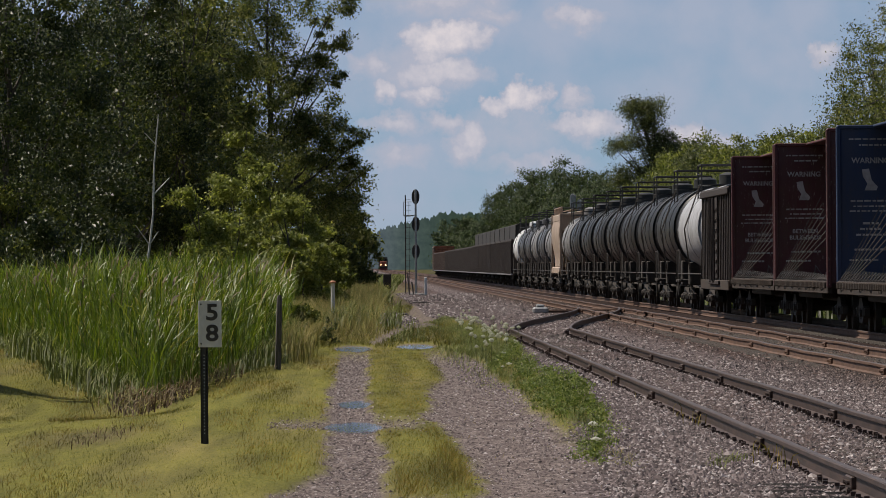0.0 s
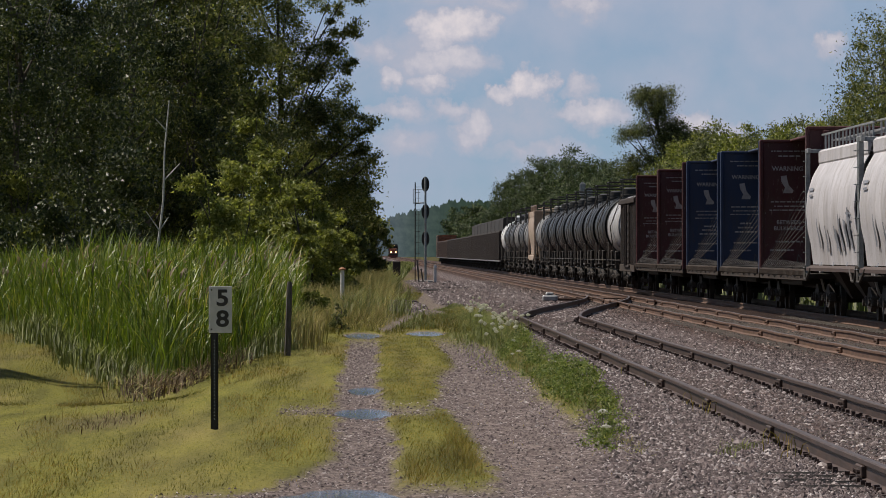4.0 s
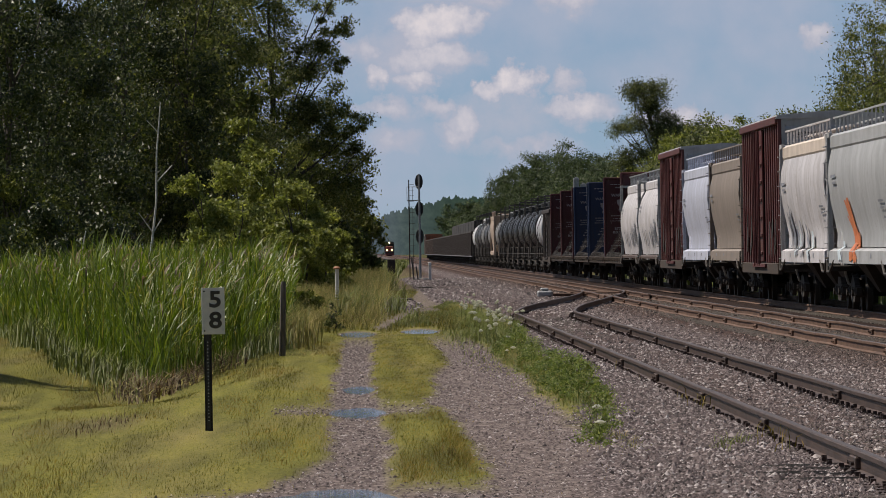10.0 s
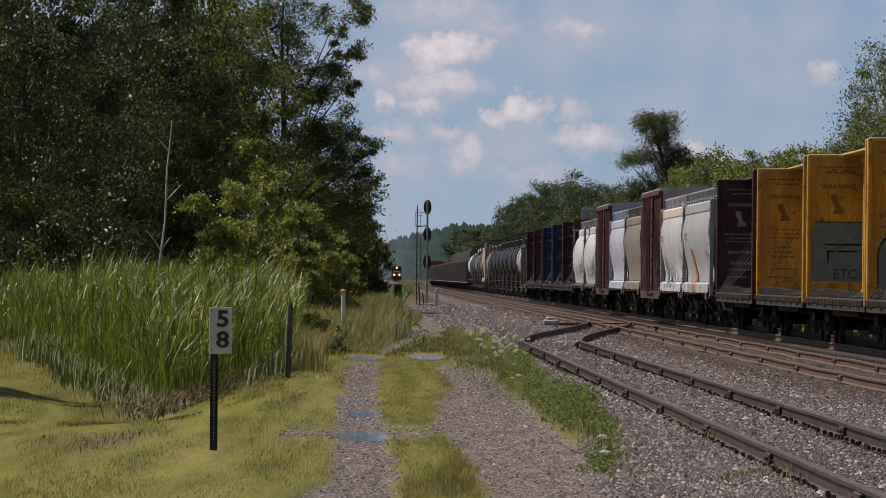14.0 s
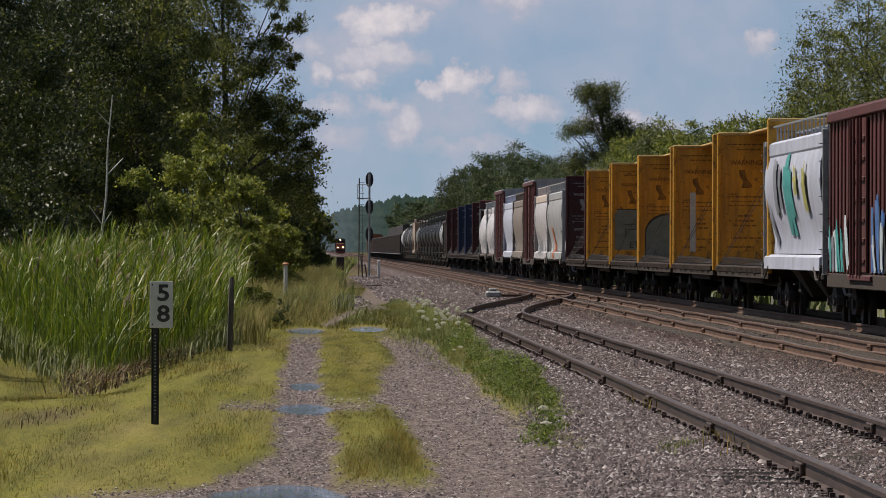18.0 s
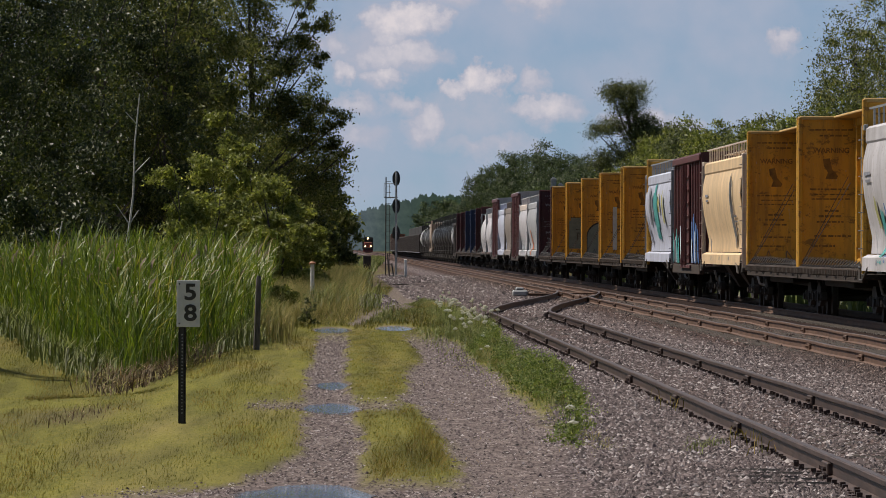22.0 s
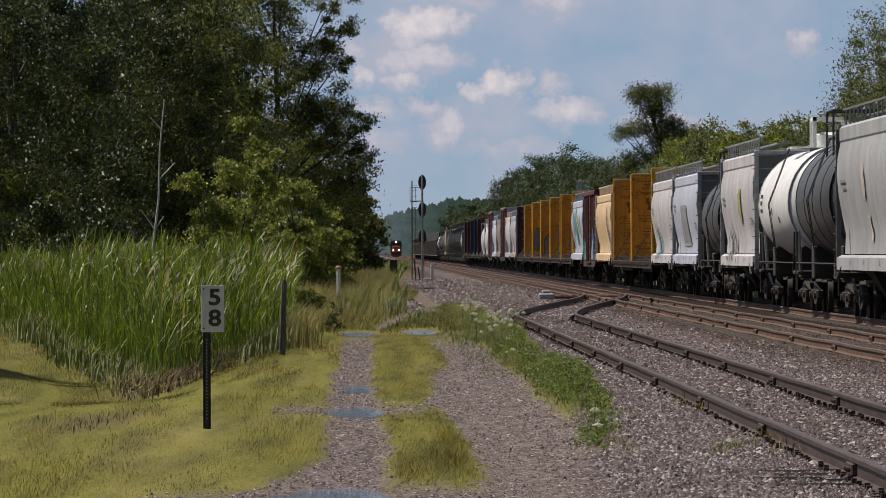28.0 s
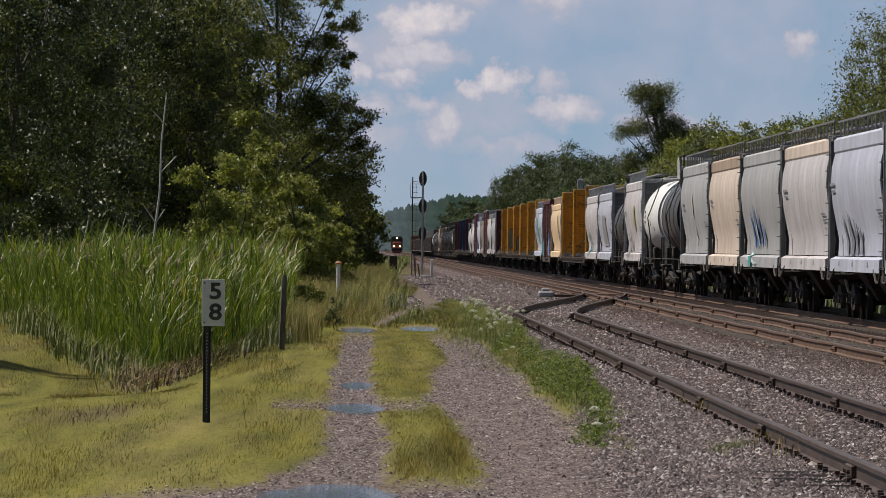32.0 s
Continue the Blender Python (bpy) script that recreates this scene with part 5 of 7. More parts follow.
def signal_mast(name, label, x, y, tall, heads, scale=1.0, facing=1):
    ob = thing(name, label, "railway signal", at=(x, y, 0))
    part("footing", Build().box(-0.45, 0.45, -0.4, 0.4, -0.1, 0.12, 0.03), plain("footing_concrete", (0.3, 0.29, 0.27), (0.42, 0.41, 0.39), 6, 0.9), ob, "grey concrete base")
    part("mast", Build().tube((0, 0, 0.1), (0, 0, tall), 0.075, 0.06, n=12), GALVANISED, ob, smooth=True)
    for z in heads:
        head = part("signal_head", Build().loft([[(0.235 * math.cos(a) * k, 0.12 + dy, z + 0.45 * math.sin(a) * k) for a in np.linspace(0, 2 * math.pi, 25)[:-1]] for dy, k in ((0, 0.97), (0.02, 1.0), (0.05, 1.0))], caps=True), BLACK_PAINT, ob, "oval black target board")
        part("lamp_case", Build().tube((0, 0.17, z), (0, 0.34, z), 0.16, 0.13, n=12).box(-0.12, 0.12, 0.17, 0.3, z - 0.26, z + 0.3, 0.03), BLACK_PAINT, head)
        part("hood", Build().tube((0, 0.34, z), (0, 0.62, z + 0.02), 0.13, 0.13, n=12, caps=False), BLACK_PAINT, head)
        part("lens", Build().tube((0, 0.345, z), (0, 0.355, z), 0.075, n=12), BLACK_PAINT, head)
    ladder = Build()
    for u in (-0.62, -0.40):
        ladder.tube((u, 0.25, 0.1), (u * 0.98, 0.12, tall - (0.35 if u < -0.5 else 2.0)), 0.035 if u < -0.5 else 0.014, n=6)
    k = 0.4
    while k < tall - 0.4:
        ladder.tube((-0.62, 0.24 - 0.02 * k, k), (-0.30, 0.24 - 0.02 * k, k), 0.012, n=5)
        k += 0.33
    part("ladder", ladder, DARK_STEEL, ob)
    cage = Build()
    for z in (tall - 1.55, tall - 0.75):
        cage.rod([(-0.05, 0.05, z), (-0.72, 0.2, z), (-0.72, 0.75, z), (-0.05, 0.75, z), (-0.05, 0.05, z)], 0.016, 5)
    for u, v in ((-0.72, 0.2), (-0.72, 0.75), (-0.4, 0.2)):
        cage.tube((u, v, tall - 1.55), (u, v, tall - 0.75), 0.016, n=5)
    part("platform_rail", cage, GALVANISED, ob)
    part("platform", Build().box(-0.72, 0.1, 0.12, 0.75, tall - 1.6, tall - 1.56), GALVANISED, ob)
    return ob


signal_mast("signal_mast", "three-headed searchlight signal mast with ladder and platform", 3.45, 412, 6.3, (5.85, 4.22, 2.6))
for u in (-0.55, -0.30):
    stake = thing("signal_cable_post", "leaning dark cable post at the signal's foot", "post", at=(3.6 + u, 411, 0))
    part("shaft", Build().tube((0, 0, 0), (-0.12, 0, 1.35 if u < -0.4 else 0.8), 0.045, n=8), POST_WOOD, stake)
slab = thing("cable_lid", "dark flat cable pit lid in the gravel", "lid", at=(2.9, 322, 0))
part("plate", Build().box(-0.35, 0.35, -1.2, 1.2, -0.05, 0.06, 0.02), DARK_STEEL, slab)

# masts on the far side of the tracks
for x, h in ((18.35, 8.1), (18.95, 7.6)):
    pole = thing("steel_mast", "grey steel mast beyond the tracks", "mast", "steel masts beyond the tracks", at=(x, 590, -0.3))
    part("shaft", Build().tube((0, 0, 0), (0, 0, h), 0.14, 0.12, n=10), GALVANISED, pole, smooth=True)
    part("top_box", Build().box(-0.24, 0.24, -0.2, 0.2, h - 1.2, h - 0.1, 0.03), GALVANISED, pole)

# splintered lengths of old tie beside the siding
r = random.Random(5)
for x, y, l in ((3.35, 54.2, 0.5), (3.55, 53.5, 0.7), (3.25, 52.6, 0.55), (3.6, 52.2, 0.6), (3.4, 51.2, 0.7), (3.75, 54.6, 0.4), (4.6, 58.0, 0.6)):
    bit = thing("broken_tie", "dark splintered length of old wooden tie in the ballast", "timber", "broken ties beside the siding", at=(x, y, float(height(np.array(x), np.array(y))) + 0.012))
    bit.rotation_euler = (0, 0, r.uniform(-0.35, 0.15))
    b = Build().loft([[(u * l, -0.05 * w, -0.01), (u * l + 0.02, 0.05 * w, -0.01), (u * l, 0.045 * w, 0.010 * w), (u * l - 0.01, -0.04 * w, 0.013 * w)] for u, w in ((-0.5, 0.4), (-0.42, 0.9), (0.0, 1.1), (0.4, 0.8), (0.5, 0.3))], caps=True)
    part("timber", b, POST_WOOD, bit)

# ---- sky backdrop with drifting fair-weather clouds, far behind everything ----
SKY_Y = 4600.0
SKYCARD = bpy.data.materials.new("cloudy_sky")
SKYCARD.use_nodes = True
st = SKYCARD.node_tree
st.nodes.clear()
out = st.nodes.new("ShaderNodeOutputMaterial")
emit = st.nodes.new("ShaderNodeEmission")
st.links.new(emit.outputs[0], out.inputs[0])


def math_node(op, a, b=None, c=None):
    n = st.nodes.new("ShaderNodeMath")
    n.operation = op
    for value, socket in zip((a, b, c), n.inputs):
        if isinstance(value, bpy.types.NodeSocket):
            st.links.new(value, socket)
        elif value is not None:
            socket.default_value = value
    return n.outputs[0]


coords = st.nodes.new("ShaderNodeTexCoord").outputs["Object"]
axes = st.nodes.new("ShaderNodeSeparateXYZ")
st.links.new(coords, axes.inputs[0])
warp = st.nodes.new("ShaderNodeTexNoise")
warp.inputs["Scale"].default_value, warp.inputs["Detail"].default_value, warp.inputs["Roughness"].default_value = 0.05, 6, 0.58
st.links.new(coords, warp.inputs["Vector"])
wsep = st.nodes.new("ShaderNodeSeparateColor")
st.links.new(warp.outputs[1], wsep.inputs[0])
px_ = math_node("ADD", axes.outputs[0], math_node("MULTIPLY", math_node("SUBTRACT", wsep.outputs[0], 0.5), 46.0))
pz_ = math_node("ADD", axes.outputs[2], math_node("MULTIPLY", math_node("SUBTRACT", wsep.outputs[1], 0.5), 32.0))
# centre across, centre up, half width, half height, brightness; metres on the backdrop
CLOUDS = [(49, 147, 13, 9, 1.0), (64, 152, 16, 9, 1.0), (40, 149, 9, 6, 0.8), (54, 128, 22, 8, 0.75), (22, 115, 7, 7, 0.8), (46, 114, 9, 6, 0.8), (110, 110, 11, 9, 1.0), (97, 105, 9, 5, 0.8), (150, 93, 20, 7, 0.75), (146, 110, 9, 6, 0.55),
          (74, 82, 10, 10, 0.7), (57, 96, 9, 6, 0.5), (22, 95, 14, 5, 0.5), (146, 164, 13, 6, 0.55), (92, 167, 15, 5, 0.45), (312, 142, 8, 6, 0.7), (216, 85, 18, 7, 0.7), (118, 68, 26, 6, 0.4), (28, 74, 16, 6, 0.4), (100, 88, 28, 14, 0.3), (35, 128, 22, 16, 0.35), (60, 178, 30, 8, 0.5), (10, 132, 10, 8, 0.5), (240, 80, 14, 6, 0.5)]
light = None
for cx, cz, hw, hh, power in CLOUDS:
    dx_ = math_node("MULTIPLY", math_node("SUBTRACT", px_, float(cx)), 1.0 / (1.3 * hw))
    dz_ = math_node("MULTIPLY", math_node("SUBTRACT", pz_, float(cz)), 1.0 / (1.3 * hh))
    d2 = math_node("ADD", math_node("MULTIPLY", dx_, dx_), math_node("MULTIPLY", dz_, dz_))
    # flat, shaded bases and bright tops
    lit = math_node("MULTIPLY_ADD", dz_, 0.28, 0.72)
    m = math_node("MULTIPLY", math_node("MAXIMUM", math_node("SUBTRACT", 1.0, math_node("MULTIPLY", d2, 0.55)), 0.0), power)
    m = math_node("MULTIPLY", m, math_node("MAXIMUM", lit, 0.0))
    light = m if light is None else math_node("MAXIMUM", light, m)
veil = st.nodes.new("ShaderNodeTexNoise")
veil.inputs["Scale"].default_value, veil.inputs["Detail"].default_value = 0.016, 5
st.links.new(coords, veil.inputs["Vector"])
puff = st.nodes.new("ShaderNodeTexNoise")
puff.inputs["Scale"].default_value, puff.inputs["Detail"].default_value, puff.inputs["Roughness"].default_value = 0.09, 6, 0.6
st.links.new(coords, puff.inputs["Vector"])
body = math_node("MULTIPLY", light, math_node("MULTIPLY_ADD", puff.outputs[0], 1.5, 0.25))
blue = ramp(st, math_node("MULTIPLY", axes.outputs[2], 1 / 200.0), [(0.0, (0.31, 0.415, 0.50)), (0.35, (0.275, 0.395, 0.52)), (1.0, (0.235, 0.35, 0.51))])
blue = mixed(st, "MIX", ramp(st, veil.outputs[0], [(0.33, (0, 0, 0)), (0.62, (0.8, 0.8, 0.8))]), blue, (0.385, 0.43, 0.545))
shade = mixed(st, "MIX", ramp(st, body, [(0.01, (0, 0, 0)), (0.32, (0.85, 0.85, 0.85))]), blue, (0.45, 0.455, 0.54))
shade = mixed(st, "MIX", ramp(st, body, [(0.28, (0, 0, 0)), (0.80, (1, 1, 1))]), shade, (0.70, 0.645, 0.67))
st.links.new(shade, emit.inputs[0])
emit.inputs[1].default_value = 1.0
backdrop = new("backdrop", Build().face((-2600, 0, -60), (2600, 0, -60), (2600, 0, 700), (-2600, 0, 700)).mesh("backdrop", SKYCARD))
backdrop.location = (0, SKY_Y, 0)
tagged(backdrop, "pale blue summer sky with drifting white cumulus clouds", "sky", kind="structure")


# ---- freight cars: length along y, rail top at z = 0 in the car's own space ----
HOPPER_TRUCK = {}


def truck_meshes():
    if HOPPER_TRUCK:
        return HOPPER_TRUCK
    f = Build()
    for s in (-1, 1):
        x0, x1 = (s * 1.0 - 0.06, s * 1.0 + 0.06)
        f.loft([[(x, y, z) for y, z in ((-1.15, 0.55), (-1.15, 0.38), (-0.75, 0.38), (-0.45, 0.22), (0.45, 0.22), (0.75, 0.38), (1.15, 0.38), (1.15, 0.55), (0.7, 0.6), (0.35, 0.78), (-0.35, 0.78), (-0.7, 0.6))] for x in (x0, x1)], caps=True)
        for y in (-0.18, 0.0, 0.18):
            f.tube((s * 1.0, y, 0.3), (s * 1.0, y, 0.56), 0.075, n=8)
        for y in (-0.88, 0.88):
            f.box(s * 1.0 - 0.1, s * 1.0 + 0.1, y - 0.16, y + 0.16, 0.34, 0.58, 0.03)
            f.tube((s * 1.09, y, 0.44), (s * 1.15, y, 0.44), 0.085, n=8)
    f.box(-1.0, 1.0, -0.2, 0.2, 0.5, 0.76, 0.03)
    HOPPER_TRUCK["frame"] = f.mesh("truck_frame", DARK_STEEL)
    w = Build()
    w.tube((-1.0, 0, 0.42), (1.0, 0, 0.42), 0.08, n=8)
    for s in (-1, 1):
        w.tube((s * 0.68, 0, 0.42), (s * 0.71, 0, 0.42), 0.45, n=14).tube((s * 0.71, 0, 0.42), (s * 0.81, 0, 0.42), 0.42, 0.415, n=14)
        w.tube((s * 0.81, 0, 0.42), (s * 0.83, 0, 0.42), 0.16, 0.12, n=12)
    HOPPER_TRUCK["wheelset"] = w.mesh("wheelset", DARK_STEEL, True)
    c = Build().box(-0.09, 0.09, -0.35, 0.35, 0.72, 0.92, 0.02).box(-0.16, 0.16, 0.28, 0.62, 0.66, 0.98, 0.05)
    HOPPER_TRUCK["coupler"] = c.mesh("coupler", DARK_STEEL)
    return HOPPER_TRUCK


def running_gear(ob, length, inset):
    tm = truck_meshes()
    for s in (-1, 1):
        t = part("truck", tm["frame"], DARK_STEEL, ob)
        t.location = (0, s * (length / 2 - inset), 0)
        for y in (-0.88, 0.88):
            w = part("wheelset", tm["wheelset"], RUSTY_RAIL, t)
            w.location = (0, y, 0)
        c = part("coupler", tm["coupler"], DARK_STEEL, ob)
        c.location = (0, s * (length / 2 - 0.05), 0)
        c.rotation_euler = (0, 0, 0 if s > 0 else math.pi)


def ladder_at(ob, x, y, z0, z1, mat, along_y, wide=0.42):
    """Grab irons up a corner; along_y: on the side, else on the end."""
    b = Build()
    if along_y:
        b.rod([(0, -wide / 2, 0), (-0.07, -wide / 2, 0), (-0.07, wide / 2, 0), (0, wide / 2, 0)], 0.014, 4)
    else:
        b.rod([(-wide / 2, 0, 0), (-wide / 2, -0.07, 0), (wide / 2, -0.07, 0), (wide / 2, 0, 0)], 0.014, 4)
    iron = b.mesh("grab_iron", mat)
    z = z0
    while z < z1:
        part("grab_iron", iron, mat, ob).location = (x, y, z)
        z += 0.38


def tag_strokes(ob, place, rows, name="spray_paint"):
    """Spray-painted strokes: strips that follow the side."""
    layer = 0
    for mat, strokes in rows:
        jig = random.Random(len(strokes) * 31 + int(strokes[0][0] * 10))
        scribble = []
        for y0, z0, y1, z1, w in strokes:
            for k in range(6):
                dy, dz = jig.uniform(-0.5, 0.5) * w, jig.uniform(-0.3, 0.12)
                scribble.append((y0 + dy, min(z0 + dz, 4.0), y1 + jig.uniform(-0.6, 0.6) * w, z1 - dz * jig.uniform(0, 0.5), w * jig.uniform(0.35, 0.95)))
        for y0, z0, y1, z1, w in scribble:
            z1 = max(1.12, z1)
            n = 7
            a, d = [], []
            for i in range(n + 1):
                s = i / n
                wob = 0.10 * math.sin(5 * s + y0 * 7)
                ww = w * (0.55 + 0.45 * math.sin(math.pi * min(1, 0.15 + s * 0.8)))
                y, z = y0 + (y1 - y0) * s + wob, z0 + (z1 - z0) * s
                for edge, yy in ((a, y - ww / 2), (d, y + ww / 2)):
                    p = place(yy, z)
                    edge.append((p[0] - 0.0009 * layer, p[1], p[2]))
            layer += 1
            part(name, Build().loft([a, d], closed=False), mat, ob, "spray-painted graffiti")


TEAL = plain("teal_spray", (0.03, 0.22, 0.22), (0.07, 0.36, 0.34), 4, 0.6)
BLUE_SPRAY = plain("blue_spray", (0.025, 0.08, 0.28), (0.08, 0.19, 0.45), 4, 0.6)
GREY_SPRAY = plain("grey_spray", (0.13, 0.14, 0.17), (0.28, 0.29, 0.33), 4, 0.6)
PALE_SPRAY = plain("pale_spray", (0.42, 0.50, 0.56), (0.62, 0.68, 0.72), 4, 0.6)
ORANGE_SPRAY = plain("orange_spray", (0.45, 0.10, 0.03), (0.65, 0.22, 0.08), 4, 0.6)
YELLOW_SPRAY = plain("yellow_spray", (0.30, 0.30, 0.08), (0.45, 0.42, 0.14), 4, 0.6)

HOPPER_SIDE = [(1.50, 1.02), (1.50, 1.10), (1.47, 1.42), (1.31, 1.48), (1.29, 1.80), (1.36, 2.15), (1.45, 2.6), (1.50, 3.05), (1.48, 3.45), (1.40, 3.80), (1.38, 3.86), (1.38, 4.08), (1.32, 4.12)]
ROUND_SIDE = [(1.50, 1.02), (1.50, 1.10), (1.40, 1.22), (1.33, 1.28), (1.39, 1.80), (1.47, 2.15), (1.51, 2.6), (1.47, 3.05), (1.35, 3.45), (1.16, 3.80), (1.12, 3.86), (1.12, 4.08), (1.06, 4.12)]


def side_x(z, shape):
    for (x0, z0), (x1, z1) in zip(shape, shape[1:]):
        if z0 <= z <= z1:
            return x0 + (x1 - x0) * (z - z0) / max(1e-6, z1 - z0)
    return shape[-1][0]


def hopper(label, length, mat, tall=4.55, band=None, end_mat=None, rail_mat=None, graffiti=(), marks=(), ribs=0, split=False, eave=None, shape=HOPPER_SIDE):
    """Covered hopper: bulging side sheets, flared sill, peaked roof with walkway, sloped ends, corner posts and ladders."""
    ob = thing("covered_hopper", label, "freight car", "cars of the freight train")
    k = (tall - 0.45) / 4.10
    prof = [(x, z * k if z > 1.6 else z) for x, z in shape]
    w = prof[9][0]
    h = length / 2 - 0.75
    end_mat, rail_mat, band = end_mat or mat, rail_mat or mat, band or mat
    cuts = [(-h, h)] if not split else [(-h, -0.35), (0.35, h)]
    for y0, y1 in cuts:
        for s in (-1, 1):
            side = Build()
            n = 10
            ring = [(x, z) for x, z in prof[3:10]]
            side.loft([[(s * x, y0 + (y1 - y0) * i / n, z) for x, z in ring] + [(s * (x - 0.03), y0 + (y1 - y0) * i / n, z) for x, z in ring[::-1]] for i in range(n + 1)], caps=True)
            if ribs:
                for i in range(1, ribs):
                    y = y0 + (y1 - y0) * i / ribs
                    side.loft([[(s * (x + d), y + u, z) for x, z in ring] for u, d in ((-0.05, -0.01), (-0.04, 0.022), (0.04, 0.022), (0.05, -0.01))], closed=False)
            part("side_sheet", side, mat, ob, smooth=True)
        for s in (-1, 1):
            b = Build().loft([[(s * x, y, z) for x, z in ((1.38, prof[3][1] - 0.02), (1.50, prof[3][1] - 0.08), (1.51, 1.12), (1.42, 1.12), (1.30, prof[3][1] - 0.08))] for y in (y0 - 0.02, y1 + 0.02)], caps=True)
            part("side_sill", b, band, ob)
            e = Build().loft([[(s * x, y, z) for x, z in ((w + 0.01, prof[9][1] - 0.02), (w + 0.03, prof[9][1] + 0.02), (w + 0.03, prof[11][1]), (w - 0.04, prof[12][1] + 0.02), (w - 0.10, prof[12][1]))] for y in (y0 - 0.03, y1 + 0.03)], caps=True)
            part("eave", e, eave or mat, ob)
    top = prof[12][1]
    roof = Build().loft([[(-w + 0.02, y, top), (-0.57 * w, y, top + 0.09), (0, y, top + 0.12), (0.57 * w, y, top + 0.09), (w - 0.02, y, top), (w - 0.12, y, top - 0.05), (-w + 0.12, y, top - 0.05)] for y in (-h - 0.03, h + 0.03)], caps=True)
    part("roof", roof, eave or mat, ob)
    for i in range(4):
        y = -h + (i + 0.5) * 2 * h / 4
        part("hatch", Build().box(-0.32, 0.32, y - 1.0, y + 1.0, top + 0.08, top + 0.2, 0.03), end_mat, ob)
    for s in (-1, 1):
        walkb = Build().box(s * 0.62 - 0.2, s * 0.62 + 0.2, -h - 0.3, h + 0.3, top + 0.25, top + 0.28)
        y = -h
        while y < h + 0.1:
            walkb.box(s * (w - 0.09) - 0.02, s * (w - 0.09) + 0.02, y - 0.03, y + 0.03, top, top + 0.40)
            y += 1.25
        walkb.box(s * (w - 0.09) - 0.025, s * (w - 0.09) + 0.025, -h - 0.3, h + 0.3, top + 0.38, top + 0.42)
        part("roof_walkway", walkb, rail_mat, ob, "slatted steel roof walkway")
    for s in (-1, 1):
        slope = Build().loft([[(x, s * (h - 0.05), top), (x, s * (h - 0.05), 3.3 * k), (x, s * (h - 1.9), 1.35), (x, s * (h - 1.98), 1.35), (x, s * (h - 0.16), 3.3 * k), (x, s * (h - 0.14), top)] for x in (-w + 0.08, w - 0.08)], caps=True)
        part("slope_sheet", slope, end_mat, ob)
        frame = Build()
        for c in (-1, 1):
            frame.box(c * 1.42 - 0.06, c * 1.42 + 0.06, s * (h + 0.62) - 0.06, s * (h + 0.62) + 0.06, 0.95, top + 0.05, 0.01)
            frame.box(c * 1.42 - 0.04, c * 1.42 + 0.04, min(s * h, s * (h + 0.62)), max(s * h, s * (h + 0.62)), top - 0.06, top + 0.06, 0.01)
        frame.box(-1.42, 1.42, s * (h + 0.62) - 0.05, s * (h + 0.62) + 0.05, top - 0.05, top + 0.05, 0.01)
        part("end_frame", frame, rail_mat, ob)
        part("end_platform", Build().box(-1.48, 1.48, s * (h + 0.45) - 0.28, s * (h + 0.45) + 0.28, 0.92, 1.06, 0.02), DARK_STEEL, ob)
        part("handrail", Build().rod([(-1.5, s * (h - 1.6), 1.18), (-1.53, s * (h - 0.5), 0.92), (-1.53, s * (h + 0.35), 0.92), (-1.5, s * (h + 0.6), 1.25)], 0.028, 6), DARK_STEEL, ob)
        part("brake_pipe", Build().rod([(-1.1, s * (h + 0.72), 1.0), (-1.0, s * (h + 0.8), 0.62), (-0.5, s * (h + 0.8), 0.5)], 0.03, 6), GALVANISED, ob)
        for c in (-1, 1):
            part("end_brace", Build().rod([(c * 1.2, s * (h - 0.1), 3.0), (c * 1.1, s * (h + 0.4), 1.05)], 0.05, 6), end_mat, ob)
    ladder_at(ob, -1.46, -h - 0.42, 1.2, top, rail_mat, True, 0.36)
    ladder_at(ob, -1.46, h + 0.42, 1.2, top, rail_mat, True, 0.36)
    ladder_at(ob, -1.15, -h - 0.69, 1.2, top, rail_mat, False, 0.5)
    for i in range(3):
        y = (i - 1) * 2 * h / 3.4
        bay = Build().loft([[(-1.25, y - 1.7, 1.45), (1.25, y - 1.7, 1.45), (1.25, y + 1.7, 1.45), (-1.25, y + 1.7, 1.45)], [(-0.6, y - 0.35, 0.45), (0.6, y - 0.35, 0.45), (0.6, y + 0.35, 0.45), (-0.6, y + 0.35, 0.45)]], caps=True)
        part("hopper_bay", bay, DARK_STEEL, ob)
    part("centre_sill", Build().box(-0.3, 0.3, -length / 2 + 0.3, length / 2 - 0.3, 0.72, 1.02, 0.02), DARK_STEEL, ob)
    running_gear(ob, length, 2.2)

    def place(y, z):
        return (-side_x(z / k if z > 1.6 else z, shape) * 1.0 - 0.028, y, z)

    if graffiti:
        tag_strokes(ob, place, graffiti)
    for mat2, strokes in marks:
        for y, z, dy, dz in strokes:
            part("stencil_bar", Build().face(place(y, z), place(y + dy, z), place(y + dy, z + dz), place(y, z + dz)), mat2, ob)
    return ob


BARS_DARK = [(GREY_SPRAY, [(6.2, 3.1, 1.6, 0.07), (6.2, 2.95, 1.2, 0.06), (-7.4, 2.45, 1.5, 0.05), (-7.4, 2.3, 1.2, 0.05), (-7.2, 2.1, 0.5, 0.05), (0.2, 1.25, 0.3, 0.1), (4.5, 1.25, 0.3, 0.1), (-4.5, 1.25, 0.3, 0.1)])]


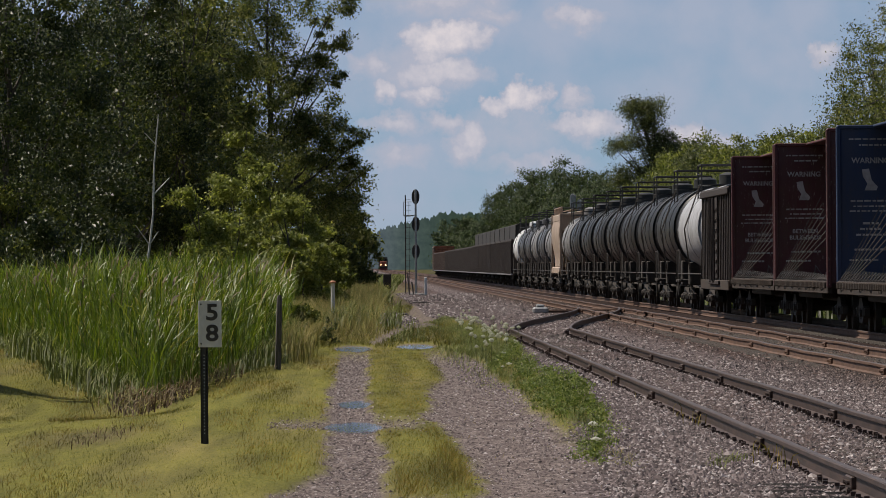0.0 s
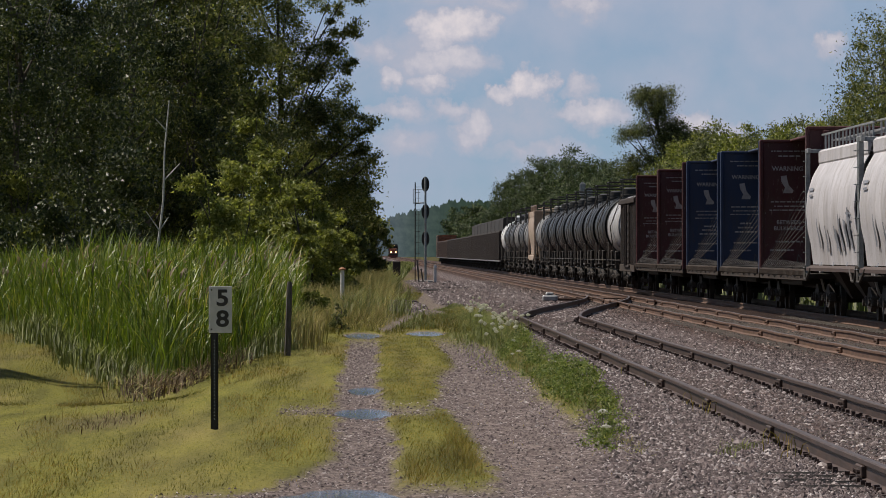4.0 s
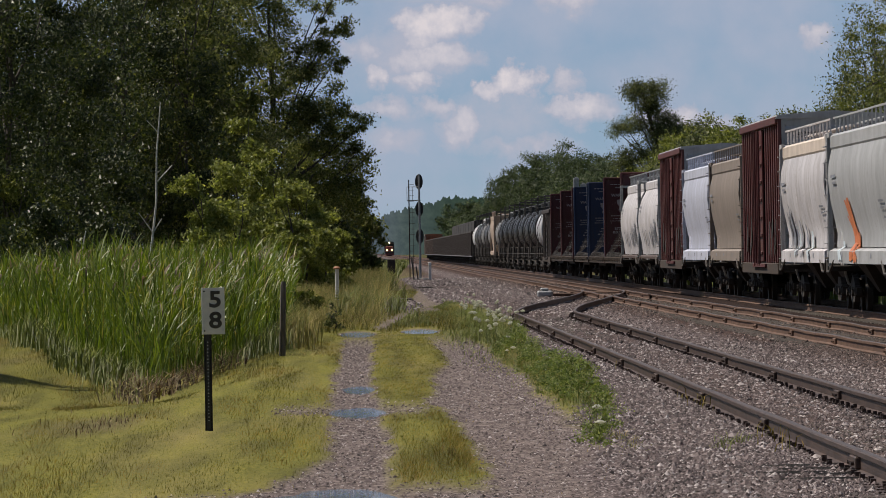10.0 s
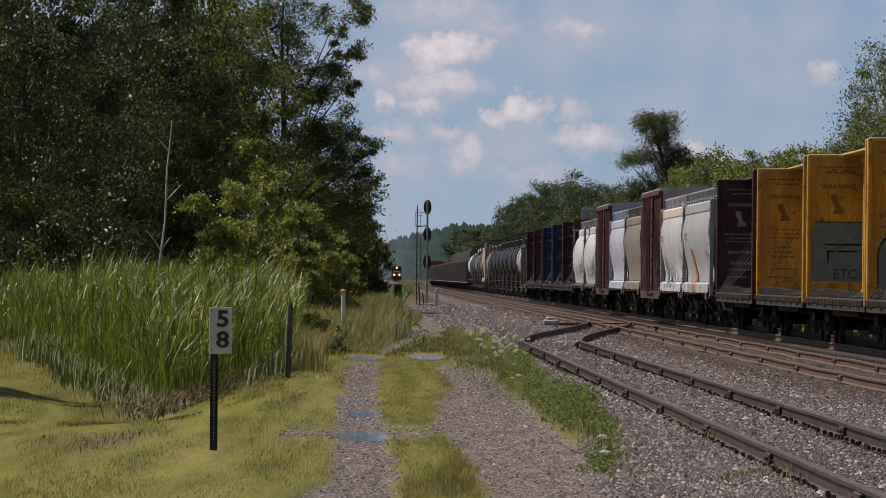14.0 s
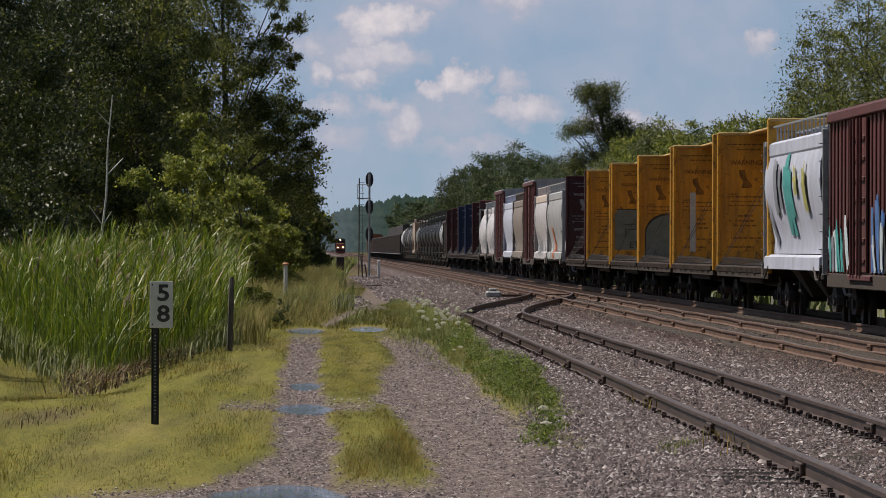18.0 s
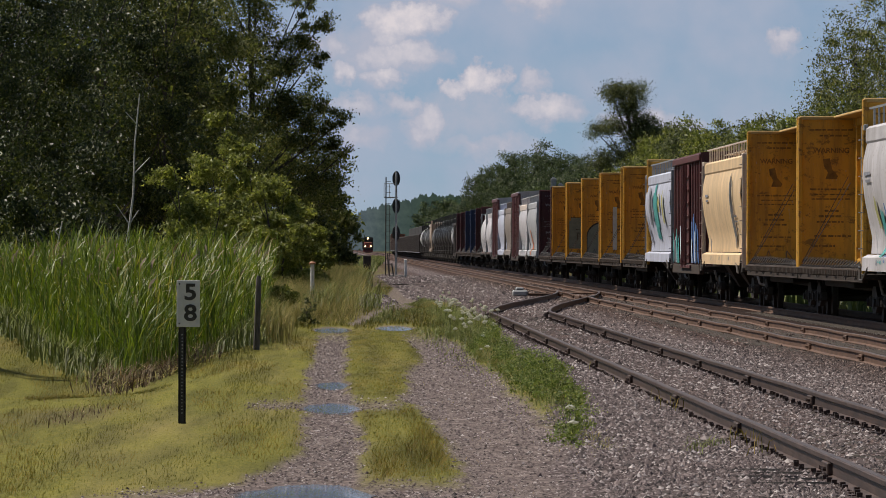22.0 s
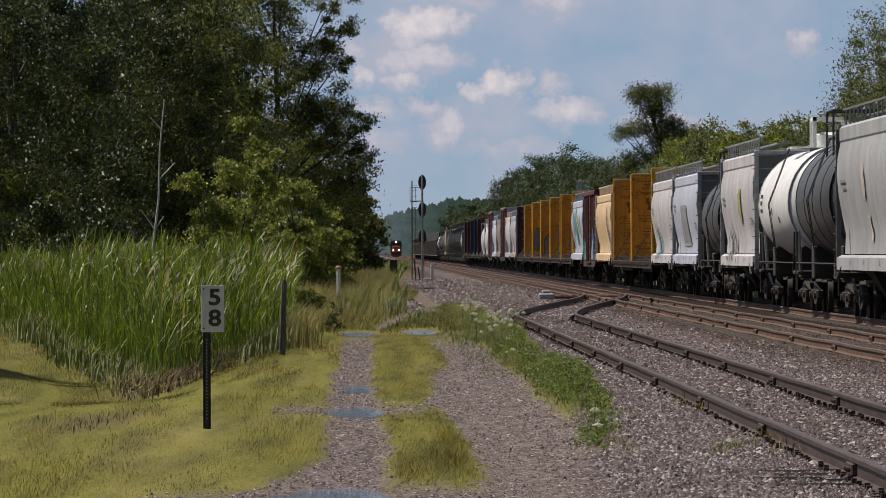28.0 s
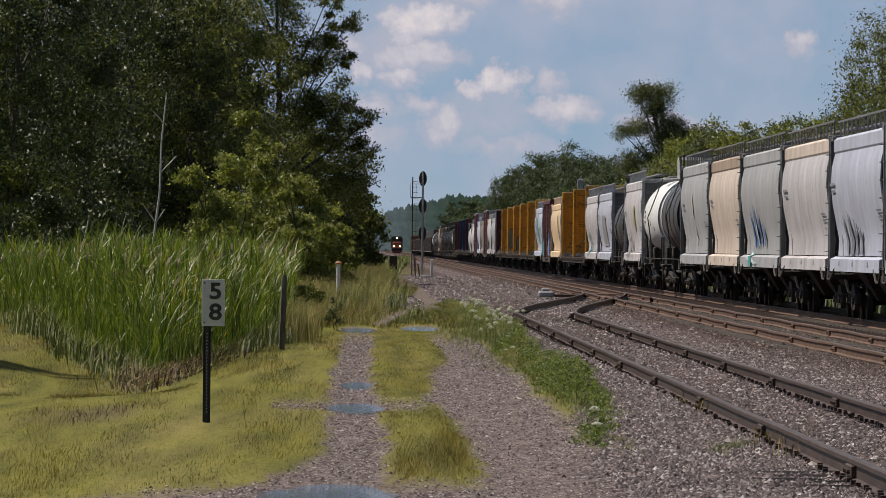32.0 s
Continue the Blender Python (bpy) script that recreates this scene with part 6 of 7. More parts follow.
def boxcar(label, length, tall, mat, end_mat, graffiti=(), ribbed=True, door_mat=None):
    ob = thing("boxcar", label, "freight car", "cars of the freight train")
    h = length / 2 - 0.6
    for s in (-1, 1):
        side = Build().box(min(s * 1.36, s * 1.40), max(s * 1.36, s * 1.40), -h, h, 1.05, tall - 0.25)
        if ribbed:
            y = -h + 0.15
            rib = Build().box(min(s * 1.40, s * 1.44), max(s * 1.40, s * 1.44), -0.11, 0.11, 1.08, tall - 0.28, 0.02).mesh("rib", mat)
            while y < h:
                if abs(y) > 1.7:
                    part("rib", rib, mat, ob).location = (0, y, 0)
                y += 0.98
        part("side_wall", side, mat, ob)
        part("side_sill", Build().box(s * 1.43 - 0.07, s * 1.43 + 0.07, -h, h, 0.78, 1.08, 0.02), GRIMY, ob)
        part("eave", Build().box(s * 1.44 - 0.08, s * 1.44 + 0.08, -h, h, tall - 0.3, tall - 0.1, 0.02), mat, ob)
        door = Build().box(min(s * 1.43, s * 1.48), max(s * 1.43, s * 1.48), -1.6, 1.6, 1.12, tall - 0.34, 0.01)
        d = part("door", door, door_mat or mat, ob, "ribbed plug door")
        door_rib = Build().box(min(s * 1.47, s * 1.52), max(s * 1.47, s * 1.52), -1.5, 1.5, -0.05, 0.05, 0.02).mesh("door_rib", door_mat or mat)
        for i in range(7):
            part("door_rib", door_rib, door_mat or mat, d).location = (0, 0, 1.35 + i * (tall - 1.9) / 6.5)
        for y in (-1.2, -0.5, 0.5, 1.2):
            part("door_rod", Build().rod([(s * 1.555, y, 1.0), (s * 1.555, y, tall - 0.35)], 0.03, 6), mat, d)
        part("door_track", Build().box(min(s * 1.48, s * 1.56), max(s * 1.48, s * 1.56), -3.6, 2.2, 0.96, 1.06, 0.01), mat, ob)
        end = Build().box(-1.40, 1.40, s * h - 0.04, s * h + 0.04, 1.0, tall - 0.12)
        for i in range(11):
            z = 1.2 + i * (tall - 1.5) / 10.5
            part("end_rib", Build().loft([[(x, s * (h + 0.04), z - 0.11), (x, s * (h + 0.10), z - 0.03), (x, s * (h + 0.10), z + 0.03), (x, s * (h + 0.04), z + 0.11)] for x in (-1.25, 1.25)], closed=False), end_mat, ob)
        part("end_wall", end, end_mat, ob)
        for c in (-1, 1):
            part("corner_post", Build().box(c * 1.40 - 0.05, c * 1.40 + 0.05, s * h - 0.08, s * h + 0.08, 0.9, tall - 0.1, 0.015), mat, ob)
    part("roof", Build().loft([[(-1.50, y, tall - 0.16), (-1.46, y, tall - 0.06), (0, y, tall + 0.04), (1.46, y, tall - 0.06), (1.50, y, tall - 0.16)] for y in (-h - 0.1, h + 0.1)], caps=True), end_mat, ob)
    part("floor_frame", Build().box(-1.35, 1.35, -h, h, 0.85, 1.05).box(-0.35, 0.35, -length / 2 + 0.3, length / 2 - 0.3, 0.6, 0.86, 0.02), DARK_STEEL, ob)
    ladder_at(ob, -1.46, -h + 0.3, 1.1, tall * 0.55, mat, True)
    ladder_at(ob, -1.46, h - 0.3, 1.1, tall * 0.55, mat, True)
    ladder_at(ob, -1.05, -h - 0.1, 1.1, tall * 0.55, end_mat, False)
    running_gear(ob, length, 2.3)
    if graffiti:
        tag_strokes(ob, lambda y, z: (-1.446, y, z), graffiti)
    return ob


def tank_car(label, length, radius, mat, tall=4.05, end_mat=None, platform_mat=None, bands=7, tower=False, patch=None, frame_mat=None):
    ob = thing("tank_car", label, "freight car", "cars of the freight train")
    zc = tall - radius
    h = length / 2 - 0.95
    frame_mat = frame_mat or DARK_STEEL
    stations = [(-h, 0.0), (-h + 0.04, 0.35), (-h + 0.14, 0.62), (-h + 0.32, 0.85), (-h + 0.6, 1.0), (h - 0.6, 1.0), (h - 0.32, 0.85), (h - 0.14, 0.62), (h - 0.04, 0.35), (h, 0.0)]
    n = 36
    barrel = Build().loft([[(radius * max(k, 0.01) * math.cos(2 * math.pi * i / n), y, zc + radius * max(k, 0.01) * math.sin(2 * math.pi * i / n)) for i in range(n)] for y, k in stations], caps=True)
    part("barrel", barrel, mat, ob, smooth=True)
    for i in range(bands):
        y = -h + 0.6 + i * (2 * h - 1.2) / max(1, bands - 1)
        ring = Build().loft([[(r * math.cos(2 * math.pi * j / n), yy, zc + r * math.sin(2 * math.pi * j / n)) for j in range(n)] for yy, r in ((y - 0.05, radius), (y - 0.05, radius + 0.018), (y + 0.05, radius + 0.018), (y + 0.05, radius))])
        part("band", ring, end_mat or mat, ob)
    top = tall
    part("dome", Build().tube((0, 0, top - 0.1), (0, 0, top + 0.34), 0.42, 0.40, 16).tube((0, 0, top + 0.34), (0, 0, top + 0.42), 0.40, 0.2, 16), platform_mat or mat, ob, smooth=True)
    a = 1.05
    if not tower:
        rail_mat = platform_mat or BLACK_PAINT
        for sx in (-1, 1):
            for sy in (-1, 1):
                part("railing_post", Build().tube((sx * a, sy * 1.2, top - 0.62 * (radius > 1.3) + 0.1), (sx * a, sy * 1.2, top + 0.66), 0.028, n=5), rail_mat, ob)
            part("railing_bar", Build().tube((sx * a, -1.2, top + 0.66), (sx * a, 1.2, top + 0.66), 0.028, n=5), rail_mat, ob)
            part("railing_bar", Build().tube((sx * a, -1.2, top + 0.36), (sx * a, 1.2, top + 0.36), 0.022, n=5), rail_mat, ob)
            part("railing_bar", Build().tube((-a, sx * 1.2, top + 0.66), (a, sx * 1.2, top + 0.66), 0.028, n=5), rail_mat, ob)
    part("platform", Build().box(-a, a, -1.2, 1.2, top - 0.02, top + 0.02), platform_mat or BLACK_PAINT, ob)
    if tower:
        t = Build()
        for sx in (-0.42, 0.42):
            for sy in (-0.6, 0.6):
                t.box(sx - 0.05, sx + 0.05, sy - 0.05, sy + 0.05, top - 0.2, top + 0.80)
            t.box(sx - 0.05, sx + 0.05, -0.65, 0.65, top + 0.72, top + 0.82)
        t.box(-0.47, 0.47, -0.65, -0.55, top + 0.72, top + 0.82).box(-0.47, 0.47, 0.55, 0.65, top + 0.72, top + 0.82)
        part("loading_frame", t, WHITE_PAINT, ob, "white steel loading frame")
        part("valve_drum", Build().tube((0.7, 0.2, top - 0.2), (0.7, 0.2, top + 0.7), 0.2, n=14), WHITE_PAINT, ob, smooth=True)
    for s in (-1, 1):
        part("ladder", Build().rod([(s * 1.35, -0.25, 1.0), (s * (radius + 0.12), -0.25, zc), (s * 1.05, -0.25, top)], 0.013, 5).rod([(s * 1.35, 0.25, 1.0), (s * (radius + 0.12), 0.25, zc), (s * 1.05, 0.25, top)], 0.013, 5), frame_mat, ob)
        part("saddle", Build().box(-1.15, 1.15, s * (h - 1.6) - 0.45, s * (h - 1.6) + 0.45, 0.85, zc - radius * 0.75, 0.03), DARK_STEEL, ob)
        endp = Build().box(-1.42, 1.42, s * (length / 2 - 0.5) - 0.4, s * (length / 2 - 0.5) + 0.4, 0.95, 1.05, 0.02)
        for c in (-1, 1):
            part("end_railing", Build().rod([(c * 1.38, s * (length / 2 - 0.12), 0.5), (c * 1.38, s * (length / 2 - 0.12), 2.05), (c * 1.38, s * (length / 2 - 0.9), 2.05), (c * 1.38, s * (length / 2 - 1.4), 1.0)], 0.025, 5), frame_mat, ob)
        part("end_platform", endp, frame_mat, ob)
    part("side_railing", Build().rod([(-1.42, -length / 2 + 0.5, 1.25), (-1.42, length / 2 - 0.5, 1.25)], 0.022, 5).rod([(1.42, -length / 2 + 0.5, 1.25), (1.42, length / 2 - 0.5, 1.25)], 0.022, 5), frame_mat, ob)
    part("centre_sill", Build().box(-0.3, 0.3, -length / 2 + 0.3, length / 2 - 0.3, 0.7, 1.0, 0.02), DARK_STEEL, ob)
    if patch:
        def place(y, z):
            s = max(-0.99, min(0.99, (z - zc) / radius))
            return (-(radius + 0.004) * math.sqrt(1 - s * s), y, z)
        b = Build()
        for y, z, dy, dz in patch:
            m = 4
            b.loft([[place(y, z + dz * i / m) for i in range(m + 1)], [place(y + dy, z + dz * i / m) for i in range(m + 1)]], closed=False)
        part("stencil_bars", b, BLACK_LETTERING, ob, "rows of small unreadable stencilled marks")
    running_gear(ob, length, 2.1)
    return ob


def bulkhead_writing(ob, y, mat, slogan=()):
    """Notices on the inner face of the far bulkhead; what cannot be read is plain bars."""
    r = random.Random(int(y * 10) + len(ob.name))
    letters("WARNING", 0.18, mat, ob, (-0.68, y, 3.92), (90, 0, 0), "notice", "stencilled word WARNING", bold=0.004)

    def row(z, h, span=1.0, left=-1.22):
        x, end = left + r.uniform(0, 0.08), left + span
        while x < end - 0.05:
            w = min(r.uniform(0.03, 0.16), end - x)
            part("lettering_bar", Build().box(x, x + w, y - 0.003, y + 0.001, z, z + h), mat, ob)
            x += w + r.uniform(0.02, 0.04)
    row(4.40, 0.035, 1.1)
    row(4.26, 0.04, 0.75, -1.0)
    row(2.98, 0.04, 1.05)
    row(2.86, 0.032, 0.9, -1.12)
    row(2.75, 0.032, 1.05)
    for k, text in enumerate(slogan):
        if text:
            letters(text, 0.15, mat, ob, (-0.66, y, 2.42 - 0.17 * k), (90, 0, 0), "notice", "stencilled words " + text, bold=0.003)
    if not slogan:
        row(2.46, 0.05, 0.4, -0.9)
        row(2.33, 0.05, 0.6, -1.0)
        row(2.20, 0.045, 0.75, -1.08)
    row(1.86, 0.045, 0.9, -1.1)
    row(1.62, 0.045, 0.7)
    part("pictogram", Build().loft([[(-0.88, yy, 3.72), (-0.72, yy, 3.74), (-0.66, yy, 3.48), (-0.52, yy, 3.32), (-0.55, yy, 3.24), (-0.82, yy, 3.24), (-0.76, yy, 3.4), (-0.86, yy, 3.56)] for yy in (y - 0.003, y)], caps=True), mat, ob, "pale warning pictogram")


def centre_beam(label, length, mat, write_mat, graffiti=None, chord_mat=None, straps=True, word=None, sill_mat=None, arch=None, slogan=()):
    """Centre-beam flat car, empty: deck, two tall bulkheads, a lengthwise beam with posts and truss, tie-down straps."""
    ob = thing("centre_beam_car", label, "freight car", "cars of the freight train")
    h = length / 2 - 0.55
    top = 4.72
    deck = Build().box(-1.40, 1.40, -h, h, 0.98, 1.10, 0.015)
    part("deck", deck, sill_mat or mat, ob)
    for s in (-1, 1):
        sill = Build().box(s * 1.40 - 0.06, s * 1.40 + 0.06, -h, h, 0.86, 1.16, 0.015)
        y = -h + 0.4
        while y < h:
            sill.box(min(s * 1.45, s * 1.52), max(s * 1.45, s * 1.52), y - 0.07, y + 0.07, 0.98, 1.14, 0.02)
            y += 0.5
        part("side_sill", sill, sill_mat or mat, ob)
        wall = Build().box(-1.38, 1.38, s * h - 0.05, s * h + 0.05, 1.10, top - 0.06)
        bk = part("bulkhead", wall, mat, ob, smooth=False)
        for c in (-0.95, -0.47, 0, 0.47, 0.95) if s > 0 or mat is not YELLOW else ():
            part("stiffener", Build().box(c - 0.07, c + 0.07, min(s * (h + 0.05), s * (h + 0.17)), max(s * (h + 0.05), s * (h + 0.17)), 1.10, top - 0.07, 0.015), mat, bk)
        part("edge_post", Build().box(-1.47, -1.36, s * h - 0.10, s * h + 0.12, 1.0, top, 0.02), mat, bk)
        part("edge_post", Build().box(1.36, 1.47, s * h - 0.10, s * h + 0.12, 1.0, top, 0.02), mat, bk)
        part("cap", Build().box(-1.44, 1.44, s * h - 0.10, s * h + 0.12, top - 0.07, top + 0.02, 0.015), chord_mat or mat, bk)
    beam = Build().box(-0.16, 0.16, -h, h, top - 0.22, top - 0.02, 0.02).box(-0.14, 0.14, -h, h, 1.1, 1.35, 0.02)
    part("top_chord", Build().box(-0.62, 0.62, -h, h, top - 0.03, top + 0.03, 0.015), chord_mat or mat, ob)
    posts = 13
    for i in range(1, posts):
        y = -h + i * 2 * h / posts
        part("post", Build().box(-0.17, 0.17, y - 0.09, y + 0.09, 1.1, top - 0.03, 0.015), mat, ob)
    for i in range(posts):
        y0, y1 = -h + i * 2 * h / posts, -h + (i + 1) * 2 * h / posts
        beam.rod([(0, y0, 1.25) if i % 2 else (0, y0, top - 0.2), (0, y1, top - 0.2) if i % 2 else (0, y1, 1.25)], 0.06, 5)
    part("centre_truss", beam, mat, ob)
    part("side_web", Build().box(-0.05, 0.05, -h, h, 3.1, top - 0.1), mat, ob)
    if straps or mat is YELLOW:
        for i in range(7 if straps else 2):
            part("strap", Build().rod([(-0.30 - 0.03 * i, h - 0.9 - 1.1 * i, 3.3 - 0.16 * i), (-1.42, h - 0.5 - 0.5 * i, 1.14)], 0.012, 4), STRAP_GREY, ob, "thin tie-down cable")
        c = Build()
        for i in range(44):
            y = -h + 0.4 + i * (2 * h - 1.2) / 43
            c.rod([(-1.38, y, 1.16), (-1.30, y + 0.12, 1.28 + 0.1 * math.sin(i * 3.1)), (-1.42, y + 0.25, 1.2), (-1.50, y + 0.3, 1.0 + 0.08 * math.sin(i * 5.3))], 0.016, 4)
        for i in range(12):
            x = -1.25 + 0.2 * i
            c.rod([(x, h - 0.3, 1.12), (x + 0.2 * math.sin(i * 2.3), h - 0.25, 1.35 + 0.18 * math.sin(i * 1.9)), (x + 0.3, h - 0.35, 1.14)], 0.014, 4)
        tagged(part("strap_clutter", c, STRAP_GREY, ob), "loose ends of tie-down straps", kind="stuff")
    bulkhead_writing(ob, h - 0.054, write_mat, slogan)
    if mat is YELLOW:
        bulkhead_writing(ob, -h - 0.054, write_mat)
    part("centre_sill", Build().box(-0.35, 0.35, -length / 2 + 0.3, length / 2 - 0.3, 0.62, 0.99, 0.02).box(-1.2, 1.2, -4.5, 4.5, 0.72, 0.98, 0.03), DARK_STEEL, ob)
    running_gear(ob, length, 2.4)
    if graffiti:
        for mat2, shape in graffiti:
            b = Build()
            for x0, x1, z0, z1 in shape:
                b.box(x0, x1, h - 0.064, h - 0.056, z0, z1, 0.0)
            part("spray_paint", b, mat2, ob, "painted-over graffiti patch")
    if arch:
        mat2, x0, x1, z0, z1 = arch
        r = (x1 - x0) / 2
        outline = [(x0, z0), (x1, z0)] + [((x0 + x1) / 2 + r * math.cos(math.pi * i / 14), z1 - 0.8 * r + 0.8 * r * math.sin(math.pi * i / 14)) for i in range(15)]
        part("spray_paint", Build().loft([[(x, yy, z) for x, z in outline] for yy in (h - 0.066, h - 0.056)], caps=True), mat2, ob, "dark arched graffiti patch")
        part("spray_paint", Build().loft([[(x0 + (x - x0) * 1.06 - 0.04, yy, z0 + (z - z0) * 1.05) for x, z in outline] for yy in (h - 0.0555, h - 0.052)], caps=True), BLACK_LETTERING, ob, "black outline of the arched patch")
    if word:
        letters(word, 0.34, BLACK_LETTERING, ob, (-0.5, h - 0.07, 1.72), (90, 0, 0), "spray_paint", "spray-painted letters")
    return ob


def gondola(label, length, tall, mat, load_mat=None, heap=0.0):
    ob = thing("gondola", label, "freight car", "cars of the freight train")
    h = length / 2 - 0.55
    for s in (-1, 1):
        side = Build().box(s * 1.40 - 0.04, s * 1.40 + 0.04, -h, h, 0.95, tall)
        y = -h + 0.2
        while y < h:
            side.box(s * 1.44 - 0.11, s * 1.44 + 0.11, y - 0.09, y + 0.09, 0.95, tall - 0.05, 0.015)
            y += 1.15
        side.box(s * 1.42 - 0.08, s * 1.42 + 0.08, -h, h, tall - 0.06, tall + 0.08, 0.02)
        part("side_wall", side, mat, ob)
        part("side_sill", Build().box(s * 1.42 - 0.1, s * 1.42 + 0.1, -h, h, 0.84, 0.945, 0.02), DARK_GREY, ob)
        part("end_wall", Build().box(-1.36, 1.36, s * h - 0.05, s * h + 0.05, 0.95, tall + 0.05, 0.01), mat, ob)
    part("floor_frame", Build().box(-1.36, 1.36, -h, h, 0.85, 0.98).box(-0.3, 0.3, -length / 2 + 0.3, length / 2 - 0.3, 0.6, 0.86, 0.02), DARK_STEEL, ob)
    if load_mat:
        load = Build()
        ys = np.linspace(-h + 0.2, h - 0.2, 14)
        load.loft([[(x, y, tall - 0.35 + 0.42 * math.cos(x * 1.1) + 0.12 * math.sin(y * 2.1 + x * 3)) for x in np.linspace(-1.33, 1.33, 7)] for y in ys], closed=False)
        part("load", load, load_mat, ob, "heaped rusty load")
    if heap:
        part("tarped_load", Build().loft([[(-1.22, y, tall - 0.3), (-1.18, y, heap - 0.12), (-0.9, y, heap), (0.9, y, heap), (1.18, y, heap - 0.12), (1.22, y, tall - 0.3)] for y in (-h + 0.25, -h / 3, h / 3, h - 0.25)], caps=True), BLACK_CAR, ob, "black tarpaulin over a high load")
    running_gear(ob, length, 2.2)
    return ob


# paints
PATCH_GREY = plain("patch_grey", (0.23, 0.235, 0.25), (0.31, 0.315, 0.33), 4, 0.6)
STRAP_GREY = plain("strap_steel", (0.05, 0.045, 0.042), (0.14, 0.125, 0.12), 5, 0.6, 0.3)
OXIDE = paint("oxide_red_paint", (0.082, 0.013, 0.014), 0.6)
MAROON = paint("maroon_paint", (0.068, 0.012, 0.016), 0.55, scars=True)
NAVY = paint("navy_blue_paint", (0.014, 0.030, 0.082), 0.5, dirty=0.3)
YELLOW = paint("yellow_ochre_paint", (0.66, 0.335, 0.028), 0.6, dirt=(0.13, 0.06, 0.025), dirty=0.75, scars=True)
GRIMY = paint("grimy_deck_paint", (0.036, 0.021, 0.013), 0.85, dirt=(0.02, 0.016, 0.012), dirty=0.8)
SLATE_SPRAY = plain("slate_spray", (0.13, 0.18, 0.185), (0.20, 0.26, 0.26), 4, 0.6)
GON_BROWN = paint("gondola_brown_paint", (0.022, 0.014, 0.012), 0.75, dirt=(0.045, 0.03, 0.025), dirty=0.4)
BROWN = paint("brown_paint", (0.042, 0.022, 0.017), 0.7, dirty=0.3)
WHITE_CAR = paint("white_car_paint", (0.53, 0.51, 0.535), 0.5, dirt=(0.25, 0.22, 0.20), dirty=0.8)
BLUE_WHITE = paint("cool_white_car_paint", (0.46, 0.48, 0.585), 0.5, dirt=(0.26, 0.26, 0.28), dirty=0.55)
CREAM = paint("cream_car_paint", (0.72, 0.52, 0.30), 0.5, dirt=(0.30, 0.22, 0.15), dirty=0.55)
BEIGE = paint("beige_car_paint", (0.60, 0.51, 0.44), 0.55, dirt=(0.26, 0.17, 0.11), dirty=0.5)
TAUPE = paint("taupe_car_paint", (0.22, 0.18, 0.155), 0.6, dirt=(0.12, 0.10, 0.08), dirty=0.5)
GREY_CAR = paint("grey_car_paint", (0.36, 0.365, 0.38), 0.55, dirt=(0.15, 0.145, 0.14), dirty=0.5)
DARK_GREY = paint("dark_grey_paint", (0.15, 0.15, 0.155), 0.6, dirt=(0.07, 0.065, 0.06), dirty=0.5)
TANK_BLACK = paint("black_tank_paint", (0.016, 0.016, 0.018), 0.45, dirt=(0.05, 0.045, 0.04), dirty=0.5)
TANK_GREY = paint("grey_tank_paint", (0.065, 0.065, 0.07), 0.45, dirt=(0.05, 0.045, 0.04), dirty=0.5)
TANK_WHITE = paint("white_tank_paint", (0.74, 0.74, 0.74), 0.42, dirt=(0.35, 0.33, 0.31), dirty=0.3)
GRIMY_WHITE = paint("grimy_white_tank_paint", (0.42, 0.42, 0.44), 0.45, dirt=(0.10, 0.095, 0.09), dirty=0.8)
TAN_CAR = paint("tan_car_paint", (0.38, 0.285, 0.215), 0.55)
RUST_LOAD = plain("rusty_load", (0.12, 0.05, 0.03), (0.38, 0.17, 0.10), 3, 0.9)
BLACK_CAR = paint("black_car_paint", (0.013, 0.012, 0.0125), 0.8, dirt=(0.045, 0.034, 0.03), dirty=0.5)
BROWN_GREY = paint("brown_grey_paint", (0.15, 0.105, 0.088), 0.7, dirt=(0.05, 0.035, 0.03), dirty=0.6)
TANK_PALE = paint("pale_grey_tank_paint", (0.21, 0.205, 0.205), 0.5, dirt=(0.12, 0.11, 0.10), dirty=0.6)
YELLOW_CHORD = plain("yellow_chord", (0.50, 0.30, 0.08), (0.62, 0.42, 0.16), 4, 0.6)
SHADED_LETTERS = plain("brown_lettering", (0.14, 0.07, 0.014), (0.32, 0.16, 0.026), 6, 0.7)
FADED_LETTERS = plain("faded_white_lettering", (0.30, 0.28, 0.28), (0.52, 0.49, 0.49), 6, 0.7)

TRAIN = []


def consist(ob, far_end, length):
    """Puts a car in the train: its far end's distance along the line as the clip starts."""
    TRAIN.append((ob, far_end - length / 2))
    return ob


def again(ob, far_end, length):
    return consist(copy_thing(ob, Matrix()), far_end, length)


# front of the train, from the head of it back
lead = consist(boxcar("tall brown-grey boxcar with a rusty roof", 18.5, 4.4, BROWN_GREY, RUST_LOAD, ribbed=True), 1016.2, 18.5)
gon = consist(gondola("dark gondola with a rusty heaped load", 18.5, 3.25, BROWN, RUST_LOAD), 997.7, 18.5)
for i in range(1, 7):
    again(gon, 997.7 - 18.5 * i, 18.5)
gon2 = consist(gondola("long dark brown gondola", 18.6, 3.3, GON_BROWN, RUST_LOAD), 868.2, 18.6)
for i in range(1, 11):
    again(gon2, 868.2 - 18.6 * i, 18.6)
chip = consist(gondola("brown gondola with a high black tarped load", 18.95, 3.35, GON_BROWN, heap=4.55), 664.0, 18.95)
for i in range(1, 9):
    again(chip, 664.0 - 18.95 * i, 18.95)
wtank = consist(tank_car("white tank car with a black walkway", 16.8, 1.42, TANK_WHITE, 4.2, bands=4), 493.2, 16.8)
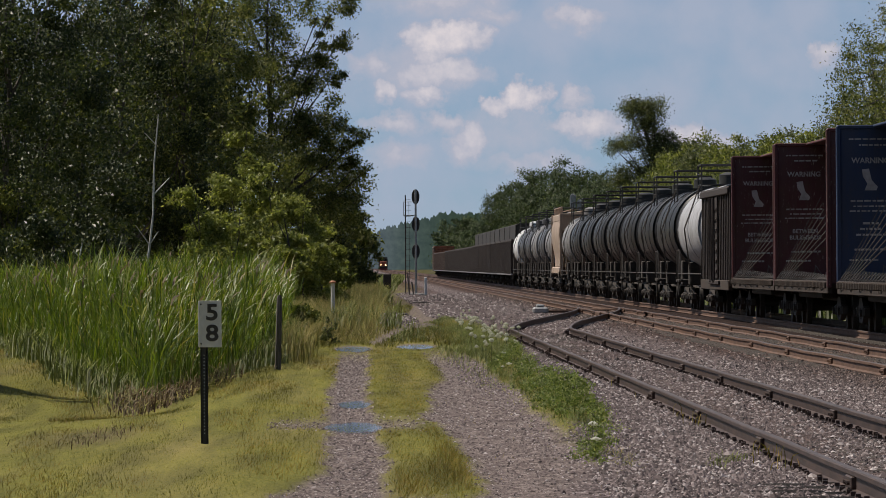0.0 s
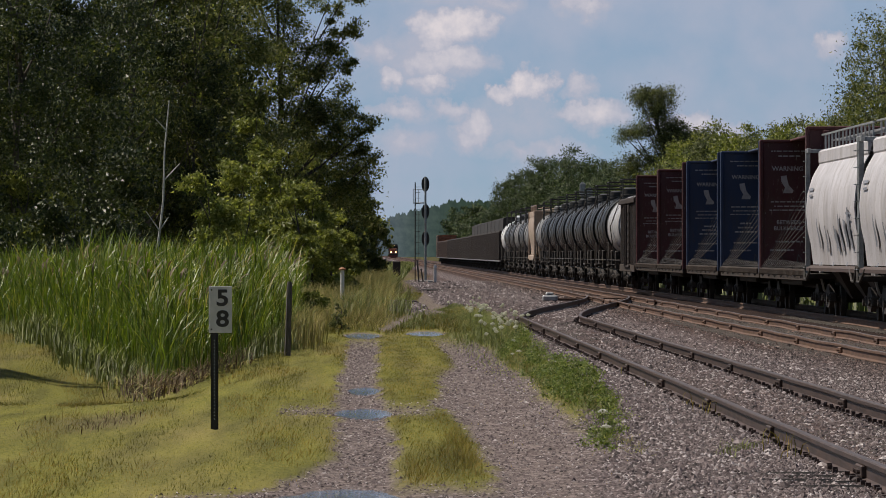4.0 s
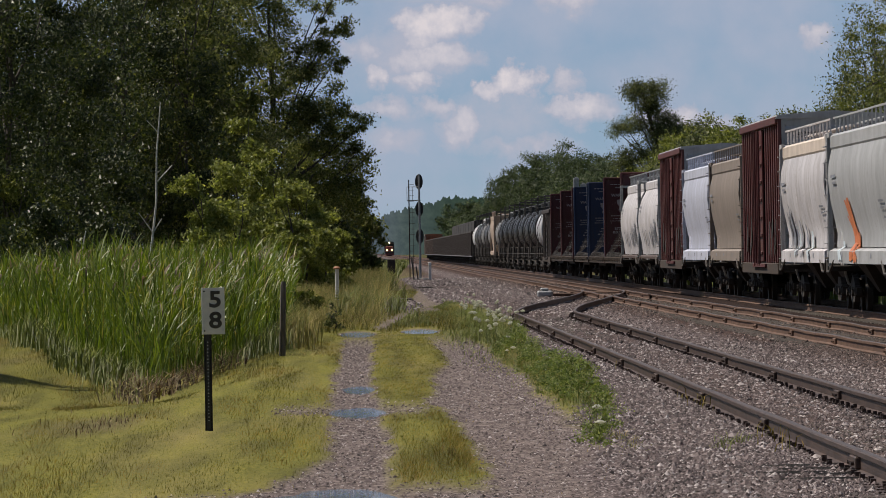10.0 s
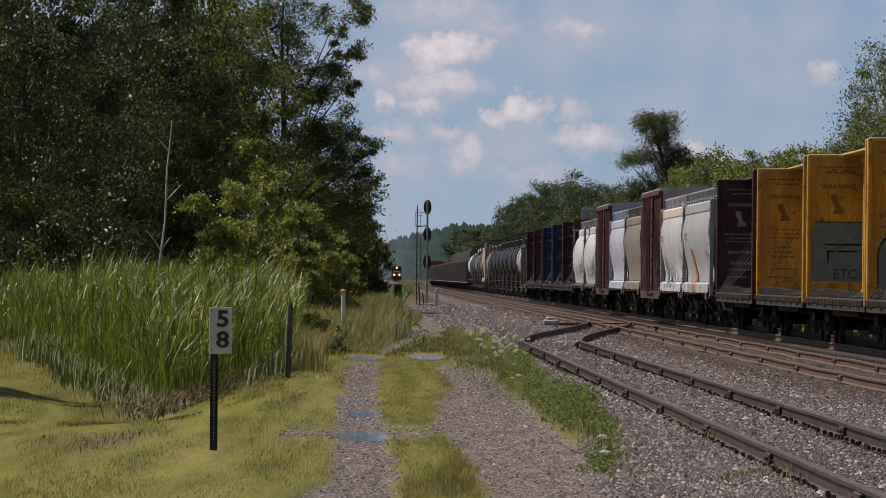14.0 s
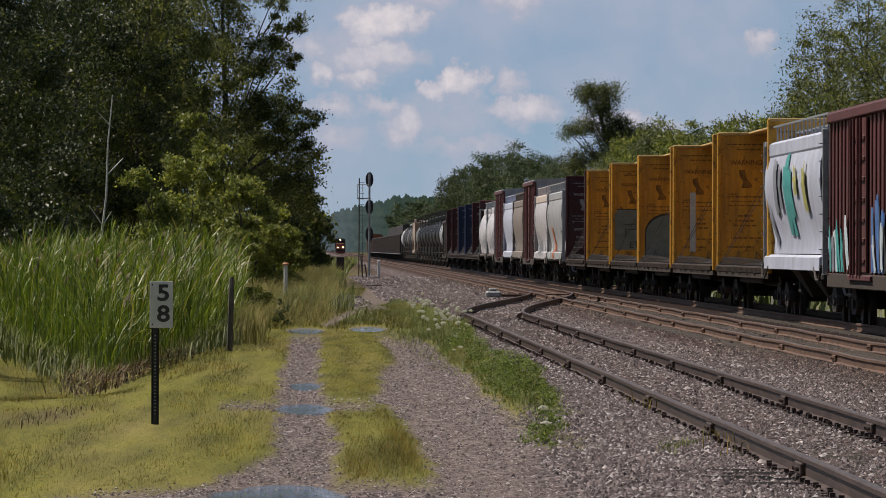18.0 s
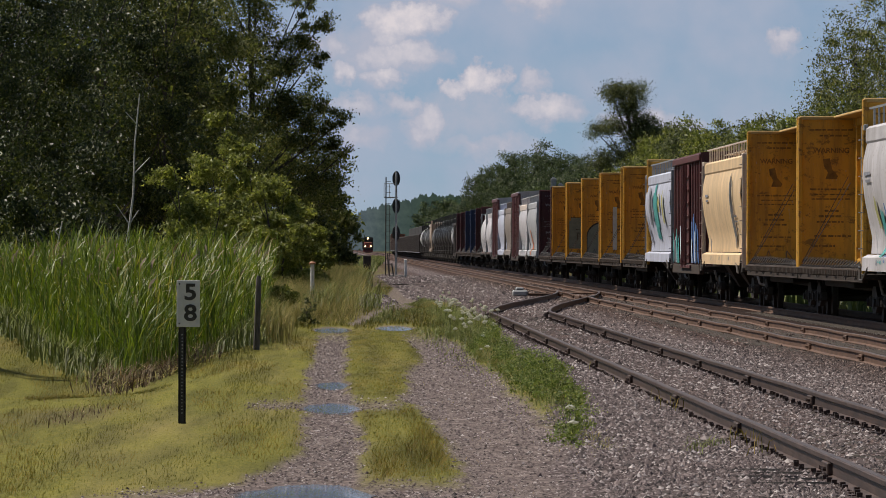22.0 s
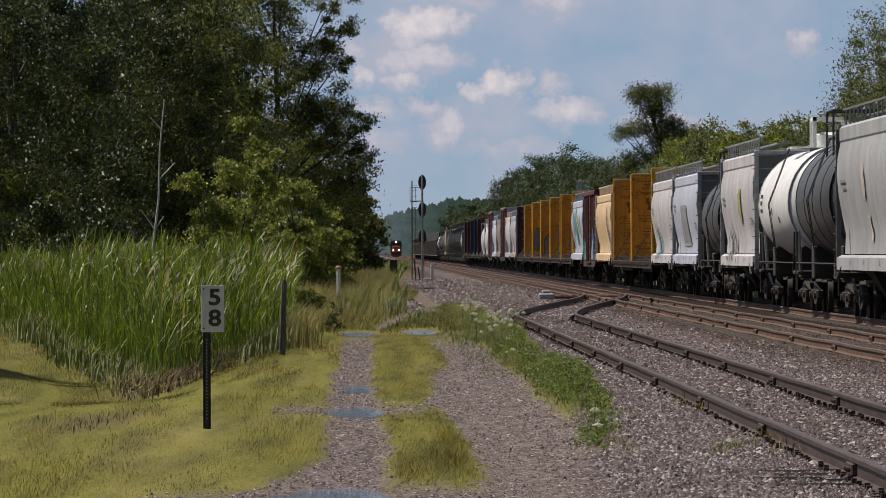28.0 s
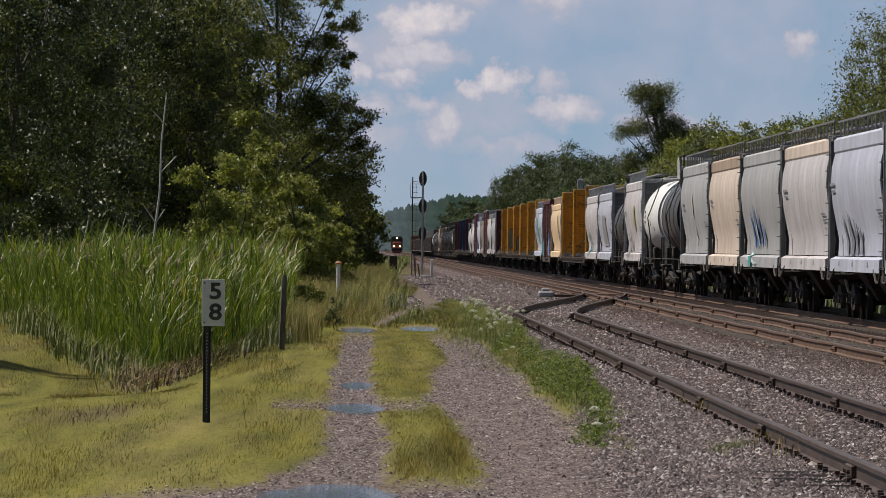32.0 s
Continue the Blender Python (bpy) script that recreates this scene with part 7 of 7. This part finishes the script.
gtank = consist(tank_car("dark grey tank car with a black walkway", 16.8, 1.42, TANK_GREY, 4.2, bands=4), 476.4, 16.8)
again(gtank, 459.6, 16.8)
ptank = consist(tank_car("pale grey tank car with a black walkway", 16.8, 1.42, TANK_PALE, 4.2, bands=4), 442.8, 16.8)
again(gtank, 426.0, 16.8)
again(ptank, 409.2, 16.8)
consist(hopper("tan covered hopper between the tank cars", 16.5, TAN_CAR, tall=4.75), 392.2, 16.5)
again(ptank, 375.7, 16.8)
btank = consist(tank_car("black tank car with a railed dome platform", 17.1, 1.46, TANK_BLACK, 4.25, bands=5, platform_mat=BLACK_PAINT), 358.9, 17.1)
for i in range(1, 7):
    again(btank, 358.9 - 17.1 * i, 17.1)
consist(tank_car("tank car with a grimy white barrel end", 17.1, 1.46, GRIMY_WHITE, 4.2, bands=3, end_mat=GRIMY_WHITE, platform_mat=BLACK_PAINT), 239.0, 17.1)
consist(boxcar("brown ribbed boxcar, lower than its neighbours", 17.6, 3.95, GON_BROWN, GON_BROWN), 221.9, 17.6)

# empty centre-beam cars in red and blue
red_beam = consist(centre_beam("empty oxide red centre-beam lumber car with white warning lettering", 21.4, MAROON, FADED_LETTERS, chord_mat=OXIDE, sill_mat=GRIMY, slogan=("BETWEEN", "BULKHEADS")), 203.9, 21.4)
again(red_beam, 183.0, 21.4)
blue_beam = consist(centre_beam("empty navy blue centre-beam lumber car with pale lettering", 22.0, NAVY, FADED_LETTERS, sill_mat=GRIMY), 159.3, 22.0)
again(blue_beam, 136.4, 22.0)
again(red_beam, 114.9, 21.4)

# mixed hoppers and boxcars
consist(hopper("white two-bay covered hopper streaked with grime", 18.6, WHITE_CAR, shape=ROUND_SIDE, marks=BARS_DARK, band=BROWN, rail_mat=GALVANISED, graffiti=[(GREY_SPRAY, [(-6.5, 2.5, -6.6, 1.7, 0.5), (-5.2, 2.3, -5.3, 1.7, 0.6), (-3.6, 2.4, -3.7, 1.6, 0.5), (-2.0, 2.2, -2.1, 1.6, 0.6), (1.4, 2.2, 1.3, 1.6, 0.5), (4.0, 2.3, 3.9, 1.7, 0.4)])]), 94.0, 18.6)
consist(hopper("white covered hopper with a dirty sill", 18.6, WHITE_CAR, shape=ROUND_SIDE, marks=BARS_DARK, band=BROWN, rail_mat=GALVANISED, graffiti=[(GREY_SPRAY, [(-6.5, 2.5, -6.6, 1.7, 0.5), (-5.2, 2.3, -5.3, 1.7, 0.6), (-3.6, 2.4, -3.7, 1.6, 0.5), (-2.0, 2.2, -2.1, 1.6, 0.6), (1.4, 2.2, 1.3, 1.6, 0.5), (4.0, 2.3, 3.9, 1.7, 0.4)])]), 75.3, 18.6)
red_box = consist(boxcar("tall oxide red ribbed boxcar with a white upper end", 18.2, 5.05, OXIDE, GREY_CAR,
                         graffiti=[(BLACK_LETTERING, [(-7, 2.2, -6.2, 1.3, 0.3), (-5.6, 2.4, -5.0, 1.3, 0.3), (-4.4, 2.2, -3.9, 1.3, 0.4), (4.0, 2.3, 4.8, 1.3, 0.3), (5.8, 2.4, 6.4, 1.4, 0.3)])]), 55.8, 18.2)
consist(hopper("cool white covered hopper with blue-grey tint", 18.4, BLUE_WHITE, marks=BARS_DARK), 37.5, 18.4)
consist(hopper("taupe grey covered hopper", 18.0, TAUPE, marks=BARS_DARK), 18.9, 18.0)
letters("EXCESS HEIGHT CAR", 0.2, BLACK_LETTERING, red_box, (0, -8.61, 4.45), (90, 0, 0), "end_lettering", "stencilled words EXCESS HEIGHT CAR")
again(red_box, 0.8, 18.2)
consist(hopper("white covered hopper with grey spray paint", 18.3, WHITE_CAR, eave=BEIGE, marks=BARS_DARK, graffiti=[(GREY_SPRAY, [(6.8, 2.3, 6.2, 1.5, 0.4), (5.6, 2.5, 5.2, 1.5, 0.5), (4.2, 2.1, 3.6, 1.4, 0.4), (2.2, 2.2, 1.8, 1.3, 0.5), (0.2, 2.0, -0.5, 1.3, 0.4)]), (PALE_SPRAY, [(3.0, 1.9, 2.2, 1.3, 0.5), (-2.0, 1.8, -2.8, 1.2, 0.6)])]), -17.8, 18.3)
consist(hopper("grey covered hopper with an orange tag", 19.5, GREY_CAR, marks=BARS_DARK, graffiti=[(ORANGE_SPRAY, [(3.6, 2.5, 1.6, 1.2, 0.9), (1.8, 1.9, 0.2, 1.15, 0.7)]), (PALE_SPRAY, [(6.0, 1.6, 5.0, 1.2, 0.8)])]), -36.2, 19.5)
consist(centre_beam("empty dark maroon centre-beam lumber car with safety lettering", 21.4, MAROON, FADED_LETTERS, chord_mat=OXIDE, sill_mat=GRIMY, slogan=("SAFETY FIRST", "", "WARNING")), -59.1, 21.4)

# yellow centre-beam cars
ybeam = consist(centre_beam("empty yellow centre-beam lumber car with faded lettering", 21.8, YELLOW, SHADED_LETTERS, chord_mat=YELLOW_CHORD, straps=False, sill_mat=GRIMY), -81.9, 21.8)
consist(centre_beam("empty yellow centre-beam car with a grey painted-over patch", 21.4, YELLOW, SHADED_LETTERS, chord_mat=YELLOW_CHORD, straps=False, sill_mat=GRIMY, graffiti=[(SLATE_SPRAY, [(-1.33, 0.2, 1.55, 2.9), (-1.25, 0.1, 2.9, 3.02)]), (BLACK_LETTERING, [(-1.25, 0.1, 3.02, 3.05), (-1.0, -0.1, 2.45, 2.49), (-0.95, -0.91, 2.0, 2.3), (-0.95, -0.2, 2.28, 2.32)])], word="ETC"), -104.3, 21.4)
consist(centre_beam("empty yellow centre-beam car with a dark arched patch", 21.8, YELLOW, SHADED_LETTERS, chord_mat=YELLOW_CHORD, straps=False, sill_mat=GRIMY, arch=(SLATE_SPRAY, -1.2, 0.35, 1.16, 2.72)), -125.3, 21.8)
consist(centre_beam("empty yellow centre-beam car with a pale stripe", 21.8, YELLOW, SHADED_LETTERS, chord_mat=YELLOW_CHORD, straps=False, sill_mat=GRIMY, graffiti=[(PALE_SPRAY, [(-0.95, -0.78, 1.5, 3.3)])]), -147.7, 21.8)
again(ybeam, -170.6, 21.8)
consist(hopper("white covered hopper with teal and grey graffiti", 19.6, BLUE_WHITE, rail_mat=GALVANISED, graffiti=[(TEAL, [(1.4, 3.7, 0.6, 1.9, 1.5), (0.2, 3.4, -0.4, 2.3, 0.7)]), (GREY_SPRAY, [(5.2, 3.6, 4.6, 2.4, 1.0), (3.4, 3.5, 3.0, 2.5, 0.6), (7.4, 2.6, 6.0, 1.65, 0.7)]), (YELLOW_SPRAY, [(-1.8, 3.5, -2.2, 2.8, 0.6), (-4.6, 3.5, -5.0, 2.4, 0.7)])]), -190.5, 19.6)
consist(boxcar("oxide red ribbed boxcar with blue graffiti along its foot", 17.9, 4.55, OXIDE, OXIDE, graffiti=[(BLUE_SPRAY, [(-2.8, 2.3, -3.0, 1.1, 0.6), (-4.0, 2.6, -4.3, 1.1, 0.7), (-5.2, 2.4, -5.6, 1.1, 0.7), (-6.6, 2.1, -6.9, 1.1, 0.6)]), (BLACK_LETTERING, [(-3.4, 2.2, -3.6, 1.1, 0.2), (-4.8, 2.3, -5.0, 1.1, 0.2), (-6.0, 2.1, -6.3, 1.1, 0.2)]), (PALE_SPRAY, [(6.6, 1.9, 6.2, 1.1, 0.6), (3.4, 2.2, 2.8, 1.2, 0.6), (-3.6, 1.9, -3.9, 1.1, 0.4), (-5.6, 2.0, -5.8, 1.2, 0.4)]), (GREY_SPRAY, [(6.8, 2.0, 6.4, 1.1, 0.5)]), (TEAL, [(5.6, 2.1, 5.0, 1.1, 0.6), (7.4, 2.0, 7.0, 1.1, 0.4), (4.2, 1.9, 3.8, 1.1, 0.4)])]), -211.0, 17.9)
consist(hopper("cream covered hopper with dark steel ends", 21.0, CREAM, rail_mat=BEIGE, end_mat=DARK_GREY, marks=BARS_DARK, graffiti=[(DARK_GREY, [(-5.0, 3.7, -5.4, 1.6, 0.5), (-5.8, 3.5, -6.0, 1.9, 0.3)])]), -229.2, 21.0)
again(ybeam, -252.4, 20.2)
again(ybeam, -272.6, 20.2)

# the grey and white hoppers and tank cars at the rear
consist(hopper("white covered hopper with a small blue and green tag", 18.5, WHITE_CAR, rail_mat=GALVANISED, end_mat=GREY_CAR, marks=BARS_DARK, graffiti=[(TEAL, [(4.4, 2.3, 4.0, 1.3, 0.5), (2.0, 2.1, 1.6, 1.3, 0.5)]), (BLUE_SPRAY, [(3.2, 2.5, 2.8, 1.3, 0.4)]), (YELLOW_SPRAY, [(5.4, 2.6, 5.0, 2.0, 0.4)])]), -292.8, 18.5)
ghop = consist(hopper("grey-white covered hopper with dark steel ends", 18.9, BLUE_WHITE, rail_mat=GALVANISED, end_mat=DARK_GREY, marks=BARS_DARK + [(PATCH_GREY, [(-1.6, 1.72 + 0.1 * i, 5.2 - 0.1 * i, 0.1) for i in range(14)])]), -311.4, 18.9)
consist(tank_car("short dark grey tank car between hoppers", 13.6, 1.46, TANK_GREY, 4.05, bands=4), -330.7, 13.6)
consist(hopper("white covered hopper with an orange round mark", 18.9, WHITE_CAR, tall=4.75, rail_mat=GALVANISED, end_mat=DARK_GREY, marks=BARS_DARK, graffiti=[(YELLOW_SPRAY, [(-1.6, 3.3, -1.7, 2.4, 1.0)]), (DARK_GREY, [(5.6, 2.2, 5.2, 1.3, 0.4), (4.0, 2.3, 3.6, 1.3, 0.3), (2.4, 1.9, 2.2, 1.3, 0.3)])]), -344.5, 18.9)
consist(tank_car("white tank car with a white loading frame on top", 16.3, 1.5, TANK_WHITE, 4.3, bands=2, platform_mat=WHITE_PAINT, tower=True, patch=[(4.9, 3.0, 1.2, 0.10), (5.0, 2.8, 0.9, 0.12), (5.0, 2.6, 1.0, 0.10), (0.6, 2.5, 0.4, 0.2), (-2.0, 2.3, 0.5, 0.15)], frame_mat=DARK_STEEL), -364.3, 16.3)
consist(tank_car("grey tank car with dark bands and black end railings", 15.6, 1.5, TANK_GREY, 4.3, bands=5, frame_mat=BLACK_PAINT), -380.8, 15.6)
rear = consist(hopper("grey covered hopper with a ribbed eave", 19.5, GREY_CAR, tall=4.85, rail_mat=DARK_GREY, end_mat=DARK_GREY, band=GREY_CAR, marks=BARS_DARK, graffiti=[(BEIGE, [(0.6, 3.4, 0.5, 2.7, 0.5), (0.2, 2.3, 0.1, 1.8, 0.4)])]), -396.7, 19.5)
consist(hopper("beige covered hopper with a rusty roof edge", 18.4, BEIGE, tall=4.8, eave=TAN_CAR, rail_mat=DARK_GREY, end_mat=DARK_GREY, marks=BARS_DARK), -416.4, 18.4)
consist(hopper("grey covered hopper with blue and white graffiti", 19.6, GREY_CAR, tall=4.75, rail_mat=DARK_GREY, end_mat=DARK_GREY, graffiti=[(BLUE_SPRAY, [(4.6, 2.6, 4.2, 1.7, 0.5), (3.2, 2.8, 2.8, 1.7, 0.5), (1.4, 2.7, 0.9, 1.7, 0.5), (-0.4, 2.4, -1.0, 1.7, 0.6)]), (PALE_SPRAY, [(5.4, 1.5, 1.0, 1.2, 1.4), (2.4, 2.5, 2.0, 1.7, 0.3)]), (TEAL, [(3.8, 1.5, 3.2, 1.15, 0.9)])]), -435.0, 19.6)
whop = consist(hopper("off-white covered hopper with rain streaks", 18.9, WHITE_CAR, tall=4.7, eave=BEIGE, rail_mat=DARK_GREY, end_mat=DARK_GREY, marks=BARS_DARK), -454.8, 18.9)
consist(hopper("pale covered hopper with a blue-grey tag", 17.0, BLUE_WHITE, tall=4.65, rail_mat=DARK_GREY, end_mat=DARK_GREY, marks=BARS_DARK, graffiti=[(GREY_SPRAY, [(4.6, 2.3, 4.0, 1.5, 0.6), (3.2, 2.4, 2.6, 1.5, 0.6), (1.6, 2.3, 1.0, 1.5, 0.6), (0.0, 2.2, -0.6, 1.5, 0.6)])]), -473.9, 17.0)
again(whop, -491.2, 18.9)
again(rear, -510.2, 19.5)
again(whop, -529.9, 18.9)


# ---- the oncoming locomotive ----
LOCO_BLACK = paint("locomotive_black", (0.02, 0.02, 0.022), 0.45, dirty=0.3)
LOCO_RED = paint("locomotive_red", (0.12, 0.02, 0.011), 0.5, dirty=0.4)
HEADLIGHT = glowing("headlight", (1.0, 0.66, 0.30), 9.0)
GLASS_DARK, gdt, gdb = material("cab_glass")
gdb.inputs["Base Color"].default_value = (0.01, 0.012, 0.014, 1)
gdb.inputs["Roughness"].default_value = 0.08
loco = thing("locomotive", "dark diesel locomotive with glowing headlights", "locomotive")
part("underframe", Build().box(-1.5, 1.5, -11, 11, 1.0, 1.45, 0.05), LOCO_BLACK, loco)
part("nose", Build().loft([[(-1.0, -9.9, 1.45), (1.0, -9.9, 1.45), (0.95, -9.7, 2.9), (-0.95, -9.7, 2.9)], [(-1.3, -8.2, 1.45), (1.3, -8.2, 1.45), (1.3, -8.2, 3.2), (-1.3, -8.2, 3.2)]], caps=True), LOCO_RED, loco)
cab = part("cab", Build().loft([[(-1.55, y, 1.45), (1.55, y, 1.45), (1.55, y, 3.9), (1.1, y, 4.6), (-1.1, y, 4.6), (-1.55, y, 3.9)] for y in (-8.3, -5.2)], caps=True), LOCO_BLACK, loco)
for x in (-0.72, 0.72):
    part("windshield", Build().box(x - 0.5, x + 0.5, -8.33, -8.29, 3.3, 3.95, 0.01), GLASS_DARK, cab)
part("hood", Build().box(-0.95, 0.95, -5.2, 10.5, 1.45, 4.45, 0.12), LOCO_BLACK, loco)
part("radiator", Build().box(-1.5, 1.5, 5.5, 10.0, 3.5, 4.55, 0.1), LOCO_BLACK, loco)
part("plough", Build().loft([[(-1.5, -10.9, 0.95), (1.5, -10.9, 0.95), (1.4, -11.3, 0.15), (-1.4, -11.3, 0.15)], [(-1.5, -10.6, 0.95), (1.5, -10.6, 0.95), (1.4, -10.9, 0.15), (-1.4, -10.9, 0.15)]], caps=True), LOCO_RED, loco)
part("headlight", Build().tube((0, -8.42, 4.2), (0, -8.3, 4.2), 0.22, n=14), HEADLIGHT, loco, "bright warm headlight")
for x in (-0.80, 0.80):
    part("ditch_light", Build().tube((x, -10.98, 1.9), (x, -10.8, 1.9), 0.19, n=14), HEADLIGHT, loco, "bright warm ditch light")
for y in (-7.0, 7.0):
    tk = part("truck", Build().box(-1.3, 1.3, y - 2.2, y + 2.2, 0.4, 1.0, 0.1), DARK_STEEL, loco)
    for k in (-1.8, 0, 1.8):
        part("wheelset", Build().tube((-0.8, y + k, 0.52), (0.8, y + k, 0.52), 0.52, n=18), RUSTY_RAIL, tk)
part("fuel_tank", Build().box(-1.4, 1.4, -3, 3, 0.35, 1.0, 0.15), LOCO_BLACK, loco)
for s in (-1, 1):
    part("handrail", Build().rod([(s * 1.5, -10.5, 1.5), (s * 1.5, -10.5, 2.5), (s * 1.5, 10.5, 2.5)], 0.025, 5), LOCO_RED, loco)
follow = gondola("dark freight car behind the locomotive", 18.5, 3.9, BLACK_CAR)


def motions():
    for ob, y in TRAIN:
        walk(ob, [(t, pose(FAR_X, y + SPEED * t, RAIL_Z)) for t in (0, 16, 32)])
    for ob, back in ((loco, 11.0), (follow, 32.5)):
        walk(ob, [(t, pose(NEAR_X, back + 2400 - 16.0 * t, RAIL_Z)) for t in (0, 16, 32)])
    # gusts roll across the reed bed
    for k, ob in enumerate(REED_CLUMPS):
        x, y = ob.location.x, ob.location.y
        rows = []
        for i in range(54):
            t = 32.0 * i / 53
            gust = 1.2 + 3.2 * math.exp(-((t - 18.5) / 3.0) ** 2) + 1.6 * math.exp(-((t - 1.5) / 1.5) ** 2) + 1.2 * math.exp(-((t - 28) / 3.0) ** 2)
            sway = math.sin(2.4 * t - 0.9 * x + 0.1 * y) + 0.5 * math.sin(4.1 * t + 1.7 * k)
            rows.append((t, pose(x, y, 0, 0.4 * gust * math.sin(1.9 * t + k), gust * (0.6 + 0.55 * sway), 0)))
        walk(ob, rows)
    # the clouds drift slowly across
    walk(backdrop, [(t, pose(-0.70 * t, SKY_Y, 0)) for t in (0, 16, 32)])


motions()
